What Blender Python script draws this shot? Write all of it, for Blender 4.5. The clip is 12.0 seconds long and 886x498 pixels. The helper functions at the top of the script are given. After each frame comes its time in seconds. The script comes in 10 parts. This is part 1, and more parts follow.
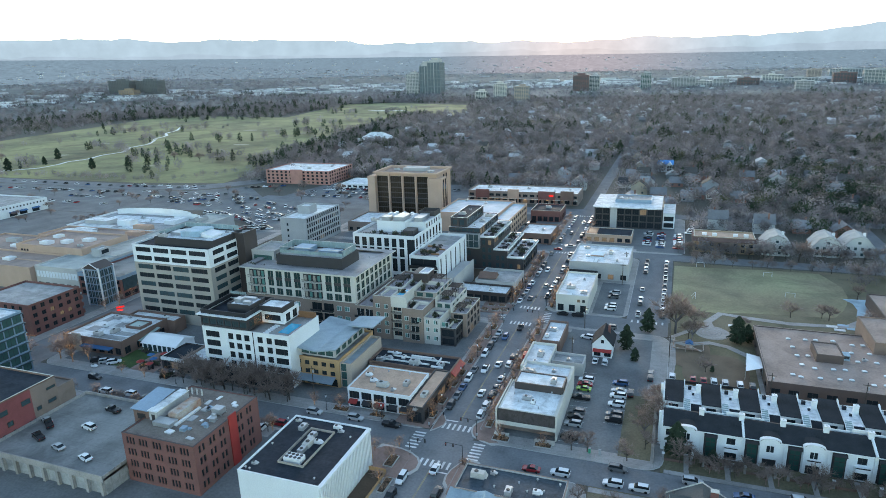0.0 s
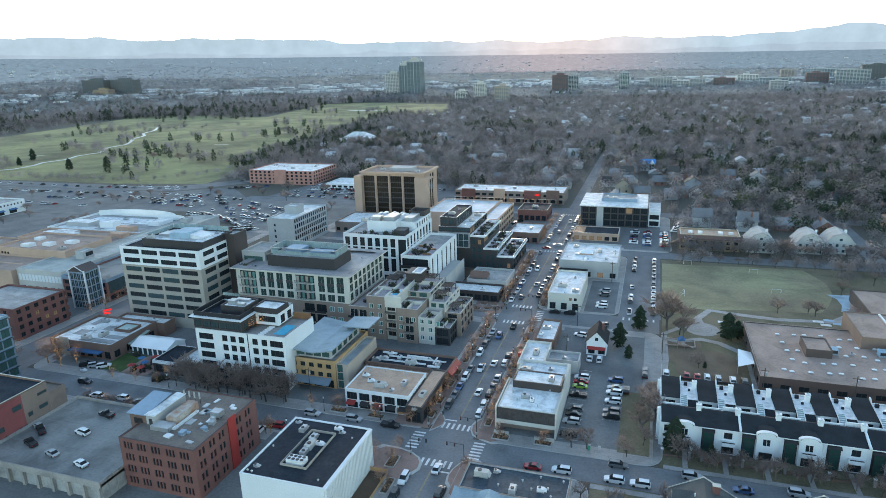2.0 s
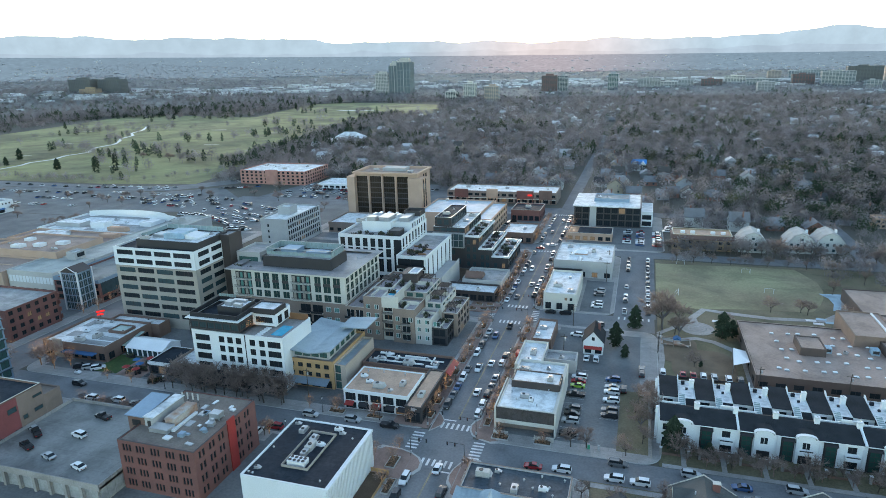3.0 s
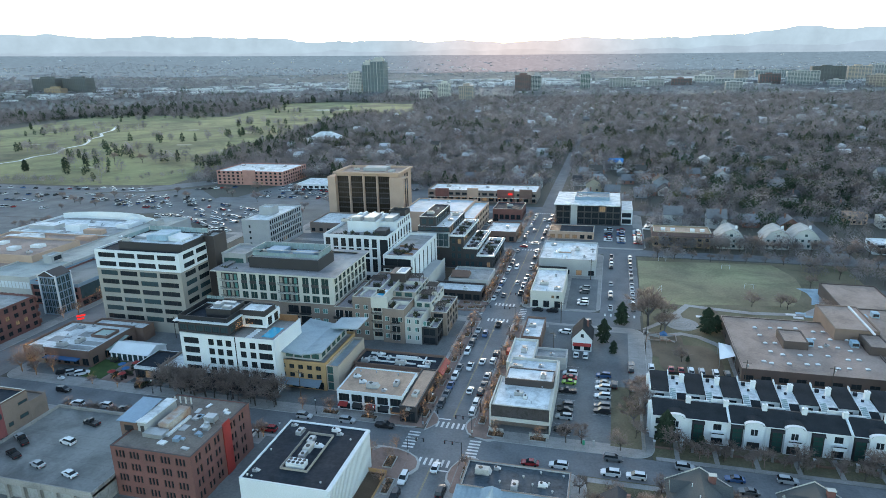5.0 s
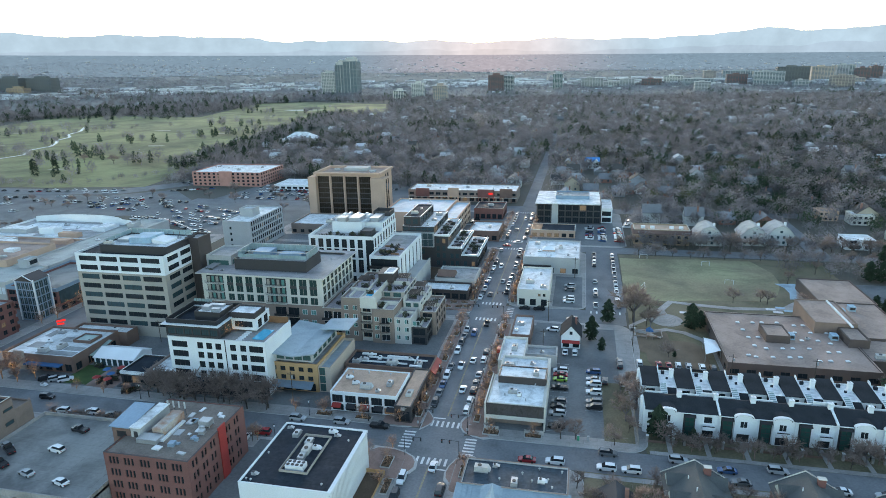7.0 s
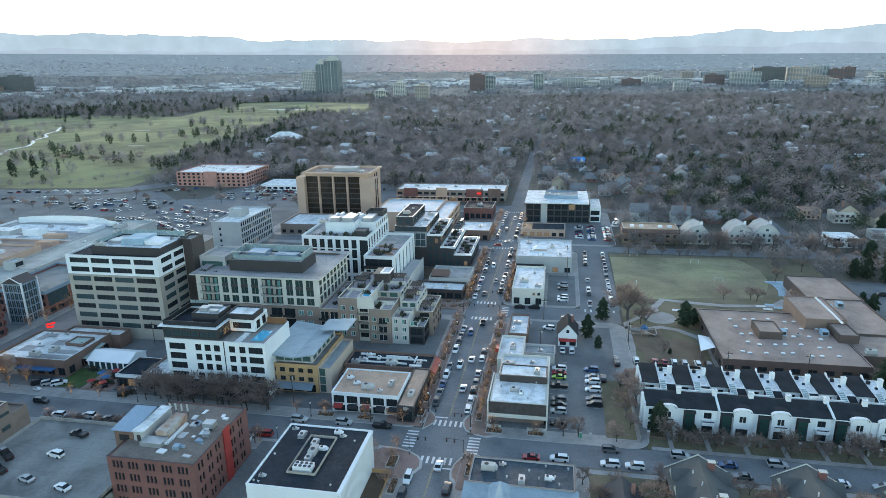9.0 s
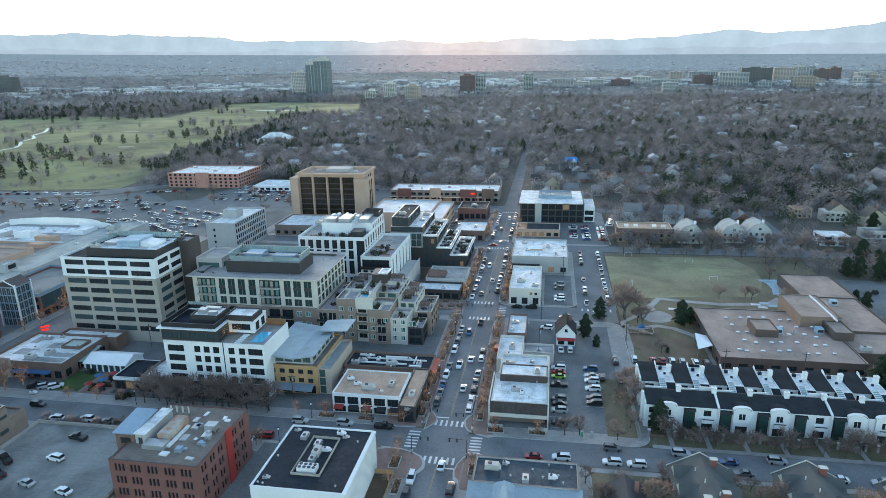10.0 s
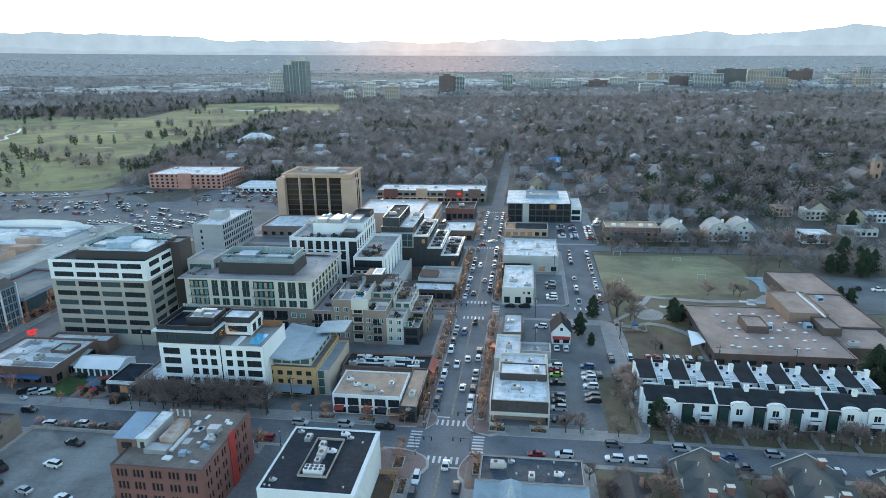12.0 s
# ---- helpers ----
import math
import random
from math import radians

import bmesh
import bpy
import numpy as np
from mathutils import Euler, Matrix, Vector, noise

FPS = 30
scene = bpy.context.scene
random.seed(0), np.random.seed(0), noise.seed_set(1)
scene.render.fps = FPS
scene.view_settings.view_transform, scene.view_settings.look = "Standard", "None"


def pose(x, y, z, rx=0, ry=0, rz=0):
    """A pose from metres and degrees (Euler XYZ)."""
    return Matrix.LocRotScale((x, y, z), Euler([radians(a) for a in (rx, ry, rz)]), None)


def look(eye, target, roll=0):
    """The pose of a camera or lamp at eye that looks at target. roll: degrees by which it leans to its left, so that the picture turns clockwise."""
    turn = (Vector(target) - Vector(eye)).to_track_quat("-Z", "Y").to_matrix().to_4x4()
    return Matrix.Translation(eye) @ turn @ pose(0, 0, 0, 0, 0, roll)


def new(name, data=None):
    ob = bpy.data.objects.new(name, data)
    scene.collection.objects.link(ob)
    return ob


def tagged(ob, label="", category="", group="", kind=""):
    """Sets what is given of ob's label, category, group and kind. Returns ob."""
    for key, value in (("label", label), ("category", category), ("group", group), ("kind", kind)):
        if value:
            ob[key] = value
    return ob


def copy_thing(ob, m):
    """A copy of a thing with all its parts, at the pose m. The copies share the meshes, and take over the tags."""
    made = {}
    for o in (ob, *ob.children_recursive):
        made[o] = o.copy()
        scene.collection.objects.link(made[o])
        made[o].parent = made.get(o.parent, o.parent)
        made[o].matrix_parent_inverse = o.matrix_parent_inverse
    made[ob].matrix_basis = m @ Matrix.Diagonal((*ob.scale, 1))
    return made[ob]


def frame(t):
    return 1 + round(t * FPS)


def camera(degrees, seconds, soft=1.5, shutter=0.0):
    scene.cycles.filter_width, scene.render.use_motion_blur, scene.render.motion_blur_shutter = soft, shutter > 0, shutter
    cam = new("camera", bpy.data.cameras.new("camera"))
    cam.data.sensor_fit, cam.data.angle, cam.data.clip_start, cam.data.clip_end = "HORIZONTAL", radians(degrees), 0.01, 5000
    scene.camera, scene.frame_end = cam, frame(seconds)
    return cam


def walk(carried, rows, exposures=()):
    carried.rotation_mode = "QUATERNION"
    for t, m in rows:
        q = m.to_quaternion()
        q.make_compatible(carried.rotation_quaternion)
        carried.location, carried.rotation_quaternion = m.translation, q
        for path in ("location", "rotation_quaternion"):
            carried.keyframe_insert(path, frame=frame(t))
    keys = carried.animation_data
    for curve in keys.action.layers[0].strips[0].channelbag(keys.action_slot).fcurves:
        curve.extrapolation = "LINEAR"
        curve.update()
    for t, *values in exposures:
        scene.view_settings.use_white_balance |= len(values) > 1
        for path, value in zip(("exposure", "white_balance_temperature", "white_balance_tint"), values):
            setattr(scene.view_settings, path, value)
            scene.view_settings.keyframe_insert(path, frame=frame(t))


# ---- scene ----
cam = camera(69.5, 12.0, soft=0.8)
PATH = [
    (0, (50.631, -132.98, 97.45), (49.963, -131.178, 96.897), -1.8),
    (0.5, (49.443, -133.451, 97.485), (48.791, -131.644, 96.931), -1.8),
    (1, (48.212, -133.88, 97.522), (47.575, -132.067, 96.968), -1.7),
    (1.5, (46.976, -134.302, 97.575), (46.355, -132.484, 97.02), -1.7),
    (2, (45.769, -134.734, 97.634), (45.162, -132.912, 97.078), -1.7),
    (2.5, (44.477, -135.202, 97.687), (43.885, -133.374, 97.131), -1.6),
    (4.5, (39.306, -137.133, 97.914), (38.789, -135.284, 97.354), -1.4),
    (5, (38.01, -137.571, 97.948), (37.514, -135.716, 97.388), -1.4),
    (5.5, (36.716, -137.974, 97.997), (36.243, -136.114, 97.437), -1.4),
    (6, (35.407, -138.412, 98.045), (34.956, -136.546, 97.484), -1.4),
    (6.5, (34.105, -138.91, 98.083), (33.674, -137.04, 97.522), -1.3),
    (7, (32.745, -139.392, 98.127), (32.33, -137.518, 97.565), -1.3),
    (9, (26.976, -141.017, 98.353), (26.621, -139.131, 97.789), -1.1),
    (9.5, (25.527, -141.393, 98.379), (25.187, -139.504, 97.815), -1.1),
    (10, (24.066, -141.757, 98.402), (23.742, -139.866, 97.839), -1.1),
    (10.5, (22.555, -142.082, 98.4), (22.249, -140.187, 97.837), -1.0),
    (11, (21.041, -142.389, 98.387), (20.751, -140.492, 97.825), -1.0),
    (11.5, (19.509, -142.687, 98.394), (19.237, -140.787, 97.832), -1.0),
    (12, (17.986, -142.943, 98.392), (17.729, -141.041, 97.829), -0.9),
]
walk(cam, [(t, look(eye, target, roll)) for t, eye, target, roll in PATH], [(0.0, 2.72, 6650, 10), (12.0, 2.72, 6650, 10)])

# ---- light ----
SUN_AZ, SUN_EL = -9.5, 4.0
world = bpy.data.worlds.new("sky")
scene.world = world
world.use_nodes = True
wn = world.node_tree
sky = wn.nodes.new("ShaderNodeTexSky")
sky.sky_type = "NISHITA"
sky.sun_disc = False
sky.sun_elevation, sky.sun_rotation = radians(SUN_EL), radians(SUN_AZ)
sky.altitude, sky.air_density, sky.dust_density, sky.ozone_density = 1600, 1.0, 1.2, 1.3
wn.links.new(sky.outputs[0], wn.nodes["Background"].inputs[0])
wn.nodes["Background"].inputs[1].default_value = 0.15
sun_data = bpy.data.lights.new("sun", "SUN")
sun_data.energy, sun_data.angle, sun_data.color = 0.5, radians(12), (1.0, 0.86, 0.72)
sun = new("sun", sun_data)
az, el = radians(SUN_AZ), radians(SUN_EL)
sun.matrix_world = look((math.sin(az) * math.cos(el) * 50, math.cos(az) * math.cos(el) * 50, 60 + math.sin(el) * 50), (0, 0, 60))

# ---- materials ----


def mat(name, color, rough=0.85, var=0.18, scale=0.6, fine=6.0, metal=0.0, bump=0.15, island=0.0, spec=0.4, hue=None, dirt=0.0, dirt_scale=0.16, seams=0.0, tone=0.0):
    """A surface with broad stains and fine grain; hue mixes a second colour into the broad pattern, dirt lays streaked darker
    blotches over it, seams draws the laps of roofing sheets that many metres wide, tone varies it from tree to tree."""
    m = bpy.data.materials.new(name)
    m.use_nodes = True
    n, l = m.node_tree.nodes, m.node_tree.links
    b = n["Principled BSDF"]
    b.inputs["Roughness"].default_value = rough
    b.inputs["Metallic"].default_value = metal
    b.inputs["Specular IOR Level"].default_value = spec
    tc = n.new("ShaderNodeTexCoord")
    big, small = n.new("ShaderNodeTexNoise"), n.new("ShaderNodeTexNoise")
    big.inputs["Scale"].default_value, big.inputs["Detail"].default_value = scale * 0.25, 4
    small.inputs["Scale"].default_value, small.inputs["Detail"].default_value = fine, 2
    for t in (big, small):
        l.new(tc.outputs["Object"], t.inputs["Vector"])
    ramp = n.new("ShaderNodeMapRange")
    ramp.inputs[1].default_value, ramp.inputs[2].default_value = 0.3, 0.7
    ramp.inputs[3].default_value, ramp.inputs[4].default_value = 0.0, 1.0
    l.new(big.outputs[0], ramp.inputs[0])
    mixc = n.new("ShaderNodeMixRGB")
    second = hue if hue else [c * (1 - 1.6 * var) for c in color]
    mixc.inputs[1].default_value = (*color, 1)
    mixc.inputs[2].default_value = (*second, 1)
    l.new(ramp.outputs[0], mixc.inputs[0])
    grain = n.new("ShaderNodeMapRange")
    grain.inputs[1].default_value, grain.inputs[2].default_value = 0.25, 0.75
    grain.inputs[3].default_value, grain.inputs[4].default_value = 1 - var, 1 + var
    l.new(small.outputs[0], grain.inputs[0])
    mul = n.new("ShaderNodeVectorMath")
    mul.operation = "SCALE"
    l.new(mixc.outputs[0], mul.inputs[0])
    l.new(grain.outputs[0], mul.inputs["Scale"])
    last = mul.outputs[0]
    if island:
        geo = n.new("ShaderNodeNewGeometry")
        ir = n.new("ShaderNodeMapRange")
        ir.inputs[3].default_value, ir.inputs[4].default_value = 1 - island, 1 + island
        l.new(geo.outputs["Random Per Island"], ir.inputs[0])
        m2 = n.new("ShaderNodeVectorMath")
        m2.operation = "SCALE"
        l.new(last, m2.inputs[0])
        l.new(ir.outputs[0], m2.inputs["Scale"])
        last = m2.outputs[0]
    def times(factor):
        v = n.new("ShaderNodeVectorMath")
        v.operation = "SCALE"
        l.new(last, v.inputs[0])
        l.new(factor, v.inputs["Scale"])
        return v.outputs[0]

    if dirt:
        blot, cut = n.new("ShaderNodeTexNoise"), n.new("ShaderNodeMapRange")
        blot.inputs["Scale"].default_value, blot.inputs["Detail"].default_value, blot.inputs["Roughness"].default_value = dirt_scale, 7, 0.68
        blot.inputs["Distortion"].default_value = 0.6
        l.new(tc.outputs["Object"], blot.inputs["Vector"])
        cut.inputs[1].default_value, cut.inputs[2].default_value, cut.inputs[3].default_value, cut.inputs[4].default_value = 0.46, 0.66, 1.0, 1.0 - dirt
        l.new(blot.outputs[0], cut.inputs[0])
        last = times(cut.outputs[0])
    if seams:
        laps = n.new("ShaderNodeTexBrick")
        for socket, value in (("Color1", (1, 1, 1, 1)), ("Color2", (0.93, 0.93, 0.93, 1)), ("Mortar", (0.72, 0.72, 0.72, 1)), ("Scale", 1.0), ("Mortar Size", 0.05), ("Brick Width", seams * 4), ("Row Height", seams)):
            laps.inputs[socket].default_value = value
        l.new(tc.outputs["Object"], laps.inputs["Vector"])
        last = times(laps.outputs[0])
    if tone:
        own, tr = n.new("ShaderNodeAttribute"), n.new("ShaderNodeMapRange")
        own.attribute_name = "tone"
        tr.inputs[3].default_value, tr.inputs[4].default_value = 1 - tone, 1 + tone
        l.new(own.outputs["Fac"], tr.inputs[0])
        last = times(tr.outputs[0])
    l.new(last, b.inputs["Base Color"])
    if tone:
        # fine sprays pass on half of the light that falls on them
        leafy, both = n.new("ShaderNodeBsdfTranslucent"), n.new("ShaderNodeMixShader")
        l.new(last, leafy.inputs["Color"])
        both.inputs[0].default_value = 0.5
        l.new(b.outputs[0], both.inputs[1])
        l.new(leafy.outputs[0], both.inputs[2])
        l.new(both.outputs[0], n["Material Output"].inputs["Surface"])
    if bump:
        bp = n.new("ShaderNodeBump")
        bp.inputs["Strength"].default_value, bp.inputs["Distance"].default_value = bump, 0.05
        l.new(small.outputs[0], bp.inputs["Height"])
        l.new(bp.outputs[0], b.inputs["Normal"])
    return m


def glass(name, color, rough=0.08, spec=0.35):
    return mat(name, color, rough=rough, var=0.12, scale=0.8, fine=0.9, bump=0.0, spec=spec)


def glow(name, color, strength):
    m = bpy.data.materials.new(name)
    m.use_nodes = True
    b = m.node_tree.nodes["Principled BSDF"]
    b.inputs["Base Color"].default_value = (color[0] * 0.15, color[1] * 0.15, color[2] * 0.15, 1)
    b.inputs["Emission Color"].default_value = (*color, 1)
    b.inputs["Emission Strength"].default_value = strength
    return m


ASPHALT = mat("asphalt", (0.20, 0.204, 0.211), 0.9, 0.14, 0.35, 1.6, hue=(0.155, 0.159, 0.166), spec=0.2, dirt=0.22, dirt_scale=0.09)
ASPHALT_LOT = mat("car_park_asphalt", (0.195, 0.2, 0.2), 0.9, 0.16, 0.3, 1.6, hue=(0.13, 0.133, 0.138), spec=0.2, dirt=0.25, dirt_scale=0.05)
CONCRETE = mat("concrete", (0.37, 0.35, 0.335), 0.9, 0.12, 0.5, 3.0, dirt=0.25, dirt_scale=0.12, seams=1.8)
DECK = mat("deck_concrete", (0.265, 0.265, 0.255), 0.9, 0.1, 0.4, 1.5, hue=(0.20, 0.20, 0.195), dirt=0.35, dirt_scale=0.1, seams=5.0)
# school walls lie in shadow; the shade is put into this brick colour
SCHOOL_SHADED = mat("dark_school_brick", (0.115, 0.082, 0.07), 0.9, 0.12, 0.9, 7.0)
SCHOOL_BRICK = mat("orange_brown_brick", (0.24, 0.165, 0.13), 0.9, 0.12, 0.9, 7.0)
PAVER = mat("red_pavers", (0.30, 0.2, 0.168), 0.9, 0.16, 0.8, 4.0, dirt=0.25, dirt_scale=0.2)
KERB = mat("kerb_concrete", (0.42, 0.41, 0.39), 0.9, 0.12, 0.8, 5.0)
PAINT_WHITE = mat("road_paint_white", (0.7, 0.7, 0.69), 0.7, 0.2, 1.0, 5.0)
PAINT_YELLOW = mat("road_paint_yellow", (0.33, 0.27, 0.15), 0.7, 0.2, 1.0, 5.0)
EARTH = mat("winter_ground", (0.095, 0.082, 0.068), 0.95, 0.25, 0.12, 1.2, hue=(0.085, 0.082, 0.065))
DRY_LAWN = mat("dry_lawn", (0.19, 0.152, 0.1), 0.95, 0.22, 0.25, 2.0, hue=(0.12, 0.115, 0.065), dirt=0.35, dirt_scale=0.06)
FIELD = mat("playing_field_grass", (0.30, 0.285, 0.155), 0.95, 0.14, 0.13, 1.0, hue=(0.215, 0.17, 0.11), dirt=0.4, dirt_scale=0.035)
LAWN = mat("green_garden_lawn", (0.06, 0.10, 0.03), 0.95, 0.2, 1.0, 3.0)
GOLF = mat("golf_grass", (0.275, 0.275, 0.115), 0.95, 0.12, 0.05, 0.15, hue=(0.16, 0.145, 0.075), dirt=0.5, dirt_scale=0.013)
MULCH = mat("mulch", (0.11, 0.075, 0.05), 0.95, 0.25, 1.0, 5.0)
PLAY = mat("wood_chips", (0.17, 0.125, 0.085), 0.95, 0.2, 0.6, 4.0)
# lighter than EARTH: distance haze is put into this ground colour
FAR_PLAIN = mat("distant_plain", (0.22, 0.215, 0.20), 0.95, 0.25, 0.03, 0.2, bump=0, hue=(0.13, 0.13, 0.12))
ROOF_WHITE = mat("white_membrane_roof", (0.80, 0.82, 0.83), 0.8, 0.06, 0.9, 2.0, hue=(0.58, 0.60, 0.615), dirt=0.38, dirt_scale=0.3, seams=2.4)
ROOF_GREY = mat("grey_membrane_roof", (0.38, 0.38, 0.375), 0.85, 0.1, 0.7, 2.0, hue=(0.27, 0.27, 0.275), dirt=0.35, dirt_scale=0.22, seams=2.4)
ROOF_SAGE = mat("sage_grey_membrane_roof", (0.40, 0.42, 0.40), 0.85, 0.08, 0.5, 1.5, hue=(0.31, 0.33, 0.32), dirt=0.25, dirt_scale=0.12, seams=3.5)
ROOF_CONDO = mat("mauve_grey_membrane_roof", (0.36, 0.335, 0.33), 0.6, 0.1, 0.4, 1.5, hue=(0.25, 0.245, 0.255), dirt=0.35, dirt_scale=0.1, seams=3.0)
ROOF_DARK = mat("black_membrane_roof", (0.02, 0.026, 0.036), 0.85, 0.2, 0.8, 1.5, hue=(0.034, 0.042, 0.054), spec=0.14, dirt=0.35, dirt_scale=0.25, seams=2.4)
ROOF_SLATE = mat("slate_blue_membrane_roof", (0.05, 0.068, 0.086), 0.7, 0.2, 0.8, 1.5, hue=(0.075, 0.096, 0.115), spec=0.15, dirt=0.45, dirt_scale=0.3, seams=2.0)
ROOF_TAN = mat("tan_ballast_roof", (0.56, 0.37, 0.265), 0.95, 0.12, 0.6, 2.0, hue=(0.45, 0.302, 0.225), dirt=0.25, dirt_scale=0.2)
ROOF_BROWN = mat("brown_ballast_roof", (0.385, 0.28, 0.235), 0.95, 0.12, 0.5, 1.5, hue=(0.31, 0.226, 0.19), dirt=0.25, dirt_scale=0.13)
ROOF_DUSK = mat("brown_grey_gravel_roof", (0.215, 0.175, 0.15), 0.95, 0.16, 0.6, 2.0, hue=(0.15, 0.125, 0.11), dirt=0.3, dirt_scale=0.2)
ROOF_SHINGLE = mat("asphalt_shingle", (0.032, 0.036, 0.042), 0.95, 0.25, 1.0, 5.0, spec=0.15)
METAL_ROOF = mat("blue_grey_metal_roof", (0.32, 0.39, 0.43), 0.5, 0.07, 0.6, 2.0, metal=0.3, dirt=0.2, dirt_scale=0.2)
METAL_SKY = mat("pale_blue_membrane_roof", (0.30, 0.44, 0.55), 0.7, 0.08, 0.6, 2.0, hue=(0.37, 0.49, 0.57), dirt=0.25, dirt_scale=0.1, seams=3.0)
METAL_SAGE = mat("sage_metal_roof", (0.36, 0.46, 0.44), 0.5, 0.1, 0.6, 2.0, metal=0.2)
METAL_BLUE = mat("weathered_blue_metal", (0.24, 0.33, 0.42), 0.5, 0.1, 0.6, 2.0, metal=0.3)
WHITE_WALL = mat("white_render", (0.70, 0.725, 0.74), 0.8, 0.07, 0.5, 3.0)
CREAM = mat("cream_stone", (0.58, 0.555, 0.50), 0.85, 0.08, 0.6, 3.0)
GREY_WALL = mat("grey_concrete_panel", (0.41, 0.41, 0.405), 0.85, 0.1, 0.6, 3.0)
GREIGE = mat("greige_stone_panel", (0.36, 0.325, 0.285), 0.85, 0.1, 0.6, 3.0)
BROWN_STONE = mat("brown_stone_panel", (0.275, 0.21, 0.175), 0.85, 0.12, 0.6, 3.0)
DARK_PANEL = mat("dark_metal_panel", (0.045, 0.042, 0.044), 0.55, 0.12, 0.6, 3.0)
UMBER_PANEL = mat("umber_metal_panel", (0.06, 0.048, 0.046), 0.6, 0.12, 0.6, 3.0)
BLACK_TRIM = mat("black_trim", (0.025, 0.025, 0.028), 0.5, 0.15, 1.0, 4.0)
RED_BRICK = mat("red_brick", (0.205, 0.088, 0.075), 0.9, 0.18, 0.9, 7.0, hue=(0.155, 0.075, 0.066))
PINK_BRICK = mat("pink_brick", (0.46, 0.235, 0.19), 0.9, 0.12, 0.9, 7.0)
BROWN_BRICK = mat("brown_brick", (0.20, 0.125, 0.10), 0.9, 0.15, 0.9, 7.0)
RED_PAINT = mat("red_paint", (0.34, 0.035, 0.03), 0.6, 0.12, 0.9, 4.0)
TAN_STONE = mat("tan_precast", (0.49, 0.335, 0.25), 0.85, 0.08, 0.6, 3.0)
PALE_SIDING = mat("pale_siding", (0.50, 0.51, 0.50), 0.9, 0.08, 0.8, 4.0)
TERRACE = mat("lavender_terrace_paving", (0.40, 0.365, 0.38), 0.9, 0.12, 0.6, 2.0, dirt=0.3, dirt_scale=0.25, seams=1.2)
PALE_STONE = mat("pale_grey_stone", (0.50, 0.48, 0.45), 0.85, 0.08, 0.6, 3.0)
BLUSH_STONE = mat("pinkish_beige_stone", (0.44, 0.36, 0.30), 0.85, 0.1, 0.6, 3.0)
FADED_RED = mat("faded_red_paint", (0.25, 0.075, 0.075), 0.85, 0.12, 0.5, 4.0, dirt=0.25)
FLANK_TAN = mat("tan_flank_brick", (0.245, 0.185, 0.155), 0.9, 0.12, 0.6, 5.0, dirt=0.2)
YELLOW_BLOCK = mat("ochre_masonry", (0.46, 0.285, 0.14), 0.9, 0.12, 0.9, 5.0)
WOOD = mat("stained_wood", (0.28, 0.14, 0.07), 0.7, 0.2, 1.2, 5.0)
TURQUOISE = mat("pool_water", (0.06, 0.42, 0.62), 0.05, 0.08, 1.0, 2.0, spec=0.6)
WHITE_METAL = mat("white_painted_metal", (0.70, 0.71, 0.72), 0.45, 0.08, 1.0, 4.0)
GALV = mat("galvanised_metal", (0.45, 0.46, 0.47), 0.45, 0.12, 1.0, 4.0, metal=0.6)
RUST = mat("rusty_metal", (0.42, 0.40, 0.37), 0.8, 0.2, 2.0, 4.0, hue=(0.30, 0.15, 0.09))
FABRIC_WHITE = mat("white_canvas", (0.80, 0.81, 0.82), 0.85, 0.05, 0.8, 3.0)
FABRIC_BLUE = mat("blue_canvas", (0.05, 0.14, 0.30), 0.85, 0.1, 0.8, 3.0)
GLASS_DARK = glass("dark_glass", (0.022, 0.027, 0.032))
GLASS_BLUE = glass("blue_grey_glass", (0.045, 0.075, 0.085))
GLASS_TEAL = glass("teal_glass", (0.055, 0.115, 0.108), 0.12)
GLASS_BAY = glass("green_bay_glass", (0.03, 0.075, 0.066), 0.12)
GLASS_MINT = glass("mint_green_glass", (0.12, 0.27, 0.245), 0.15)
GLASS_CONDO = glass("grey_green_glass", (0.034, 0.062, 0.058), 0.1)
GLASS_BRONZE = glass("bronze_glass", (0.035, 0.026, 0.018))
GLASS_CLEAR = glass("balustrade_glass", (0.28, 0.36, 0.36), 0.1)
GLASS_LIT = glow("lit_window", (1.0, 0.66, 0.38), 0.02)
BULB = glow("warm_bulbs", (1.0, 0.52, 0.2), 0.26)
RED_NEON = glow("red_neon", (1.0, 0.02, 0.012), 0.2)
BARK = mat("bark", (0.10, 0.08, 0.065), 0.95, 0.25, 2.0, 8.0)
TWIG = mat("bare_twigs", (0.28, 0.217, 0.192), 0.95, 0.15, 0.3, 2.0, bump=0, island=0.25, tone=0.15)
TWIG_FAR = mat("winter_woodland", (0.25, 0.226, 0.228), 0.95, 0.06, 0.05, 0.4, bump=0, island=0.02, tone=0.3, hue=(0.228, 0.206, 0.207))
TWIG_PLUM = mat("plum_brown_twigs", (0.27, 0.17, 0.145), 0.95, 0.15, 0.3, 2.0, bump=0, island=0.3)
TWIG_RUST = mat("rusty_twigs", (0.275, 0.168, 0.108), 0.95, 0.15, 0.3, 2.0, bump=0, island=0.4)
# the blue-grey tint paints distance haze into the twigs
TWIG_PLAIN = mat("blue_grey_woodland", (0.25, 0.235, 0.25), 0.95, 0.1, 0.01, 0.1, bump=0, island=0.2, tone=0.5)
FACADE_MID = mat("distant_facade", (0.19, 0.205, 0.215), 0.5, 0.15, 0.1, 1.0, bump=0)
NEEDLES_OLIVE = mat("olive_needles", (0.09, 0.1, 0.058), 0.95, 0.15, 0.6, 3.0, bump=0, island=0.18, tone=0.35)
NEEDLES = mat("pine_needles", (0.05, 0.075, 0.045), 0.95, 0.15, 0.6, 3.0, bump=0, island=0.2, tone=0.35)
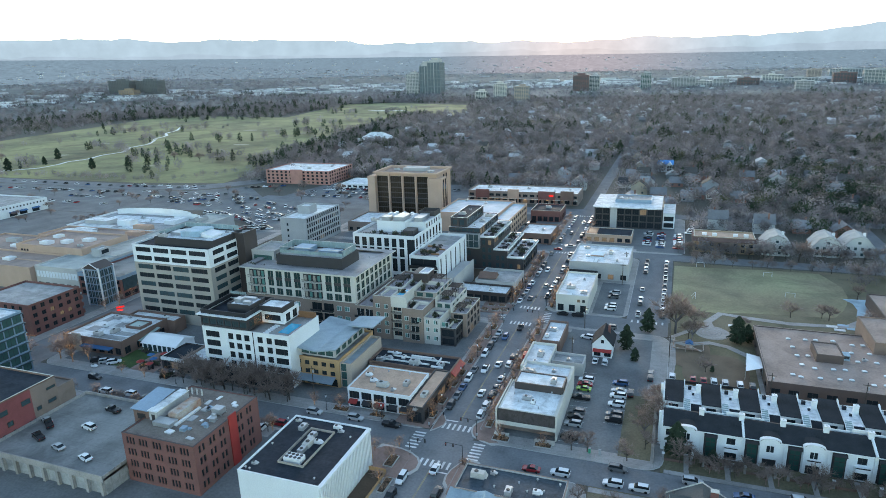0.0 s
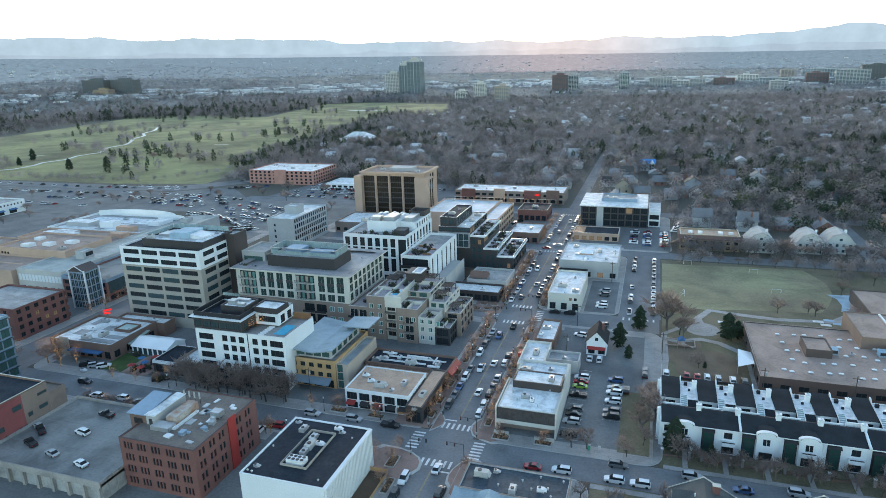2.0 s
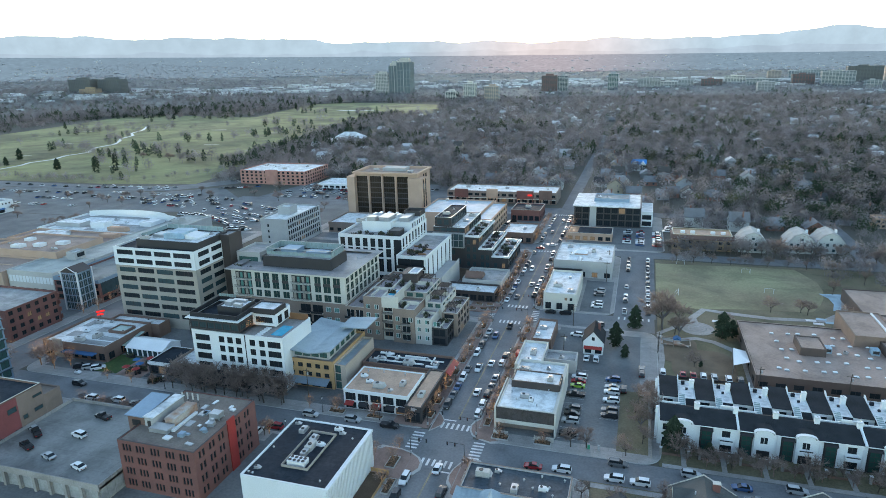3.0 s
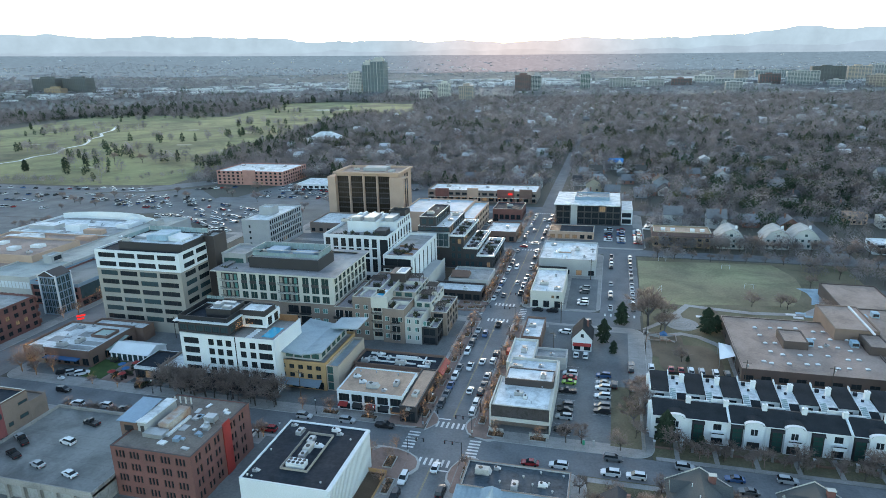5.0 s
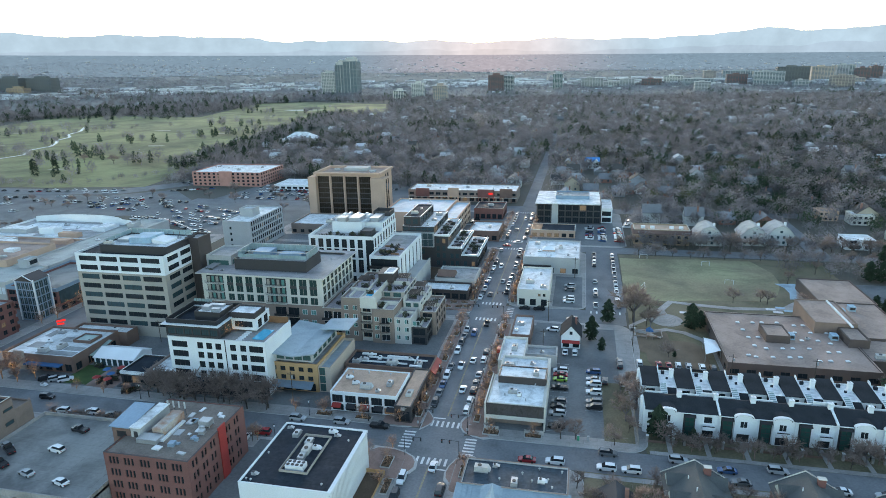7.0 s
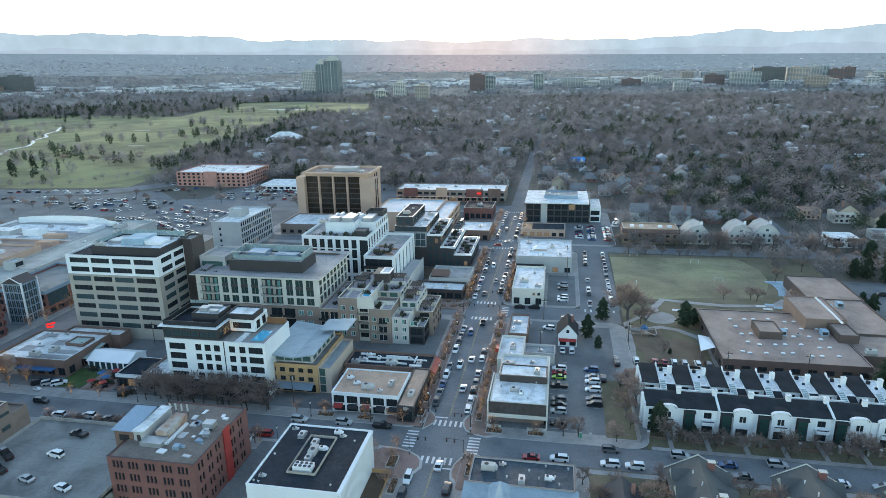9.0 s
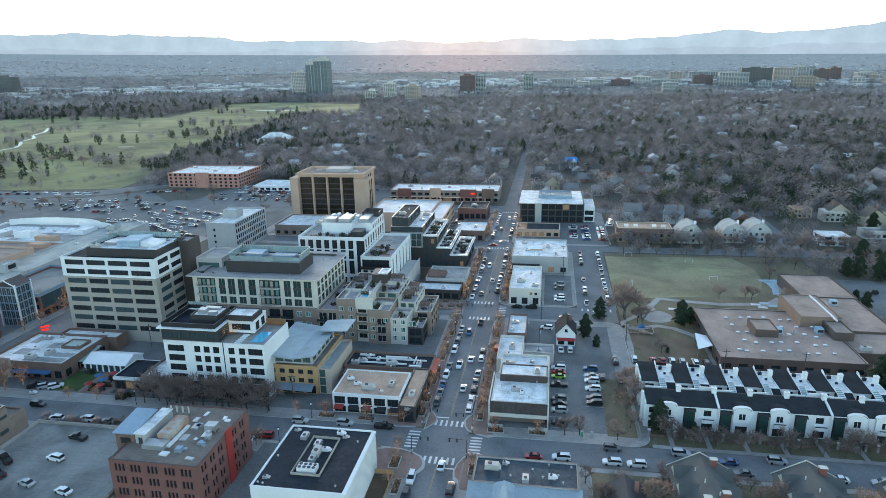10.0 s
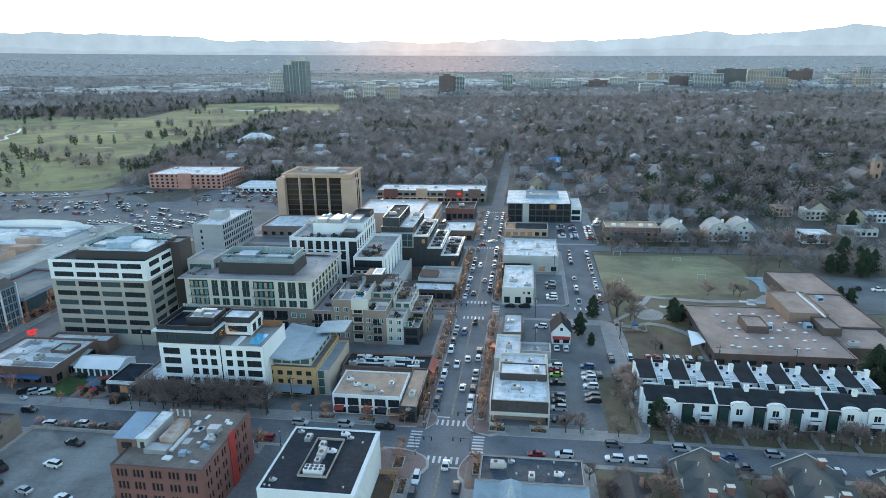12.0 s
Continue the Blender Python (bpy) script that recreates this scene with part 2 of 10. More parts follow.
TWIG_PALE = mat("pale_twigs", (0.288, 0.268, 0.272), 0.95, 0.06, 0.05, 0.4, bump=0, island=0.02, tone=0.25)
TWIG_DARK = mat("dark_twigs", (0.195, 0.172, 0.172), 0.95, 0.08, 0.05, 0.4, bump=0, island=0.03, tone=0.36)
SHRUB = mat("brown_green_shrub", (0.075, 0.08, 0.05), 0.95, 0.2, 0.6, 3.0, bump=0, island=0.4)
TYRE = mat("tyre_rubber", (0.02, 0.02, 0.02), 0.9, 0.1, 1, 5)
HEADLAMP = mat("headlamp", (0.7, 0.7, 0.68), 0.15, 0.05, 1, 5, bump=0)
TAIL = mat("tail_lamp", (0.35, 0.02, 0.02), 0.2, 0.05, 1, 5, bump=0)
HOUSE_WALLS = [mat("house_wall_" + n, c, 0.9, 0.1, 0.8, 4.0) for n, c in
               (("white", (0.50, 0.50, 0.49)), ("brick", (0.27, 0.14, 0.11)), ("beige", (0.42, 0.36, 0.28)), ("grey", (0.30, 0.31, 0.33)))]
HOUSE_ROOFS = [mat("house_roof_" + n, c, 0.9, 0.18, 0.8, 4.0) for n, c in
               (("dark", (0.06, 0.06, 0.065)), ("brown", (0.085, 0.076, 0.07)), ("grey", (0.19, 0.19, 0.20)), ("pale", (0.27, 0.28, 0.30)))]

# ---- tools ----


class G:
    """Collects corners and faces of one part."""

    def __init__(self):
        self.v, self.f = [], []

    def add(self, pts, faces):
        k = len(self.v)
        self.v += [tuple(p) for p in pts]
        self.f += [tuple(k + i for i in q) for q in faces]
        return self

    def box(self, x0, y0, z0, x1, y1, z1):
        return self.add([(x0, y0, z0), (x1, y0, z0), (x1, y1, z0), (x0, y1, z0), (x0, y0, z1), (x1, y0, z1), (x1, y1, z1), (x0, y1, z1)],
                        [(0, 3, 2, 1), (4, 5, 6, 7), (0, 1, 5, 4), (1, 2, 6, 5), (2, 3, 7, 6), (3, 0, 4, 7)])

    def prism(self, poly, z0, z1):
        n = len(poly)
        return self.add([(x, y, z0) for x, y in poly] + [(x, y, z1) for x, y in poly],
                        [tuple(range(n - 1, -1, -1)), tuple(range(n, 2 * n))] + [(i, (i + 1) % n, n + (i + 1) % n, n + i) for i in range(n)])

    def tube(self, x, y, z0, z1, r0, r1=None, n=8):
        r1 = r0 if r1 is None else r1
        c = [(math.cos(2 * math.pi * i / n), math.sin(2 * math.pi * i / n)) for i in range(n)]
        return self.add([(x + r0 * a, y + r0 * b, z0) for a, b in c] + [(x + r1 * a, y + r1 * b, z1) for a, b in c],
                        [tuple(range(n - 1, -1, -1)), tuple(range(n, 2 * n))] + [(i, (i + 1) % n, n + (i + 1) % n, n + i) for i in range(n)])

    def wheel(self, x, y, z, r, w, n=10):
        c = [(math.cos(2 * math.pi * i / n), math.sin(2 * math.pi * i / n)) for i in range(n)]
        return self.add([(x - w / 2, y + r * a, z + r * b) for a, b in c] + [(x + w / 2, y + r * a, z + r * b) for a, b in c],
                        [tuple(range(n)), tuple(range(2 * n - 1, n - 1, -1))] + [(i, n + i, n + (i + 1) % n, (i + 1) % n) for i in range(n)])

    def beam(self, a, b, r, n=4):
        a, b = Vector(a), Vector(b)
        d = (b - a).normalized()
        s = d.orthogonal().normalized()
        u = d.cross(s)
        c = [s * math.cos(2 * math.pi * i / n + 0.785) * r + u * math.sin(2 * math.pi * i / n + 0.785) * r for i in range(n)]
        return self.add([a + q for q in c] + [b + q for q in c],
                        [tuple(range(n - 1, -1, -1)), tuple(range(n, 2 * n))] + [(i, (i + 1) % n, n + (i + 1) % n, n + i) for i in range(n)])

    def ring(self, x0, y0, x1, y1, z0, z1, t):
        self.box(x0, y0, z0, x1, y0 + t, z1).box(x0, y1 - t, z0, x1, y1, z1)
        return self.box(x0, y0 + t, z0, x0 + t, y1 - t, z1).box(x1 - t, y0 + t, z0, x1, y1 - t, z1)

    def mesh(self, name, *materials):
        me = bpy.data.meshes.new(name)
        me.from_pydata(self.v, [], self.f)
        for m in materials:
            me.materials.append(m)
        return me


def part(name, g, material, parent=None, label="", at=None):
    me = g if isinstance(g, bpy.types.Mesh) else g.mesh(name, material)
    ob = new(name, me)
    ob.parent = parent
    if at is not None:
        ob.matrix_basis = at
    if label:
        ob["label"] = label
    return ob


def thing(name, label, category, x=0, y=0, z=0, rz=0, group="", kind=""):
    ob = new(name)
    ob.matrix_basis = pose(x, y, z, 0, 0, rz)
    return tagged(ob, label, category, group, kind)


def setting(name, g, material, label, category=""):
    ob = new(name, g.mesh(name, material))
    return tagged(ob, label, category or name.rstrip("_0123456789").replace("_", " "), "", "structure")


WINDOWS = {}


def lattice(xs, zs, y0, y1):
    """A frame cut from one sheet: uprights at every second strip of xs, rails at every second strip of zs."""
    g, nx, nz = G(), len(xs), len(zs)
    solid = lambda i, j: 0 <= i < nx - 1 and 0 <= j < nz - 1 and (i % 2 == 0 or j % 2 == 0)
    at = lambda i, j, k: (k * nz + j) * nx + i
    pts = [(x, y, z) for y in (y0, y1) for z in zs for x in xs]
    faces = []
    for i in range(nx - 1):
        for j in range(nz - 1):
            if not solid(i, j):
                continue
            faces.append((at(i, j, 0), at(i + 1, j, 0), at(i + 1, j + 1, 0), at(i, j + 1, 0)))
            for di, dj, p, q in ((-1, 0, (i, j + 1), (i, j)), (1, 0, (i + 1, j), (i + 1, j + 1)), (0, -1, (i, j), (i + 1, j)), (0, 1, (i + 1, j + 1), (i, j + 1))):
                if not solid(i + di, j + dj):
                    faces.append((at(*q, 0), at(*p, 0), at(*p, 1), at(*q, 1)))
    return g.add(pts, faces)


def window_meshes(w, h, bars, sill, frame_mat, glass_mat):
    key = (round(w, 2), round(h, 2), bars, sill, frame_mat.name, glass_mat.name)
    if key not in WINDOWS:
        t, d = 0.07, 0.12
        g = lattice([-w / 2, -w / 2 + t] + [c + o for c in (-w / 2 + w * i / bars for i in range(1, bars)) for o in (-0.035, 0.035)] + [w / 2 - t, w / 2],
                    [-h / 2, -h / 2 + t, h / 2 - t, h / 2], 0.14, 0.14 + d)
        pane = G().box(-w / 2 + t, 0.19, -h / 2 + t, w / 2 - t, 0.22, h / 2 - t)
        whole = g.mesh("window", frame_mat)
        both = G().add(g.v, g.f).add(pane.v, pane.f).mesh("window", frame_mat, glass_mat)
        for i, face in enumerate(both.polygons):
            face.material_index = 0 if i < len(g.f) else 1
        WINDOWS[key] = (whole, pane.mesh("pane", glass_mat), both)
    return WINDOWS[key]


def evenly(length, n, width, margin=0.8):
    """n openings of that width, spread over a wall's length."""
    if n == 1:
        return [(length / 2 - width / 2, length / 2 + width / 2)]
    step = (length - 2 * margin - width) / (n - 1)
    return [(margin + i * step, margin + i * step + width) for i in range(n)]


def storeys(n, first, floor, height):
    return [(first + i * floor, first + i * floor + height) for i in range(n)]


def facade(parent, off, side, w, d, h, wall_mat, openings, z0=0.0, frame_mat=None, glass_mat=None, bars=2, lit=0.012, thick=0.4, seed=0, blind=None):
    """One outer wall with its openings cut through. openings: rows of (low, high, [(from, to), ...])."""
    rng = random.Random(seed * 17 + hash_text(side))
    length = w if side in ("front", "back") else d - 2 * thick
    turn = {"front": pose(0, 0, 0), "back": pose(w, d, 0, 0, 0, 180), "right": pose(w, thick, 0, 0, 0, 90), "left": pose(0, d - thick, 0, 0, 0, -90)}[side]
    turn = off @ turn
    g, z = G(), z0
    for low, high, spans in sorted(openings):
        spans = [(max(0.15, a), min(length - 0.15, b)) for a, b in sorted(spans) if b - a > 0.2]
        if not spans:
            continue
        if low > z + 0.001:
            g.box(0, 0, z, length, thick, low)
        x = 0.0
        for a, b in spans:
            g.box(x, 0, low, a, thick, high)
            x = b
        g.box(x, 0, low, length, thick, high)
        z = high
    g.box(0, 0, z, length, thick, h)
    part("wall", g, wall_mat, parent, at=turn)
    frame_mat, glass_mat = frame_mat or BLACK_TRIM, glass_mat or GLASS_DARK
    for low, high, spans in openings:
        for a, b in spans:
            a, b = max(0.15, a), min(length - 0.15, b)
            if b - a < 0.2:
                continue
            gm = GLASS_LIT if rng.random() < lit else (blind if blind and rng.random() < 0.3 else glass_mat)
            fr, pn, whole = window_meshes(b - a, high - low, bars, False, frame_mat, gm)
            place = parent.matrix_basis.translation
            far = place.y > 105 or place.x < -155
            win = part("window", whole if far else fr, None, parent, at=turn @ pose((a + b) / 2, 0, (low + high) / 2))
            if not far:
                part("pane", pn, None, win)


def hash_text(text):
    return sum(ord(c) * (i + 3) for i, c in enumerate(text))


def block(name, label, x0, y0, x1, y1, h, wall_mat, roof_mat, front=(), right=(), left=(), back=(), parapet=0.7, z0=0.0, category="building",
          frame_mat=None, glass_mat=None, bars=2, lit=0.012, coping=None, blind=None, kind=""):
    """A flat-roofed building between two corners of the plan, with walls, openings, a roof behind its parapet and a coping."""
    ob = thing(name, label, category, x0, y0, 0, kind=kind)
    body(ob, 0, 0, x1 - x0, y1 - y0, z0, h, wall_mat, roof_mat, front, right, left, back, parapet, frame_mat, glass_mat, bars, lit, coping, blind)
    return ob


def body(ob, x0, y0, x1, y1, z0, h, wall_mat, roof_mat, front=(), right=(), left=(), back=(), parapet=0.7, frame_mat=None, glass_mat=None, bars=2, lit=0.012, coping=None, blind=None):
    """A box of walls and roof as parts of ob; x0..y1 in ob's own metres."""
    w, d = x1 - x0, y1 - y0
    off = pose(x0, y0, 0)
    for i, (side, rows) in enumerate((("front", front), ("right", right), ("left", left), ("back", back))):
        facade(ob, off, side, w, d, h, wall_mat, list(rows), z0, frame_mat, glass_mat, bars, lit, seed=int(abs(x0 * 3 + y0 * 7 + h * 11)) + i, blind=blind)
    part("roof", G().box(0.38, 0.38, h - parapet - 0.3, w - 0.38, d - 0.38, h - parapet), roof_mat, ob, at=off)
    part("coping", G().ring(-0.05, -0.05, w + 0.05, d + 0.05, h, h + 0.06, 0.32), coping or wall_mat, ob, at=off)
    return ob


def grid(n_rows, first, floor, height, length, n_cols, width, margin=1.0):
    return [(a, b, evenly(length, n_cols, width, margin)) for a, b in storeys(n_rows, first, floor, height)]

def gable(g, x0, y0, x1, y1, eave, ridge, along_y=True, over=0.4):
    """A solid gable roof over a rectangle."""
    x0, y0, x1, y1 = x0 - over, y0 - over, x1 + over, y1 + over
    if along_y:
        m = (x0 + x1) / 2
        pts = [(x0, y0, eave), (x1, y0, eave), (x1, y1, eave), (x0, y1, eave), (m, y0, ridge), (m, y1, ridge)]
        faces = [(0, 4, 5, 3), (1, 2, 5, 4), (0, 1, 4), (2, 3, 5), (0, 3, 2, 1)]
    else:
        m = (y0 + y1) / 2
        pts = [(x0, y0, eave), (x1, y0, eave), (x1, y1, eave), (x0, y1, eave), (x0, m, ridge), (x1, m, ridge)]
        faces = [(0, 1, 5, 4), (2, 3, 4, 5), (1, 2, 5), (3, 0, 4), (0, 3, 2, 1)]
    return g.add(pts, faces)


def slab(g, a, b, c, e, t=0.35):
    low = [(x, y, z - t) for x, y, z in (a, b, c, e)]
    return g.add([a, b, c, e] + low, [(0, 1, 2, 3), (7, 6, 5, 4), (0, 4, 5, 1), (1, 5, 6, 2), (2, 6, 7, 3), (3, 7, 4, 0)])


# ---- ground ----


def far_height(x, y):
    """Level round the town; farther out raised by bearing to fit the camera's horizon."""
    r = math.hypot(x, y)
    if r < 1700:
        return 0.0
    bearing = max(-60, min(60, math.degrees(math.atan2(x, y))))
    return (98 + (7.5 - 0.33 * bearing) * 4.17) * ((r - 1700) / 3000) ** 1.15


def polar_sheet(radii, steps):
    g = G()
    g.v.append((0, 0, 0))
    for r in radii:
        for i in range(steps):
            a = 2 * math.pi * i / steps
            x, y = r * math.sin(a), r * math.cos(a)
            g.v.append((x, y, far_height(x, y)))
    for i in range(steps):
        g.f.append((0, 1 + (i + 1) % steps, 1 + i))
    for k in range(len(radii) - 1):
        for i in range(steps):
            a, b = 1 + k * steps + i, 1 + k * steps + (i + 1) % steps
            g.f.append((a, b, b + steps, a + steps))
    return g


setting("ground", polar_sheet([100, 400, 900, 1300, 1700, 1850, 2000, 2300, 2600, 3000, 3400, 3800, 4200, 4600, 4700], 120), EARTH,
        "brown winter ground of the town and plain")


far_ring = G()
for k, r in enumerate((1720, 2000, 2300, 2600, 2910)):
    for i in range(121):
        a = radians(-70 + 120 * i / 120)
        x, y = r * math.sin(a), r * math.cos(a)
        far_ring.v.append((x, y, far_height(x, y) + 1.0))
        if k and i:
            far_ring.f.append((121 * k + i - 1, 121 * k + i, 121 * (k - 1) + i, 121 * (k - 1) + i - 1)[::-1])
setting("ground_far", far_ring, FAR_PLAIN, "distant plain ground lightened for haze", "ground")


def rounded(x0, y0, x1, y1, r=4.0, n=5):
    pts = []
    for cx, cy, a0 in ((x1 - r, y1 - r, 0), (x0 + r, y1 - r, 90), (x0 + r, y0 + r, 180), (x1 - r, y0 + r, 270)):
        for i in range(n + 1):
            a = radians(a0 + 90 * i / n)
            pts.append((cx + r * math.cos(a), cy + r * math.sin(a)))
    return pts


def flat(name, poly, z, material, label, category=""):
    return setting(name, G().prism(poly, z - 0.3, z), material, label, category)


def rect(x0, y0, x1, y1):
    return [(x0, y0), (x1, y0), (x1, y1), (x0, y1)]


# roads lie at 2 cm, blocks of pavement stand 14 cm above them
flat("road_main", rect(-8.6, -150, 4.1, 300), 0.02, ASPHALT, "worn grey asphalt of the main shopping street", "road")
flat("road_main_far", rect(-6.6, 300.02, 2.0, 700), 0.02, ASPHALT, "grey asphalt street running on between trees", "road")
flat("road_first", rect(-180, 0.5, -8.6, 12.5), 0.02, ASPHALT, "worn asphalt side street", "road")
flat("road_first_east", rect(4.1, 0.8, 320, 11.0), 0.02, ASPHALT, "worn asphalt side street", "road")
flat("road_second", rect(-176, 95, -8.6, 109), 0.02, ASPHALT, "asphalt cross street", "road")
flat("road_second_east", rect(4.1, 95, 52, 109), 0.02, ASPHALT, "asphalt cross street", "road")
flat("road_third", rect(-176, 195, -8.6, 207), 0.02, ASPHALT, "asphalt cross street", "road")
flat("road_third_east", rect(4.1, 192, 320, 203), 0.02, ASPHALT, "asphalt cross street", "road")
flat("road_fourth", rect(-260, 282, -8.6, 299), 0.02, ASPHALT, "wide asphalt avenue", "road")
flat("road_fourth_east", rect(4.1, 284, 320, 297), 0.02, ASPHALT, "wide asphalt avenue", "road")
flat("road_west", rect(-176, 12.5, -158, 95), 0.02, ASPHALT, "asphalt street between shops", "road")
flat("road_school", rect(36.5, 109, 52.5, 192), 0.02, ASPHALT, "asphalt street beside the playing field", "road")
flat("road_boulevard", [(-700, 305), (-400, 300), (-340, 306), (-296, 352), (-250, 420), (-262, 428), (-312, 368), (-352, 326), (-400, 320), (-700, 326)], 0.02, ASPHALT,
     "broad boulevard beside the golf course", "road")
flat("road_park_east", [(148, 203.1), (157, 203.1), (157, 283.9), (148, 283.9)], 0.02, ASPHALT, "narrow residential street", "road")
flat("car_park_school_east", [(148, 112), (320, 112), (320, 158), (150, 158)], 0.03, ASPHALT_LOT, "asphalt car park beside the school", "car park")
flat("car_park_west", [(-700, 205), (-330, 215), (-290, 236), (-262, 240), (-230, 218), (-185, 200), (-150, 212), (-150, 282), (-250, 282), (-300, 330), (-343, 300), (-700, 300)],
     0.03, ASPHALT_LOT, "large grey asphalt car park", "car park")
flat("car_park_mall", [(-700, 40), (-322, 40), (-322, 214), (-700, 204)], 0.03, ASPHALT_LOT, "grey asphalt car park beside the mall", "car park")
flat("car_park_north", [(-246, 299.5), (-88, 299.5), (-88, 372), (-215, 372), (-235, 360)], 0.03, ASPHALT_LOT, "asphalt car park round the offices", "car park")

BLOCKS = (("pavement_north_west", -157.5, 12.5, -8.6, 95), ("pavement_north_east", 4.1, 11.0, 52.5, 95), ("pavement_south_west", -150, -60, -8.6, 0.5),
          ("pavement_south_east", 4.1, -60, 36, 0.8), ("pavement_second_west", -157.5, 109, -8.6, 195), ("pavement_second_east", 4.1, 109, 36.5, 192),
          ("pavement_third_west", -150, 207, -8.6, 282), ("pavement_third_east", 4.1, 203, 58, 284), ("pavement_far_west", -320, 10, -176, 200))
for name, x0, y0, x1, y1 in BLOCKS:
    flat(name, rounded(x0 - 0.2, y0 - 0.2, x1 + 0.2, y1 + 0.2, 5.2), 0.13, KERB, "pale concrete kerb round a block", "kerb")
    flat(name.replace("pavement", "sidewalk"), rounded(x0, y0, x1, y1, 5.0), 0.15, CONCRETE, "grey concrete pavement with worn joints", "pavement")
    if x1 - x0 > 35:
        flat(name.replace("pavement", "yard"), rect(x0 + 5.5, y0 + 5.0, x1 - 5.5, y1 - 5.0), 0.154, ASPHALT_LOT, "patched asphalt yards inside the block", "yard")

for name, x0, y0, x1, y1 in (("paver_strip_west", -13.0, 18, -9.0, 90), ("paver_strip_east", 4.5, 17, 8.4, 90), ("paver_strip_far_west", -13.0, 114, -9.0, 190),
                             ("paver_strip_far_east", 4.5, 114, 8.0, 188), ("paver_corner", -20, 13, -9.2, 19)):
    flat(name, rect(x0, y0, x1, y1), 0.159, PAVER, "reddish brick pavers along the kerb", "pavement")

for name, x0, y0, x1, y1 in (("plaza_north_east", 4.6, 11.4, 9.4, 17.0), ("plaza_south_west", -23.0, -11.0, -9.0, -0.2), ("plaza_south_east", 4.5, -13.0, 8.1, 0.2), ("plaza_second_west", -21.0, 109.6, -9.0, 112.0), ("plaza_second_corner", -13.0, 90.5, -9.0, 94.5)):
    flat(name, rounded(x0, y0, x1, y1, 1.1), 0.163, PAVER, "reddish brick pavers on the street corner", "pavement")

for name, poly in (("bulb_north_west", [(-8.7, 11.6), (-7.4, 13.2), (-5.9, 15.6), (-5.9, 18.2), (-7.2, 20.6), (-8.7, 22.4)]), ("bulb_north_east", [(4.2, 22.6), (2.6, 20.4), (1.9, 17.8), (2.3, 15.0), (3.5, 12.6), (6.2, 11.1), (9.6, 10.0), (12.0, 11.1), (4.2, 17.0)]),
                   ("bulb_south_west", [(-8.7, -9.6), (-6.2, -8.0), (-5.1, -5.8), (-5.4, -3.0), (-6.8, -0.8), (-9.6, 1.0), (-13.2, 2.1), (-18.5, 2.3), (-20.5, 0.4), (-8.7, -1.0)]), ("bulb_south_east", [(4.2, -11.2), (2.6, -9.0), (2.2, -6.4), (2.6, -3.2), (4.0, 0.4), (6.4, 2.3), (8.6, 2.0), (9.6, 0.7), (4.2, 0.0)])):
    flat(name, poly, 0.148, KERB, "rounded concrete kerb extension at the crossing", "kerb")
    mid_x, mid_y = sum(p[0] for p in poly) / len(poly), sum(p[1] for p in poly) / len(poly)
    flat(name.replace("bulb", "bulb_paving"), [(mid_x + (x - mid_x) * 0.84, mid_y + (y - mid_y) * 0.84) for x, y in poly], 0.156, PAVER, "reddish brick pavers inside the kerb extension", "pavement")
flat("car_park_bank", rect(25.6, 16.5, 41.5, 63), 0.162, ASPHALT_LOT, "asphalt car park behind the bank", "car park")
flat("car_park_gable_house", rect(18, 64, 36, 93), 0.162, ASPHALT_LOT, "asphalt yard round a small gabled house", "car park")
flat("car_park_shops", rect(23, 111, 35, 150), 0.162, ASPHALT_LOT, "asphalt car park behind shops", "car park")
flat("car_park_glass_office", rect(34, 205, 57.6, 249), 0.162, ASPHALT_LOT, "asphalt car park beside the glass office", "car park")
flat("bare_lot", rect(41.5, 15, 49.5, 48), 0.165, DRY_LAWN, "strip of dry brown lawn beside the car park", "lawn")
flat("alley", rect(-57, 40, -48.5, 66), 0.162, ASPHALT, "asphalt alley behind the buildings", "road")
flat("side_patio", rect(-17.2, -24, -12.4, -9.6), 0.166, MULCH, "dark brown timber patio beside the white block", "patio")
flat("alley_brick", rect(-50.5, -60, -39.2, -0.5), 0.162, ASPHALT_LOT, "asphalt alley beside the brick building", "road")

flat("garden_lawn", rect(-132, 18.2, -122, 31), 0.17, LAWN, "small green garden lawn with patio", "lawn")
flat("garden_patio", rect(-121.8, 17.5, -111.5, 31), 0.17, PAVER, "red paved garden patio", "patio")
flat("school_yard", [(113.5, 121), (147, 112), (147, 119), (125, 149), (122, 146), (121, 131)], 0.1, CONCRETE, "pale concrete school yard", "yard")
COURT_BLUE = mat("pale_blue_court_paint", (0.36, 0.50, 0.60), 0.8, 0.12, 0.6, 3.0, dirt=0.3)
flat("court_apron", [(119.6, 134.4), (122.6, 135), (127.5, 155), (118.7, 154), (121.3, 149), (121.6, 142)], 0.11, COURT_BLUE, "pale blue painted play court beside the field", "court")
for k, (x, y) in enumerate(((109, 121.5), (113, 123.5), (111, 118.5), (115.5, 120.5), (75, 112.5))):
    flat("court_square_%d" % (k + 1), [(x - 1.9, y - 0.9), (x + 1.7, y - 1.1), (x + 1.9, y + 0.9), (x - 1.7, y + 1.1)], 0.14, COURT_BLUE if k % 2 else PAINT_WHITE, "painted square on the school yard", "court")
flat("terrace_lawn", rect(52, 11.2, 200, 21.0), 0.12, DRY_LAWN, "dry front lawns of the terrace", "lawn")
flat("south_lawn", rect(36.2, -60, 200, 0.6), 0.12, DRY_LAWN, "dry lawns round the southern houses", "lawn")
flat("terrace_walk", rect(52.8, 11.1, 200, 12.6), 0.15, CONCRETE, "concrete pavement along the side street", "pavement")
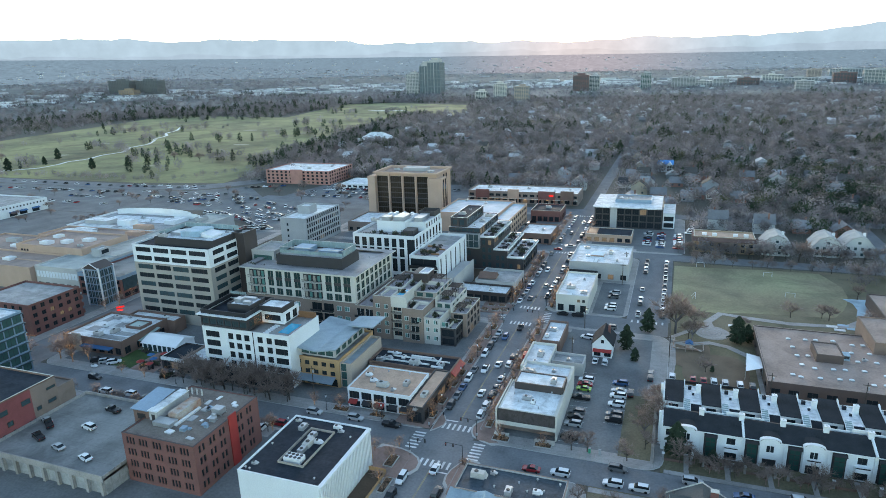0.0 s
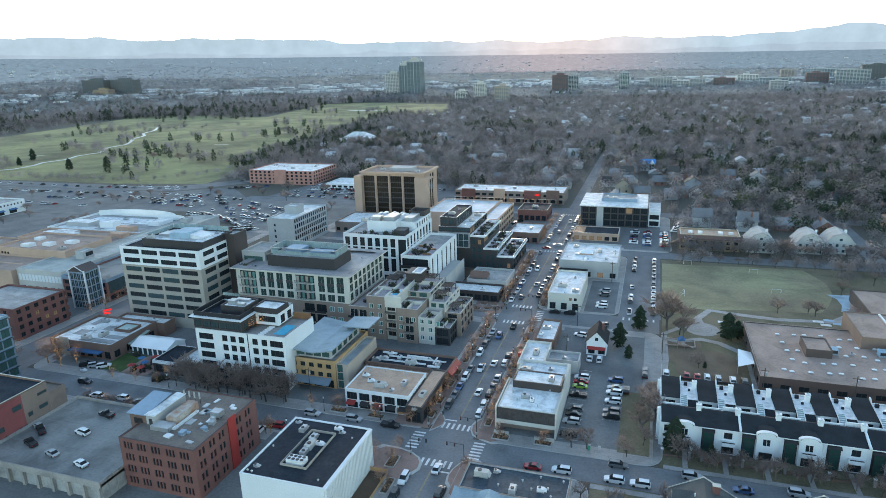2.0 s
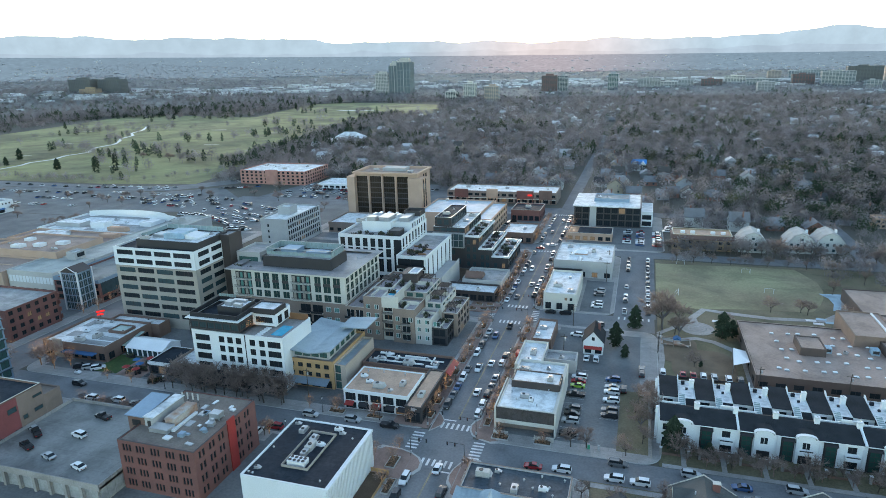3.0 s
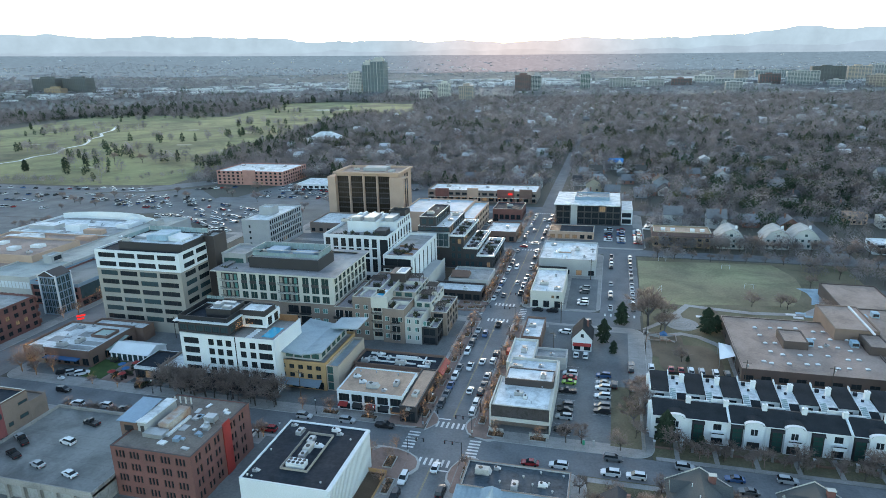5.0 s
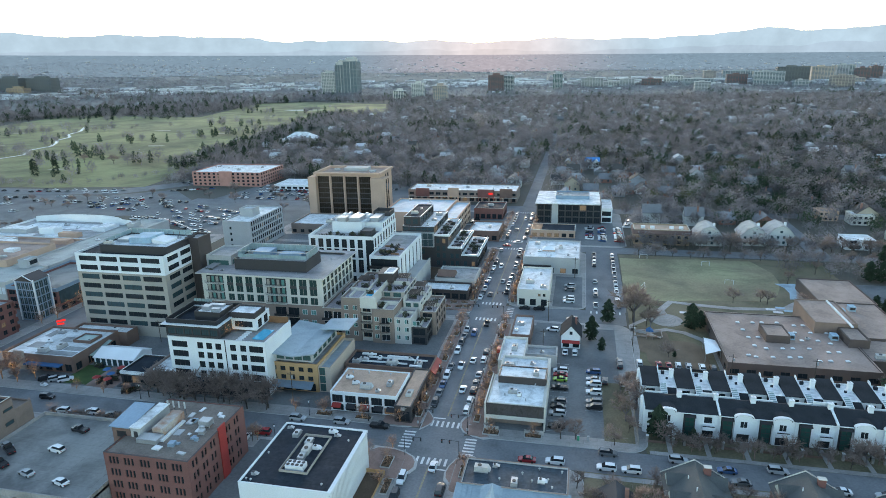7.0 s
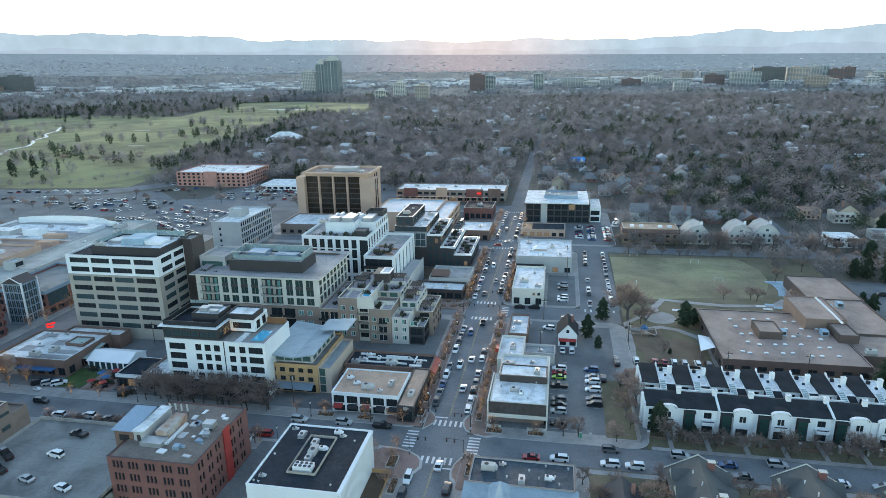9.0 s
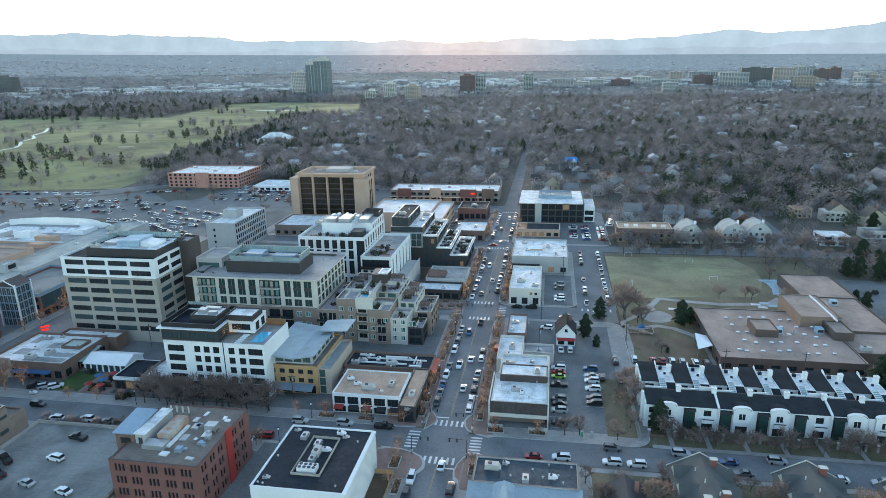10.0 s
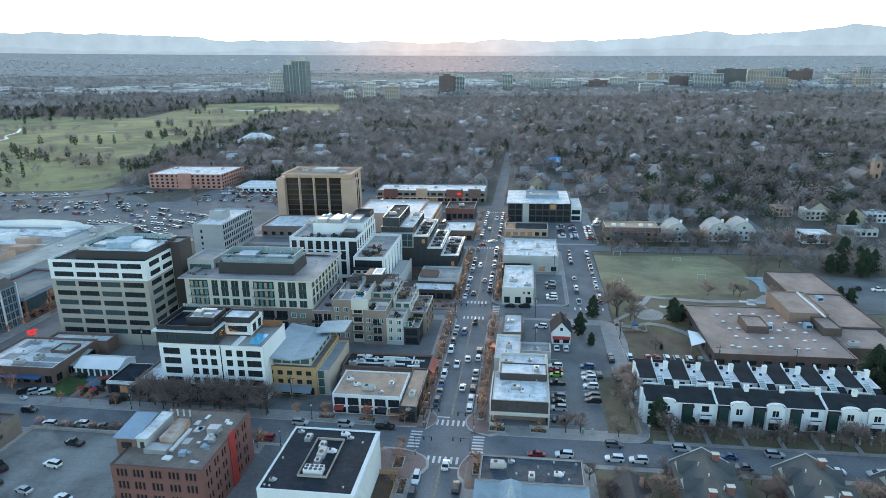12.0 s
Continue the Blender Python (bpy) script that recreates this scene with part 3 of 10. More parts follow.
flat("south_walk", rect(36.2, -1.6, 200, 0.2), 0.15, CONCRETE, "concrete pavement along the side street", "pavement")
flat("drop_off", rect(53, 46.5, 122, 55.5), 0.07, ASPHALT_LOT, "asphalt drop-off lane by the school", "road")

# park, playing field and school ground
flat("park_lawn", [(53, 46), (320, 46), (320, 111), (148, 111), (148, 190), (53, 190)], 0.05, DRY_LAWN, "dry winter lawn of the park", "lawn")
flat("playing_field", [(x + math.sin(x * 0.9 + y) * 0.9, y + math.cos(x * 0.7) * 0.8) for x, y in
                       ((53.8, 126), (62, 124.5), (70, 124), (80, 126), (90, 127.5), (101, 129), (112, 131.5), (117, 139), (120, 148), (121.5, 158), (121, 170), (119, 180), (115, 186.5), (104, 187.5), (92, 187), (78, 185), (66, 184.5), (54, 183), (53.6, 165), (53.8, 145))],
     0.09, FIELD, "worn pale green playing field with brown patches", "playing field")
flat("playground", rounded(53.5, 72, 66, 94, 5), 0.09, PLAY, "wood chip playground surface", "playground")
flat("park_oval", rounded(57, 60, 77, 84, 7), 0.10, PLAY, "worn brown lawn oval", "lawn")


def path(name, pts, width, z, material, label):
    g = G()
    left, right = [], []
    for i, p in enumerate(pts):
        a, b = Vector(pts[max(0, i - 1)]), Vector(pts[min(len(pts) - 1, i + 1)])
        n = (b - a).normalized()
        n = Vector((-n.y, n.x)) * width / 2
        left.append((p[0] + n.x, p[1] + n.y, z))
        right.append((p[0] - n.x, p[1] - n.y, z))
    k = len(pts)
    low = [(x, y, z - 0.25) for x, y, _ in left + right]
    g.add(left + right + low, [(i, i + k, i + k + 1, i + 1) for i in range(k - 1)]
          + [(i, i + 1, 2 * k + i + 1, 2 * k + i) for i in range(k - 1)] + [(k + i + 1, k + i, 3 * k + i, 3 * k + i + 1) for i in range(k - 1)])
    return setting(name, g, material, label, "path")


path("park_path", [(53, 92), (58, 90), (66, 94), (72, 92), (78, 86), (80.5, 78), (80.5, 60), (80, 48)], 2.6, 0.12, CONCRETE, "pale concrete park path")
path("park_path_north", [(68, 100), (66, 114), (71, 124), (80, 122), (95, 120), (114, 122), (121, 130)], 3.0, 0.12, CONCRETE, "pale concrete park path")
path("park_path_west", [(53, 58), (54, 74), (53.6, 96), (60, 104)], 2.0, 0.12, CONCRETE, "pale concrete park path")
spiral = G().prism([(67.2 + 6.0 * math.cos(radians(a)), 103.5 + 6.4 * math.sin(radians(a))) for a in range(0, 360, 15)], 0.0, 0.13)
setting("spiral_plaza", spiral, CONCRETE, "round concrete plaza with a spiral pattern", "plaza")
g = G()
for ring_r in (1.6, 3.0, 4.4):
    for a in range(0, 360, 20):
        p = [(67.2 + (ring_r + dr) * math.cos(radians(a + da)), 103.5 + (ring_r + dr) * math.sin(radians(a + da))) for dr, da in ((0, 0), (0.45, 0), (0.45, 20), (0, 20))]
        g.prism(p, 0.1, 0.136)
setting("spiral_inlay", g, ROOF_GREY, "darker paving rings of the plaza", "paving")

# golf course with its creek, bunkers and paths
flat("golf_course", [(-900, 326), (-1003, 656), (-1029, 814), (-1104, 1120), (-738, 1061), (-808, 1379), (-860, 1574), (-640, 1514), (-442, 1421), (-353, 1117), (-455, 1067),
                     (-446, 891), (-410, 735), (-383, 590), (-345, 443), (-337, 340), (-425, 327)], 0.06, GOLF, "yellowish green golf course in winter", "golf course")
path("creek", [(-720, 290), (-664, 340), (-622, 384), (-624, 410), (-633, 430), (-627, 455), (-640, 486), (-636, 518), (-668, 560), (-672, 600), (-700, 640), (-722, 665), (-735, 705), (-770, 740), (-790, 790), (-837, 854)], 4.5, 0.12, mat("pale_creek", (0.40, 0.41, 0.41), 0.3, 0.15, 0.2, 1.0), "pale winding creek on the golf course")
for k, (x, y, a, b) in enumerate(((-590, 1242, 46, 14), (-392, 690, 26, 9), (-500, 420, 9, 5), (-470, 500, 9, 5), (-600, 520, 10, 5), (-420, 560, 10, 5), (-700, 480, 10, 5), (-520, 610, 12, 6), (-760, 600, 12, 6), (-880, 760, 12, 8), (-640, 800, 14, 8), (-510, 760, 14, 6))):
    oval = [(x + a * math.cos(radians(q)) * (1 + 0.2 * math.sin(3 * radians(q) + k)), y + b * math.sin(radians(q))) for q in range(0, 360, 24)]
    flat("bunker_%d" % (k + 1), oval, 0.1, mat("sand_%d" % k, (0.62, 0.60, 0.54) if k < 2 else (0.34, 0.31, 0.22), 0.95, 0.1, 0.3, 1.5), "pale sand on the golf course", "bunker")

# road markings
for y0, y1 in ((20, 92), (112, 190), (212, 278), (-60, -4)):
    g = G()
    y = y0
    while y < y1:
        g.box(-2.45, y, 0.0, -2.3, min(y + 9, y1), 0.026)
        g.box(-2.2, y, 0.0, -2.05, min(y + 9, y1), 0.026)
        y += 9.3
    setting("centre_line", g, PAINT_YELLOW, "worn yellow double centre line", "road marking")


def crosswalk(x0, y0, x1, y1, along_x):
    g = G()
    n = 6
    for i in range(n):
        f = (i + 0.5) / n
        if along_x:
            x = x0 + (x1 - x0) * f
            g.box(x - 0.32, y0, 0.0, x + 0.32, y1, 0.03)
        else:
            y = y0 + (y1 - y0) * f
            g.box(x0, y - 0.32, 0.0, x1, y + 0.32, 0.03)
    return setting("crosswalk", g, PAINT_WHITE, "worn white zebra crossing bars", "crosswalk")


crosswalk(-6.6, 14.3, 2.4, 17.2, True), crosswalk(-6.6, -3.4, 2.4, -0.4, True)
crosswalk(-12.4, 2.6, -9.2, 11.2, False), crosswalk(4.9, 1.8, 8.0, 10.2, False)
crosswalk(-6.6, 92, 2.4, 95, True), crosswalk(-6.6, 109.2, 2.4, 112, True), crosswalk(-12.2, 96.5, -9.4, 107.5, False), crosswalk(5, 96.5, 7.8, 107.5, False)
crosswalk(-6.6, 192, 2.4, 194.6, True), crosswalk(-6.6, 207.6, 2.4, 210, True), crosswalk(-6.6, 278, 2.4, 281, True), crosswalk(37.5, 106, 51, 108.6, True)
setting("stop_line", G().box(-8.2, 18.4, 0, -2.6, 18.9, 0.03), PAINT_WHITE, "white stop line", "road marking")
setting("stop_line", G().box(-2.0, -5.2, 0, 3.6, -4.7, 0.03), PAINT_WHITE, "white stop line", "road marking")
g = G()
for x0, y_from, n, ln in ((26.0, 17.5, 16, 5.2), (36.3, 30, 10, 5.2)):
    for i in range(n):
        g.box(x0, y_from + i * 2.75 - 0.05, 0.1, x0 + ln, y_from + i * 2.75 + 0.05, 0.166)
setting("bay_lines", g, PAINT_WHITE, "white parking bay lines", "road marking")

# ---- buildings near the crossing ----
# red brick block
w, d = 21.7, 24.8
brick = block("brick_office", "red brick office block with paired dark windows and tan roof", -72.6, -31, -50.9, -6.2, 13.6, RED_BRICK, ROOF_DUSK,
              front=[(a, b, [(x + k * 0.95, x + k * 0.95 + 0.6) for x in (1.3, 5.2, 9.4, 13.6, 17.6) for k in range(3)]) for a, b in storeys(4, 1.2, 3.2, 1.9)],
              right=[(a, b, [(x + k * 1.3, x + k * 1.3 + 0.75) for x in (1.2, 5.0, 8.6, 15.6, 19.4) for k in range(2)]) for a, b in storeys(4, 1.2, 3.2, 1.9)], bars=1, lit=0.0, coping=UMBER_PANEL, parapet=0.2)
part("painted_bay", G().box(w - 0.02, 12.6, 0.1, w + 0.25, 15.6, 14.4), RED_PAINT, brick, "bright red painted bay")

# white block with the black roof and ribbed flank
w, d = 21.2, 24.6
ribbed = block("white_office", "white rendered block with black flat roof and ribbed flank", -38.6, -31.5, -17.4, -6.9, 10.5, WHITE_WALL, ROOF_DARK, parapet=0.22)
# grey sheet behind the ribs stands in for shade in the gaps
part("flank_recess", G().box(w, 0.4, 0.3, w + 0.04, 24.2, 9.9), GREY_WALL, ribbed, "grey sheet darkening the gaps between the ribs")
for i in range(34):
    part("rib", G().box(w + 0.04, 0.4 + i * 0.71, 0.3, w + 0.5, 0.74 + i * 0.71, 10.0), WHITE_WALL, ribbed)
part("flank_band", G().box(w, 0.0, 9.9, w + 0.55, 24.6, 10.5), WHITE_WALL, ribbed)

# two-storey shop with tan roof, and lower street wing
w, d = 20.3, 15.0
shop = block("tan_roof_shop", "white low shop with tan roof, dark windows and awnings", -36.9, 17.5, -16.6, 32.5, 6.3, WHITE_WALL, ROOF_TAN, parapet=0.14,
             front=[(2.9, 5.3, evenly(w, 5, 3.3, 0.5)), (0.3, 2.3, evenly(w, 5, 3.4, 0.5))], right=[(3.4, 5.4, evenly(14.2, 3, 3.2))], bars=3, lit=0.1)
for i, (x, m_) in enumerate(((0.6, RED_PAINT), (5.0, BLACK_TRIM), (9.2, RED_PAINT), (13.4, BLACK_TRIM), (17.2, BLACK_TRIM))):
    part("awning", slab(G(), (x, -1.5, 2.0), (x + 2.8, -1.5, 2.0), (x + 2.8, 0.0, 2.8), (x, 0.0, 2.8), 0.12), m_, shop, "fabric shop awning")
body(shop, w, -3.0, w + 5.0, 20.4, 0.15, 5.2, DARK_PANEL, ROOF_TAN, front=[(0.5, 3.6, [(0.5, 4.5)])], right=[(0.6, 3.4, evenly(22.6, 6, 3.0))], parapet=0.3, bars=3, lit=0.2, coping=BLACK_TRIM)
body(shop, -2.0, 15.0, w, 20.2, 0.15, 4.4, BROWN_BRICK, ROOF_TAN, parapet=0.4)

# dark flat-roofed store behind it
w, d = 28.4, 10.5
DUCTS = ((2, 3.2, 20, 3.6), (6, 6.4, 26, 6.7), (12, 7.6, 20, 8.3), (3, 8.2, 8, 9.0), (21, 2.0, 25, 2.8), (15, 1.5, 15.4, 6.0), (22, 4.5, 22.4, 9.0))
store = block("corner_store", "low brick store with black roof and red awning", -40, 38, -11.6, 48.5, 5.0, BROWN_BRICK, ROOF_DARK, right=[(0.5, 3.2, evenly(9.7, 3, 2.6))], lit=0.15)
for a, b, c, e in DUCTS:
    part("roof_duct", G().box(a, b, 4.4, c, e, 4.85), WHITE_METAL, store)
part("awning", G().add([(w, 0.3, 4.6), (w, 10.2, 4.6), (w + 1.6, 10.2, 3.3), (w + 1.6, 0.3, 3.3), (w, 0.3, 4.4), (w, 10.2, 4.4), (w + 1.6, 10.2, 3.1), (w + 1.6, 0.3, 3.1)],
                       [(0, 3, 2, 1), (4, 5, 6, 7), (3, 7, 6, 2), (0, 1, 5, 4), (1, 2, 6, 5), (0, 4, 7, 3)]), RED_PAINT, store, "sloping red awning")

# ochre building with folded metal roof
w, d = 17.0, 27.0
ochre = block("ochre_building", "ochre masonry building with folded metal roof and canopy", -61.5, 26.5, -44.5, 51, 9.6, YELLOW_BLOCK, ROOF_GREY,
              front=[(a, b, evenly(17, 5, 1.7, 1.6)) for a, b in storeys(2, 3.9, 2.9, 1.5)] + [(0.3, 2.9, evenly(17, 4, 3.0, 1.0))], bars=2, lit=0.05)
body(ochre, 17.0, 0.6, 21.0, 22.5, 0.15, 8.6, BLUSH_STONE, METAL_ROOF, front=[(a, b, [(0.3, 2.2)]) for a, b in storeys(3, 0.4, 2.75, 2.5)], glass_mat=GLASS_TEAL, bars=3)
body(ochre, 2.6, 1.2, 15.0, 22.0, 9.6, 12.0, GREY_WALL, ROOF_GREY, front=[(10.1, 11.8, evenly(12.4, 4, 2.6, 0.5))], right=[(10.1, 11.8, evenly(20, 5, 2.8))], glass_mat=GLASS_TEAL, bars=2, parapet=0.1)

part("metal_roof", slab(G(), (0.6, -0.8, 13.0), (9.5, -0.8, 12.2), (9.5, 24.5, 12.2), (0.6, 24.5, 13.4)), METAL_ROOF, ochre, "folded blue-grey metal roof")
part("metal_roof", slab(G(), (9.5, -0.8, 12.2), (16.6, -0.8, 13.6), (16.6, 24.5, 13.8), (9.5, 24.5, 12.2)), METAL_ROOF, ochre, "folded blue-grey metal roof")
part("metal_roof", slab(G(), (12, 16, 14.4), (22.0, 15, 15.2), (22.0, 25, 15.2), (12, 25, 14.4)), METAL_ROOF, ochre, "raised wing of the metal roof")
part("canopy", slab(G(), (0.5, -3.6, 3.4), (16, -3.6, 3.0), (15.5, 0, 3.6), (1.0, 0, 3.6), 0.25), METAL_BLUE, ochre, "blue metal entrance canopy")

# white hotel with roof pool
w, d = 33.0, 17.9
cols = [(1.2, 6.6), (10.0, 12.0), (13.1, 15.1), (16.2, 18.2), (21.2, 23.2), (24.6, 26.6), (27.6, 32.2)]
hotel = block("white_hotel", "white hotel with square dark windows and a roof pool", -91.7, 21.8, -58.7, 39.7, 18.0, WHITE_WALL, ROOF_GREY,
              front=[(a, b, cols) for a, b in storeys(4, 4.9, 3.2, 2.1)], left=[(a, b, evenly(17, 3, 3.0)) for a, b in storeys(3, 7.5, 3.2, 2.1)], parapet=1.1, bars=3, lit=0.02, coping=WHITE_METAL)
part("joint", G().box(19.5, -0.06, 4, 19.8, 0.0, 18.0), BLACK_TRIM, hotel, "black vertical joint in the facade")
body(hotel, -0.6, 0.6, 17.5, 16.0, 18.0, 21.8, DARK_PANEL, ROOF_DARK, front=[(18.6, 20.6, evenly(18.1, 6, 2.5, 0.5))], right=[(18.6, 20.6, evenly(14.6, 4, 2.6))], parapet=0.6, glass_mat=GLASS_BLUE, bars=3, coping=WHITE_METAL)
body(hotel, 17.5, 8.5, 26.0, 17.5, 18.0, 22.0, WHITE_WALL, ROOF_GREY, right=[(18.2, 21.0, evenly(8.2, 2, 2.6))], front=[(18.2, 20.8, [(1.0, 7.2)])], parapet=0.5, lit=0.3)
body(hotel, 7.0, 5.0, 16.0, 13.0, 21.8, 24.6, DARK_PANEL, ROOF_WHITE, parapet=0.4)
part("roof_plant", G().box(8.5, 7, 24.1, 11, 9.5, 25.6).box(12.0, 6.5, 24.1, 14.8, 8.0, 25.2).box(9, 10.5, 24.1, 14, 12, 25.0), GALV, hotel, "grey plant on the upper roof")
body(hotel, 17.0, 8.0, 26.0, 15.0, 22.0, 23.8, DARK_PANEL, ROOF_WHITE, parapet=0.4)
part("roof_edge", G().ring(-1.4, -0.6, 18.3, 16.8, 21.95, 22.25, 1.2), WHITE_WALL, hotel, "projecting white roof edge")
part("parapet_screen", G().ring(-0.2, 0.5, 17.3, 16.2, 22.25, 23.7, 0.25), BLACK_TRIM, hotel, "black parapet round the upper deck")
for i in range(7):
    part("deck_rail", G().box(0.2 + i * 0.95, 15.6, 23.7, 1.0 + i * 0.95, 15.66, 24.7), GLASS_CLEAR, hotel, "glass rail of the upper deck")
part("terrace_wall", G().box(18.0, 8.2, 18.0, 26.2, 8.45, 18.9), WHITE_WALL, hotel)
for i in range(6):
    part("lounger", G().box(22.4, 1.6 + i * 1.25, 17.2, 24.3, 2.2 + i * 1.25, 17.55), FABRIC_WHITE, hotel, "white sun lounger")
part("pool_deck", G().box(18, 0.5, 16.9, 32.5, 17.4, 17.15), CONCRETE, hotel)
part("pool", G().box(26.8, 3.6, 17.1, 30.6, 11.2, 17.3), TURQUOISE, hotel, "turquoise roof pool")
part("wood_screen", G().box(25.5, 17.0, 17.2, 32.6, 17.3, 19.4), WOOD, hotel, "brown wooden privacy screen")
body(hotel, -8.5, -1.4, 0.0, 12.0, 0.15, 6.0, BROWN_STONE, ROOF_WHITE, front=[(0.5, 3.6, evenly(8.5, 3, 2.2, 0.5))], lit=0.2)
body(hotel, 0.0, -2.6, 33.0, 0.0, 0.15, 4.6, DARK_PANEL, ROOF_DARK, front=[(0.5, 3.6, evenly(33, 9, 2.9, 0.5))], lit=0.12)

# low restaurant, marquee and market hall
w, d = 10.5, 12.5
rest = block("garden_restaurant", "low restaurant with white fascia and black roof", -110.8, 21.4, -100.3, 33.7, 4.5, DARK_PANEL, ROOF_DARK, front=[(0.4, 3.0, evenly(10.5, 3, 2.8))], lit=0.15, coping=WHITE_METAL, parapet=0.5)
part("fascia", G().box(-0.15, -0.15, 3.5, 10.65, 0.0, 4.4), WHITE_WALL, rest, "white fascia board")
tent = thing("marquee", "white event tent with gabled roof beside the lawn", "tent", -129.6, 31.6, 0.15)
part("roof", G().add([(-0.3, -0.3, 2.8), (15.8, -0.3, 2.8), (15.8, 4.8, 4.7), (-0.3, 4.8, 4.7), (15.8, 9.9, 2.8), (-0.3, 9.9, 2.8), (-0.3, -0.3, 2.65), (15.8, -0.3, 2.65), (15.8, 9.9, 2.65), (-0.3, 9.9, 2.65)],
                     [(0, 1, 2, 3), (3, 2, 4, 5), (6, 9, 8, 7), (0, 3, 5, 9, 6), (1, 7, 8, 4, 2), (0, 6, 7, 1), (5, 4, 8, 9)]), FABRIC_WHITE, tent)
for i in range(7):
    part("side_panel", G().box(i * 2.2 + 0.15, -0.05, 0.0, i * 2.2 + 0.75, 0.05, 2.7), FABRIC_WHITE, tent)
    part("clear_panel", G().box(i * 2.2 + 0.75, 0.0, 0.1, i * 2.2 + 2.3, 0.06, 2.6), GLASS_BLUE, tent)
part("side_panel", G().box(15.5, 0, 0, 15.6, 9.6, 2.7), FABRIC_WHITE, tent)
w, d = 32, 22.5
market = block("market_hall", "low brick market hall with patchy white roof", -159.5, 24.5, -131.5, 47, 6.0, BROWN_BRICK, ROOF_WHITE, front=[(0.6, 3.2, evenly(28, 7, 2.6))], right=[(0.6, 3.2, evenly(21, 4, 2.6))], lit=0.12)
part("awning", G().box(10, -2.2, 2.9, 24, 0, 3.3), FABRIC_BLUE, market, "long blue canvas awning")
body(market, 8.0, 22.5, 31.5, 28.5, 0.15, 5.4, BROWN_BRICK, ROOF_WHITE)
body(market, 18.0, 12.0, 25.0, 18.0, 5.0, 6.3, BROWN_BRICK, METAL_SAGE, parapet=0.3)
for x0, y0, x1, y1 in ((4.0, 6.0, 9.0, 10.5), (11.0, 2.0, 26.0, 5.0), (12.0, 12.0, 17.0, 16.0), (3.0, 15.0, 6.0, 21.0), (19.0, 6.0, 26.0, 9.0)):
    part("roof_patch", G().box(x0, y0, 5.28, x1, y1, 5.35), ROOF_GREY, market, "grey patch of worn roofing felt")
part("facade_bay", G().box(5.0, -0.5, 0.1, 9.0, 0.0, 7.0), GREIGE, market, "pale entrance bay")

pav = thing("garden_pavilion", "open garden pavilion with pale green metal roof", "pavilion", -139.0, 32.4, 0.15)
part("roof", slab(G(), (7.2, -0.4, 3.2), (9.0, -0.4, 3.2), (9.0, 9.4, 4.6), (7.2, 9.4, 4.6), 0.2), METAL_SAGE, pav, "pale green metal roof")
for x, y in ((7.4, 0), (8.8, 0), (7.4, 9), (8.8, 9)):
    part("post", G().beam((x, y, 0), (x, y, 3.1), 0.1), WOOD, pav)

# cream office tower
w, d = 37.5, 26.0
four = [(1.6, 9.2), (10.4, 18.0), (19.2, 26.8), (28.0, 35.8)]
office = block("cream_office", "eight-storey cream and grey office block with strip windows", -152.5, 56.0, -115.0, 82.0, 25.0, GREIGE, ROOF_DARK,
               front=[(a, b, four) for a, b in storeys(6, 4.4, 3.6, 1.9)], right=[(a, b, [(2, 8.5), (10, 16.5)]) for a, b in storeys(6, 4.4, 3.6, 1.9)], bars=4, lit=0.0, blind=GLASS_BLUE)
body(office, 0, 0, 37.5, 26, 25.08, 32.4, WHITE_WALL, ROOF_DARK, front=[(a, b, four) for a, b in storeys(2, 26.0, 3.5, 1.9)], right=[(a, b, [(2, 8.5), (10, 16.5)]) for a, b in storeys(2, 26.0, 3.5, 1.9)], bars=4, lit=0.0)
body(office, 35.5, 17, 41.2, 25.5, 0.15, 34.8, UMBER_PANEL, ROOF_GREY)
body(office, 8.5, 3.5, 37.0, 22, 31.8, 34.9, DARK_PANEL, ROOF_WHITE, parapet=0.6)
for i in range(10):
    part("screen_pane", G().box(9.2 + i * 2.7, 21.2, 34.9, 11.7 + i * 2.7, 21.26, 36.8), GLASS_CLEAR, office)
for i in range(5):
    part("screen_pane", G().box(9.0, 6.0 + i * 3.0, 34.9, 9.06, 8.8 + i * 3.0, 36.4), GLASS_CLEAR, office)
part("roof_plant", slab(G(), (18, 8, 36.6), (27, 8, 37.0), (27, 17, 37.0), (18, 17, 36.6), 2.4), METAL_SKY, office, "pale blue sloping roof plant")
part("roof_plant", slab(G(), (27, 9, 36.2), (33, 9, 35.2), (33, 16, 35.2), (27, 16, 36.2), 1.6), WHITE_METAL, office, "white roof plant")
part("roof_plant", G().box(11, 10, 34.3, 16, 15, 35.4), GALV, office, "grey roof plant")
part("roof_rail", G().ring(8.6, 3.6, 36.9, 21.9, 36.0, 36.1, 0.08), GALV, office)
body(office, 41.2, 21, 52.0, 35, 0.15, 27.0, GREY_WALL, ROOF_GREY, front=[(a, b, [(0.8, 9.6)]) for a, b in storeys(6, 4.4, 3.6, 2.6)], right=[(a, b, [(0.8, 12)]) for a, b in storeys(6, 4.4, 3.6, 2.6)], glass_mat=GLASS_TEAL, bars=4)

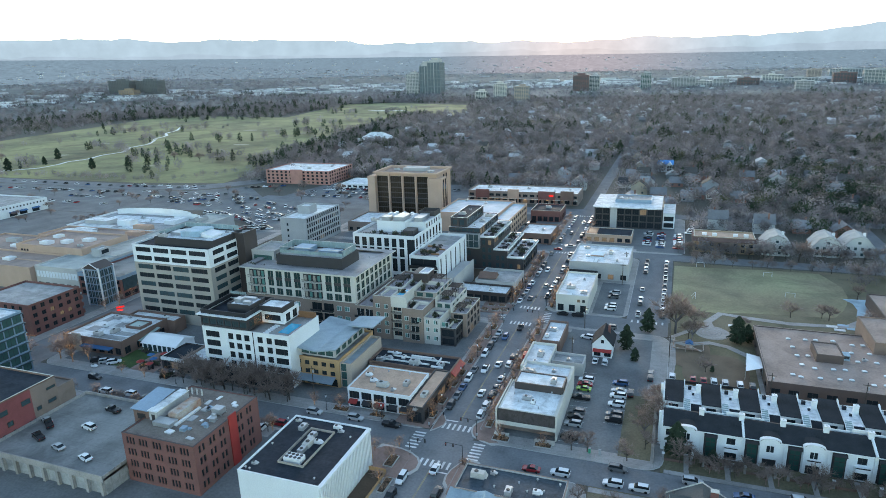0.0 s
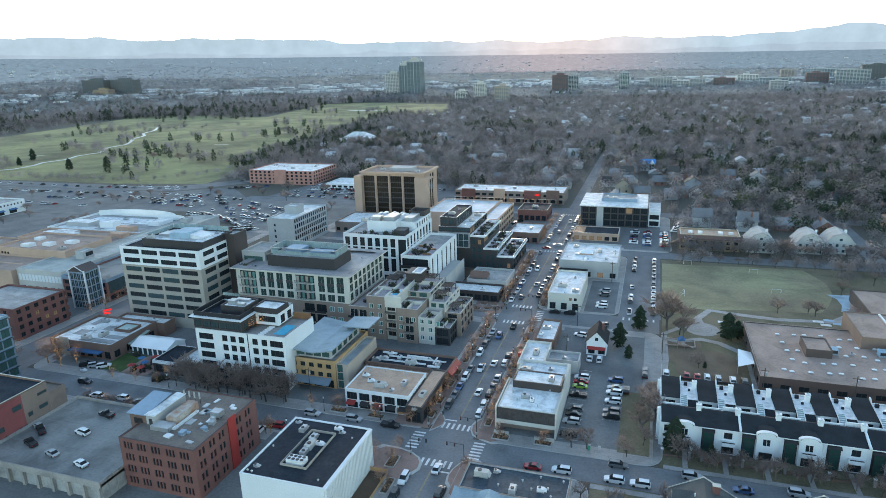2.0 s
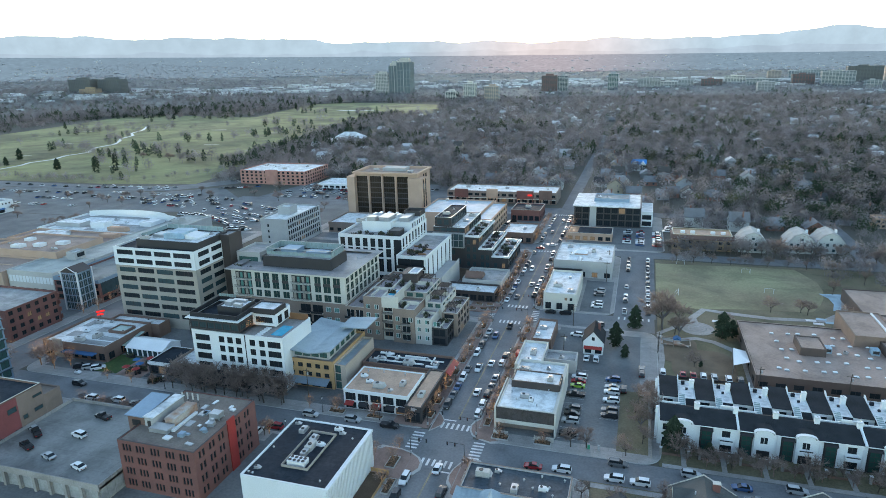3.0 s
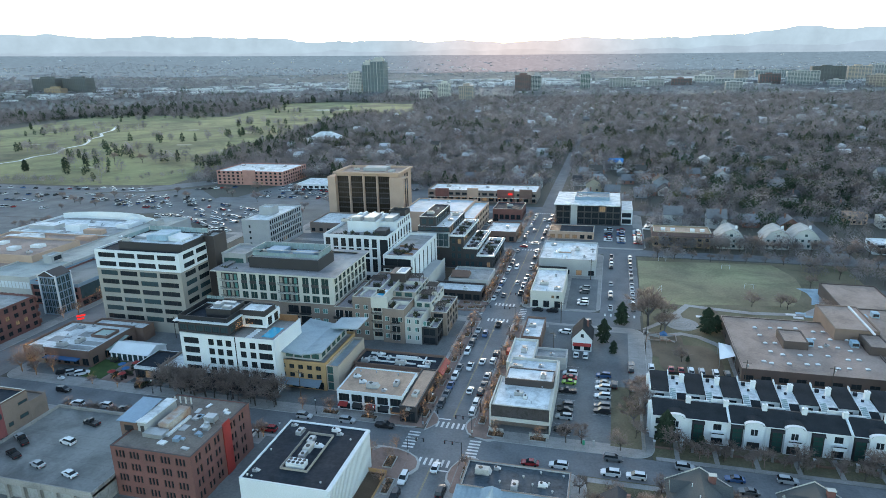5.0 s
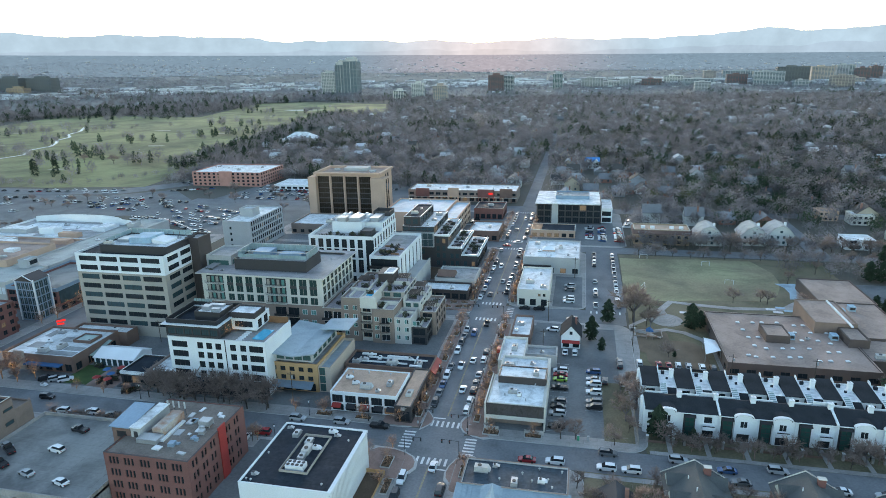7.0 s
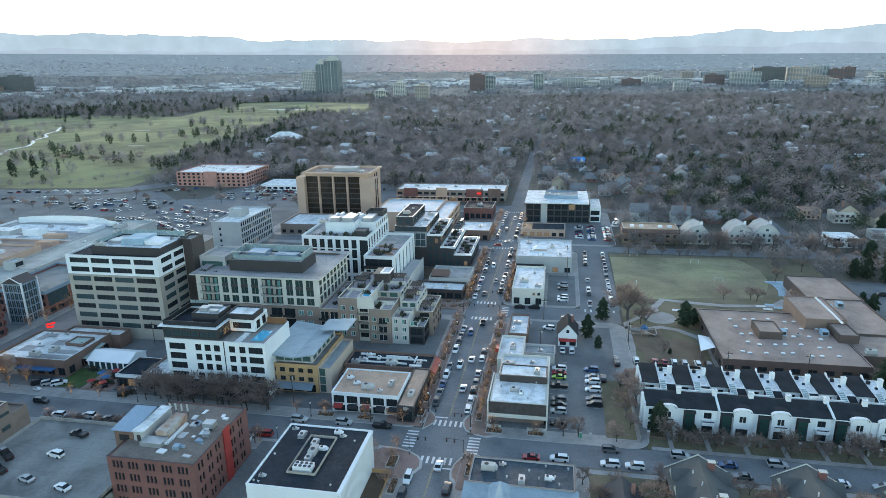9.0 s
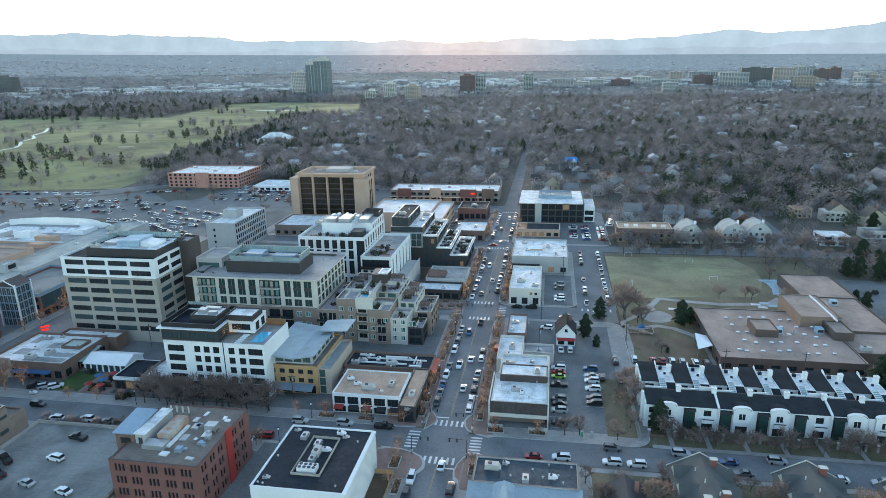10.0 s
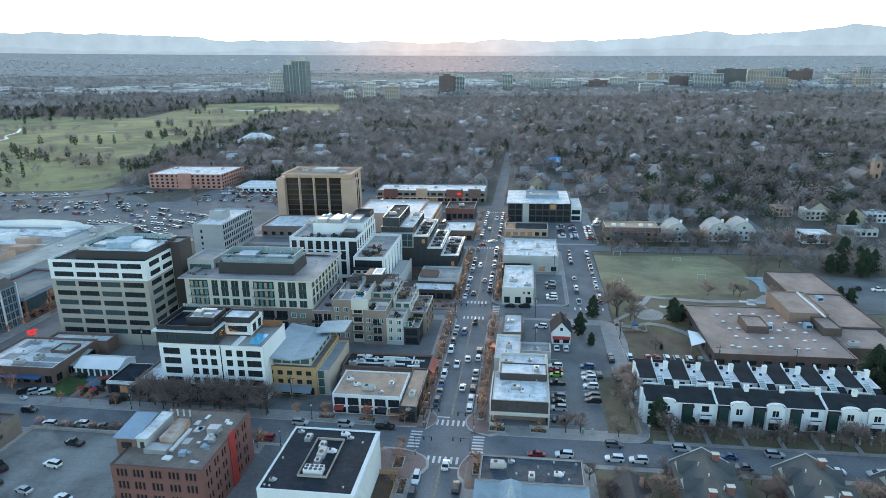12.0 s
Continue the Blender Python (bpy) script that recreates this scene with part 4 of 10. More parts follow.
# condominium with dark plant screen
w, d = 48.5, 33.5
CONDO_WINDOWS = [(10.4, 12.9), (14.0, 16.8), (18.0, 20.8), (22.2, 25.0), (36.0, 38.6), (39.6, 42.6), (43.7, 46.6)]
CONDO_BAYS = [(2.0, 9.0), (26.6, 34.4)]
condo = block("condominium", "cream stone condominium with teal windows and brown base", -107, 65.6, -58.5, 99, 12.6, BROWN_STONE, ROOF_GREY,
              front=[(a, b, [(2.0, 9.0), (29.6, 33.9), (34.7, 39.0)]) for a, b in ((0.8, 3.8), (4.4, 7.5), (8.4, 11.6))], right=[(a, b, evenly(32.7, 7, 2.2, 1.5)) for a, b in storeys(3, 1.6, 3.4, 2.2)], glass_mat=GLASS_DARK, frame_mat=DARK_PANEL, lit=0.05)
for z in (1.6, 5.2, 9.2):
    for x in (10.6, 14.4, 18.2, 22.4, 40.4, 43.8):
        wn_ = part("window", lattice([x, x + 0.1, x + 1.0, x + 1.1, x + 1.9, x + 2.0], [z, z + 0.1, z + 1.8, z + 1.9], -0.08, 0.02), WHITE_METAL, condo, "pale-framed window")
        part("pane", G().box(x + 0.1, -0.03, z + 0.1, x + 1.9, 0.01, z + 1.8), GLASS_MINT, wn_)
body(condo, 0, 0.5, 48.5, 33.5, 12.6, 23.4, CREAM, ROOF_CONDO, front=[(16.4, 22.6, CONDO_WINDOWS), (12.9, 15.6, CONDO_WINDOWS)],
     right=[(a, b, evenly(32, 8, 2.6, 1.0)) for a, b in storeys(3, 13.2, 3.4, 2.9)], glass_mat=GLASS_CONDO, frame_mat=GREIGE, lit=0.005, parapet=0.3)
for x0, x1 in CONDO_WINDOWS:
    part("spandrel", G().box(x0, 0.44, 18.9, x1, 0.62, 20.0), DARK_PANEL, condo, "dark spandrel between storeys")
for x0, x1 in CONDO_BAYS:
    for z in (13.0, 16.3, 19.6):
        # no hollow here: a black sheet on the wall paints the balcony shade
        part("bay_recess", G().box(x0, 0.42, z + 0.2, x1, 0.49, z + 3.0), BLACK_TRIM, condo, "flat black sheet standing in for balcony shade")
        for i in range(4):
            part("bay_door", G().box(x0 + 0.3 + i * (x1 - x0) / 4, 0.36, z + 0.3, x0 + 1.4 + i * (x1 - x0) / 4, 0.42, z + 2.6), GLASS_MINT if i % 2 else GREIGE, condo)
        part("balcony", G().box(x0 - 0.2, -1.0, z - 0.05, x1 + 0.2, 0.42, z + 0.15), CREAM, condo)
        rl = part("railing", G().box(x0 - 0.1, -0.98, z + 1.1, x1 + 0.1, -0.92, z + 1.16), BLACK_TRIM, condo)
        bars_ = G()
        for i in range(int((x1 - x0) / 0.35)):
            bars_.box(x0 + i * 0.35, -0.97, z + 0.15, x0 + i * 0.35 + 0.05, -0.93, z + 1.1)
        tagged(part("balusters", bars_, BLACK_TRIM, rl), kind="stuff")
part("roof_overhang", G().ring(-1.6, -1.2, 50.1, 34.9, 23.45, 23.8, 2.4), CREAM, condo, "projecting pale roof edge")
part("roof_sheet", G().ring(-1.45, -1.05, 49.95, 34.75, 23.8, 23.86, 3.4), ROOF_CONDO, condo, "grey roofing sheet at the roof edge")
body(condo, 10.5, 7.0, 40.0, 21.0, 23.0, 27.4, DARK_PANEL, ROOF_GREY, parapet=0.5, coping=DARK_PANEL)
for i in range(12):
    part("screen_pane", G().box(11.3 + i * 2.35, 20.0, 27.5, 13.5 + i * 2.35, 20.06, 29.9), GLASS_CLEAR, condo)
    part("screen_pane", G().box(11.3 + i * 2.35, 9.0, 27.5, 13.5 + i * 2.35, 9.06, 28.9), GLASS_CLEAR, condo)
for i in range(4):
    for xx in (11.2, 39.4):
        part("screen_pane", G().box(xx, 9.3 + i * 2.7, 27.5, xx + 0.06, 11.8 + i * 2.7, 29.9), GLASS_CLEAR, condo)
part("screen_frame", G().ring(11.0, 8.9, 39.6, 20.2, 29.9, 30.1, 0.2), GALV, condo, "pale metal frame of the plant screen")
part("roof_plant", G().box(16, 12, 26.9, 23, 18, 29.2).box(27, 12, 26.9, 36, 16, 28.6), METAL_BLUE, condo, "pale blue plant behind the screen")
for lvl in (4.2, 8.2):
    for x, wd in ((29.4, 4.7), (34.5, 4.7)):
        part("balcony", G().box(x, -1.2, lvl, x + wd, 0.0, lvl + 0.2), GREIGE, condo)
        part("railing", G().box(x, -1.2, lvl + 0.2, x + wd, -1.15, lvl + 1.1), BLACK_TRIM, condo)
body(condo, 48.5, -0.3, 56.0, 30, 0.15, 12.4, BROWN_STONE, TERRACE, front=[(a, b, [(0.5, 3.5), (4.1, 7.1)]) for a, b in ((0.8, 3.8), (4.4, 7.5), (8.2, 11.2))], frame_mat=WHITE_METAL, bars=2, lit=0.05, coping=CREAM)
for lvl in (4.1, 7.9):
    part("balcony", G().box(48.6, -1.6, lvl, 55.8, -0.3, lvl + 0.2), GREIGE, condo)
    part("railing", G().box(48.6, -1.6, lvl + 0.2, 55.8, -1.54, lvl + 1.15), BLACK_TRIM, condo)

# terraced apartments stepping to the street
def teal_sash(parent, x, y, z, w=1.6, h=1.7):
    """A pale-framed sash with one teal and one open dark leaf."""
    sash = part("window", lattice([x, x + 0.09, x + w / 2 - 0.05, x + w / 2 + 0.05, x + w - 0.09, x + w], [z, z + 0.09, z + h - 0.09, z + h], y - 0.07, y + 0.02), WHITE_METAL, parent)
    part("pane", G().box(x + 0.09, y - 0.03, z + 0.09, x + w / 2, y + 0.01, z + h - 0.09), GLASS_MINT, sash)
    part("pane", G().box(x + w / 2, y - 0.03, z + 0.09, x + w - 0.09, y + 0.01, z + h - 0.09), GLASS_CONDO, sash)


apt = block("terraced_apartments", "tan terraced apartment house with balconies and roof gardens", -51, 65.2, -43.8, 95, 17.0, BROWN_STONE, TERRACE, coping=CREAM, parapet=0.9)
body(apt, 7.2, 0.9, 11.6, 29.8, 0.15, 17.3, CREAM, TERRACE, front=[(a, b, [(0.5, 3.6)]) for a, b in storeys(4, 1.6, 3.3, 2.4)], glass_mat=GLASS_DARK, frame_mat=WOOD, coping=CREAM, parapet=0.9, lit=0.08)
part("pale_panel", G().box(7.2, -0.05, 13.2, 13.4, 0.9, 17.3), CREAM, apt, "pale rendered panel above the balconies")
body(apt, 11.6, -0.4, 19.8, 12.0, 0.15, 13.4, BROWN_STONE, TERRACE, front=[(a, b, [(3.4, 6.6)]) for a, b in storeys(3, 1.2, 3.3, 2.3)], glass_mat=GLASS_DARK, frame_mat=WHITE_METAL, coping=CREAM, parapet=0.9)
body(apt, 11.6, 12.0, 20.5, 29.6, 0.15, 15.6, GREIGE, TERRACE, front=[(13.6, 15.2, [(1, 3.4), (4.6, 7.6)])], right=[(13.2, 15.2, evenly(16.8, 4, 2.4))], glass_mat=GLASS_TEAL, coping=CREAM, parapet=0.4)
body(apt, 19.8, 0.2, 26.0, 10.5, 0.15, 10.3, PALE_STONE, TERRACE, coping=CREAM, parapet=0.8)
body(apt, 20.5, 10.5, 27.0, 29.0, 0.15, 12.6, PALE_STONE, TERRACE, front=[(10.5, 12.1, [(0.8, 2.8), (3.8, 5.8)])], right=[(9.8, 12.0, evenly(17.7, 4, 2.4))], glass_mat=GLASS_TEAL, coping=CREAM, parapet=0.4)
body(apt, 26.0, 0.6, 31.6, 9.5, 0.15, 7.0, DARK_PANEL, TERRACE, front=[(0.5, 2.9, [(0.5, 5.0)]), (3.7, 6.3, [(0.5, 5.0)])], right=[(a, b, evenly(8.1, 3, 2.0)) for a, b in storeys(2, 0.6, 3.2, 2.3)], coping=CREAM, parapet=0.8)
body(apt, 27.0, 9.5, 33.0, 27.0, 0.15, 9.4, BROWN_STONE, TERRACE, front=[(7.2, 8.8, [(1.0, 4.6)])], right=[(a, b, evenly(16.7, 4, 2.6)) for a, b in storeys(3, 0.6, 3.0, 2.1)], coping=CREAM, parapet=0.8)
for z in (2.4, 5.7, 9.0, 12.3):
    teal_sash(apt, 1.0, 0.0, z), teal_sash(apt, 4.4, 0.0, z)
for z in (2.0, 5.3, 8.6):
    teal_sash(apt, 12.6, -0.4, z)
    teal_sash(apt, 17.5, -0.4, z) if z > 8 else None
for z in (1.8, 5.0, 8.0):
    teal_sash(apt, 20.6, 0.2, z, 1.4), teal_sash(apt, 23.6, 0.2, z, 1.6)
teal_sash(apt, 26.6, 0.58, 7.4, 2.6, 1.8)
for lvl in (4.1, 7.4, 10.7):
    for x, wd, y0, y1 in ((7.3, 4.2, -0.7, 0.9),) + (((14.8, 3.6, -1.6, -0.4),) if lvl < 9 else ()):
        part("balcony", G().box(x, y0, lvl, x + wd, y1, lvl + 0.2), GREIGE, apt)
        part("railing", G().box(x, y0, lvl + 0.95, x + wd, y0 + 0.06, lvl + 1.1), BLACK_TRIM, apt)
        posts = G()
        for i in range(int(wd / 0.3)):
            posts.box(x + i * 0.3, y0, lvl + 0.2, x + i * 0.3 + 0.06, y0 + 0.05, lvl + 0.95)
        tagged(part("balusters", posts, BLACK_TRIM, apt), kind="stuff")
part("stair_house", G().box(8.0, 20, 16.3, 14.0, 27, 19.6).box(7.6, 19.5, 19.6, 14.4, 27.5, 19.9), UMBER_PANEL, apt, "dark roof stair house")
part("skylight_frame", G().ring(10.4, 20.2, 14.2, 26.8, 19.9, 20.3, 0.5), WHITE_METAL, apt, "white skylight frame")
part("skylight_glass", G().box(10.9, 20.7, 19.9, 13.7, 26.3, 20.05), METAL_BLUE, apt)
part("roof_pool", G().box(8.3, 3.4, 16.3, 10.7, 9.4, 16.75), TURQUOISE, apt, "small blue roof pool")
part("pool_edge", G().ring(7.8, 2.9, 11.2, 9.9, 16.3, 16.8, 0.5), CREAM, apt, "pale stone pool edge")
for x0, y0, x1, y1, z, h in ((0.4, 9.8, 7.0, 10.1, 16.1, 1.2), (2.4, 2.0, 2.7, 9.8, 16.1, 1.0), (12.0, 6.5, 19.4, 6.8, 12.5, 1.4), (15.6, 0.4, 15.9, 6.5, 12.5, 1.2), (20.2, 5.5, 25.8, 5.8, 9.5, 1.3), (22.8, 0.6, 23.1, 5.5, 9.5, 1.0), (13, 21, 20.2, 21.3, 15.2, 1.5), (21, 19, 26.8, 19.3, 12.2, 1.5), (27.4, 17, 32.8, 17.3, 8.6, 1.5), (28.6, 0.9, 28.9, 9.2, 6.2, 1.0), (20.5, 10.5, 20.8, 29, 12.6, 1.6), (27.0, 9.5, 27.3, 27, 9.4, 1.8)):
    part("terrace_wall", G().box(x0, y0, z, x1, y1, z + h), CREAM, apt)
for x0, y0, z, wx, wy in ((14.2, 22, 15.2, 5.0, 5.5), (21.5, 13, 12.2, 4.5, 5.0), (21.5, 22, 12.2, 4.5, 5.0), (28.0, 11, 8.6, 4.0, 5.0), (1.0, 15, 16.1, 5.0, 5.0)):
    for i in range(9):
        part("pergola_slat", G().box(x0, y0 + wy * i / 8, z + 2.5, x0 + wx, y0 + wy * i / 8 + 0.14, z + 2.68), UMBER_PANEL, apt)
    for px, py in ((0, 0), (wx - 0.15, 0), (0, wy), (wx - 0.15, wy)):
        part("pergola_post", G().box(x0 + px, y0 + py, z, x0 + px + 0.15, y0 + py + 0.15, z + 2.5), UMBER_PANEL, apt)

# ---- second block ----
w2 = block("white_apartments", "white apartment block with tall dark windows and roof garden", -84.6, 115, -54.5, 150, 26.0, WHITE_WALL, ROOF_GREY,
           front=[(a, b, evenly(26.0, 7, 2.3, 0.9)) for a, b in storeys(2, 16.2, 4.4, 3.9)] + [(a, b, evenly(26.0, 7, 2.3, 0.9)) for a, b in ((9.4, 15.4), (2.6, 7.8))], right=[(a, b, evenly(34.2, 8, 2.0, 1.5)) for a, b in storeys(2, 16.2, 4.4, 4.0)] + [(a, b, evenly(34.2, 8, 2.0, 1.5)) for a, b in ((9.4, 15.4), (2.6, 7.8))], bars=2, lit=0.02, parapet=1.1)
body(w2, 30.1, -6.5, 43.5, 32, 0.15, 19.6, WHITE_WALL, ROOF_GREY, front=[(14.6, 18.2, [(0.6, 12.4)]), (9.6, 13.4, evenly(13.4, 4, 2.0, 0.9)), (2.0, 8.4, evenly(13.4, 4, 2.0, 0.9))], right=[(3.0, 18.0, evenly(37.6, 6, 1.5, 2.0))], parapet=1.1)
part("balcony_rail", G().box(30.3, -7.9, 14.2, 43.4, -6.5, 14.5).box(30.3, -7.9, 14.5, 43.4, -7.82, 15.6), BLACK_TRIM, w2, "long black balcony on the lower wing")
part("terrace_floor", G().box(31.0, -5.6, 18.5, 42.8, 14.0, 18.62), TERRACE, w2, "pale terrace paving")
part("side_wall", G().box(43.9, -4.0, 0.15, 49.5, 24.0, 9.0).box(49.1, -4.0, 9.0, 49.5, 24.0, 10.2), GREY_WALL, w2, "grey concrete ramp wall")
for i in range(5):
    part("planter_tray", G().box(32.0 + (i % 2) * 6, -4.6 + i * 3.8, 18.6, 35.5 + (i % 2) * 6, -3.8 + i * 3.8, 19.2), WOOD, w2, "wooden terrace planter")
body(w2, 8, 9, 22, 26, 25, 30.0, WHITE_WALL, ROOF_WHITE)
body(w2, 22, 14, 30, 34, 25, 29.0, WHITE_WALL, ROOF_WHITE, right=[(25.6, 28.2, evenly(19, 6, 1.4))])
for k, (x, y, a, b, z0, h, m_) in enumerate(((9, 27, 12, 5, 25, 28, GREY_WALL), (2, 24, 5, 8, 25, 27.6, GREY_WALL), (23, 4, 5, 6, 25, 27.4, DARK_PANEL), (10, 10, 4, 4, 30, 31.6, GALV), (15, 12, 5, 8, 30, 31.2, GALV), (23.5, 16, 4, 10, 29, 30.4, GALV))):
    part("roof_plant", G().box(x, y, z0 - 0.5, x + a, y + b, h).box(x - 0.15, y - 0.15, h, x + a + 0.15, y + b + 0.15, h + 0.12), m_, w2, "grey roof plant housing")
part("roof_frame", G().ring(22, 26, 30, 33.8, 29.1, 31.4, 0.2), DARK_PANEL, w2, "dark roof screen")
for i in range(7):
    part("roof_duct", G().box(8.5 + i * 2.0, 20 + (i % 3) * 2, 30.0, 9.6 + i * 2.0, 24 + (i % 2) * 2, 30.8), WHITE_METAL, w2)
part("corner_glazing", G().box(26.6, -0.12, 4.5, 30.2, 0.0, 24.5), GLASS_DARK, w2, "dark glazed corner")
w3 = block("dark_glass_apartments", "black brick apartment block with stepped roof terraces", -53.0, 156, -37.0, 190, 20.6, DARK_PANEL, ROOF_WHITE,
           front=[(18.6, 20.0, evenly(16, 5, 2.6, 0.5)), (2.0, 4.6, [(2, 4.2), (7, 9.2), (12, 14)]), (6.6, 9.2, [(3, 5), (9, 11)])], right=[(17.2, 19.8, evenly(33, 8, 3.2, 0.8))], glass_mat=GLASS_BLUE, bars=2, lit=0.06, coping=WHITE_METAL, parapet=0.3)
part("glass_box", G().box(0.4, -1.6, 11.2, 15.7, -0.02, 17.7), GLASS_BLUE, w3, "projecting blue-grey glazing")
part("glass_box_frame", G().box(0.0, -1.9, 10.7, 16.1, 0.0, 11.2).box(0.0, -1.9, 11.2, 0.4, 0.0, 17.7).box(15.7, -1.9, 11.2, 16.1, 0.0, 17.7).box(0.0, -1.9, 17.7, 16.1, 0.0, 18.1), GALV, w3, "pale metal frame of the glazed corner")
for i in range(5):
    part("mullion", G().box(2.9 + i * 2.56, -1.7, 11.2, 3.05 + i * 2.56, -1.6, 17.7), GALV, w3)
part("transom", G().box(0.4, -1.7, 14.4, 15.7, -1.6, 14.6), GALV, w3)
body(w3, 0.6, 1.0, 9.0, 30, 20.3, 25.2, DARK_PANEL, ROOF_DARK, front=[(21.4, 24.0, [(1, 3.4), (4.6, 7)])], right=[(21.2, 24.4, evenly(28, 8, 3.0))], glass_mat=GLASS_BLUE, coping=WHITE_METAL, parapet=0.4)
for x0, x1, y0, h, n in ((16.0, 23.0, 0.0, 16.6, 3), (23.0, 29.6, 0.0, 10.6, 2), (29.6, 37.5, 0.2, 7.0, 1)):
    wd = x1 - x0
    body(w3, x0, y0, x1, 33, 0.15, h, DARK_PANEL, TERRACE, front=[(z, z + 2.4, [(1.0, 2.6), (wd - 3.0, wd - 1.4)]) for z in (1.2, 5.0, 8.6, 12.4)[:n + (h > 16)]],
         right=[(h - 3.4, h - 0.9, evenly(32, 8, 3.2, 0.8))] + ([(0.6, 3.0, evenly(32, 8, 3.0, 0.8))] if n == 1 else []), glass_mat=GLASS_BLUE, bars=2, lit=0.1, coping=WHITE_METAL, parapet=0.5)
    part("terrace_slab", G().ring(x0 - 0.2, y0 - 0.5, x1 + 0.8, 33.4, h - 0.5, h + 0.25, 1.2), WHITE_METAL, w3, "white projecting slab edge")
    part("glass_rail", G().box(x1 + 0.4, y0, h + 0.1, x1 + 0.46, 33, h + 1.1), GLASS_CLEAR, w3, "glass terrace rail")
    part("terrace_screen", G().box(x0 + 0.3, 17.0, h - 0.5, x1 - 0.6, 17.15, h + 0.9), GALV, w3, "pale screen between terraces")
    for i in range(5):
        yy = 3.2 + i * 6.2 + (i % 2)
        part("planter_box", G().box(x0 + 0.8, yy, h - 0.45, x0 + 2.6, yy + 0.8, h + 0.2), UMBER_PANEL, w3, "dark planter box")
        part("sofa", G().box(x1 - 3.4, yy + 1.2, h - 0.45, x1 - 1.2, yy + 2.0, h + 0.0).box(x1 - 3.4, yy + 1.9, h, x1 - 1.2, yy + 2.15, h + 0.4), (BLACK_TRIM, FABRIC_WHITE, UMBER_PANEL)[i % 3], w3, "low terrace sofa")
flat("gravel_lot", rect(-53, 137, -30, 155), 0.17, MULCH, "dark brown gravel lot beside the black building", "yard")
low = block("low_shop", "low shop with patchy white roof beside the street", -38, 112.5, -12.5, 123, 4.4, UMBER_PANEL, ROOF_WHITE, front=[(0.5, 2.9, evenly(25.5, 7, 2.8))], right=[(0.6, 3.2, evenly(9, 3, 2.4))], lit=0.15)
body(low, 8.5, 10.7, 26.5, 28, 0.15, 6.0, GREY_WALL, ROOF_GREY, right=[(0.6, 3.4, evenly(16, 3, 2.4))], lit=0.15)
part("pitched_roof", gable(G(), 9.5, 12.5, 17.0, 18.5, 6.1, 8.4, False, 0.3), BROWN_BRICK, low, "dark brown pitched roof")
block("grey_office", "pale grey five-storey office with a plant tower", -158, 166, -141.5, 205, 17.5, GREY_WALL, ROOF_WHITE, front=[(a, b, [(4.0, 5.2)]) for a, b in storeys(4, 3.0, 3.3, 1.5)],
      right=[(a, b, evenly(38, 16, 1.4, 1.0)) for a, b in storeys(5, 2.0, 3.2, 2.2)], bars=1, lit=0.02)
block("plant_tower", "pale grey roof plant tower on the office", -155, 180, -147, 188, 21.5, GREY_WALL, ROOF_WHITE, z0=16.8, category="plant room")
BAYS = [(0.7, 8.9), (10.4, 18.6), (20.1, 28.1), (29.6, 37.5)]
tan = block("tan_office", "tan precast office tower with tall bronze window bays", -138.5, 252, -95, 279, 29.2, TAN_STONE, ROOF_BROWN,
            front=[(2.6, 27.6, BAYS)], right=[(2.6, 27.6, [(12, 15), (17, 20)])], glass_mat=GLASS_BRONZE, frame_mat=UMBER_PANEL, bars=5, lit=0, parapet=0.4)
for z in (6.0, 9.4, 12.8, 16.2, 19.6, 23.0):
    for a, b in BAYS:
        part("spandrel", G().box(a, 0.05, z, b, 0.24, z + 0.7), UMBER_PANEL, tan, "bronze spandrel band")
part("roof_frame", G().ring(-1.6, -1.6, 44.6, 28.2, 29.2, 30.3, 1.5), TAN_STONE, tan, "projecting tan roof edge")
for a in (9.2, 18.9, 28.4):
    part("fin", G().box(a, -1.2, 0.2, a + 0.9, 0.0, 29.2), TAN_STONE, tan)
part("corner_tower", G().box(-5.0, -3.0, 0.2, 0.4, 9, 27.4), TAN_STONE, tan)
part("corner_tower", G().box(38.0, -2.6, 0.2, 47.6, 8, 27.0), TAN_STONE, tan)
part("slot", G().box(47.6, 0.5, 2.0, 47.66, 2.5, 26.0).box(47.6, 4.5, 2.0, 47.66, 6.5, 26.0), GLASS_BRONZE, tan, "narrow bronze window slots")
part("roof_plant", G().box(14, 14, 28.8, 30, 24, 30.9).box(33, 10, 28.8, 37, 14, 30.0), GREY_WALL, tan, "low grey roof plant")
block("beige_store", "beige flat-roofed department store", -84, 222, -46, 262, 12.0, TAN_STONE, METAL_SKY, right=[(a, b, evenly(49, 9, 3.2)) for a, b in storeys(3, 1.5, 3.8, 2.0)])
block("blue_roof_store", "low store with pale blue-grey roof", -45.8, 212, -36.5, 258, 11.5, TAN_STONE, METAL_SKY, right=[(a, b, evenly(45, 9, 3.2)) for a, b in storeys(3, 1.2, 3.6, 2.0)])
red = block("red_store", "red brick showroom with pale cornice and white columns", -34.2, 259, -15.5, 280, 7.2, RED_BRICK, ROOF_DARK, front=[(0.4, 3.4, evenly(18.7, 5, 2.6))], right=[(0.4, 3.4, evenly(20, 4, 3))], coping=CREAM)
strip = block("strip_mall", "long brown strip mall with white flat roof", -92, 310, -12, 336, 8.4, BROWN_STONE, ROOF_WHITE, front=[(0.6, 3.2, evenly(80, 16, 3.4)), (4.8, 6.6, evenly(80, 16, 3.4))], lit=0.12)
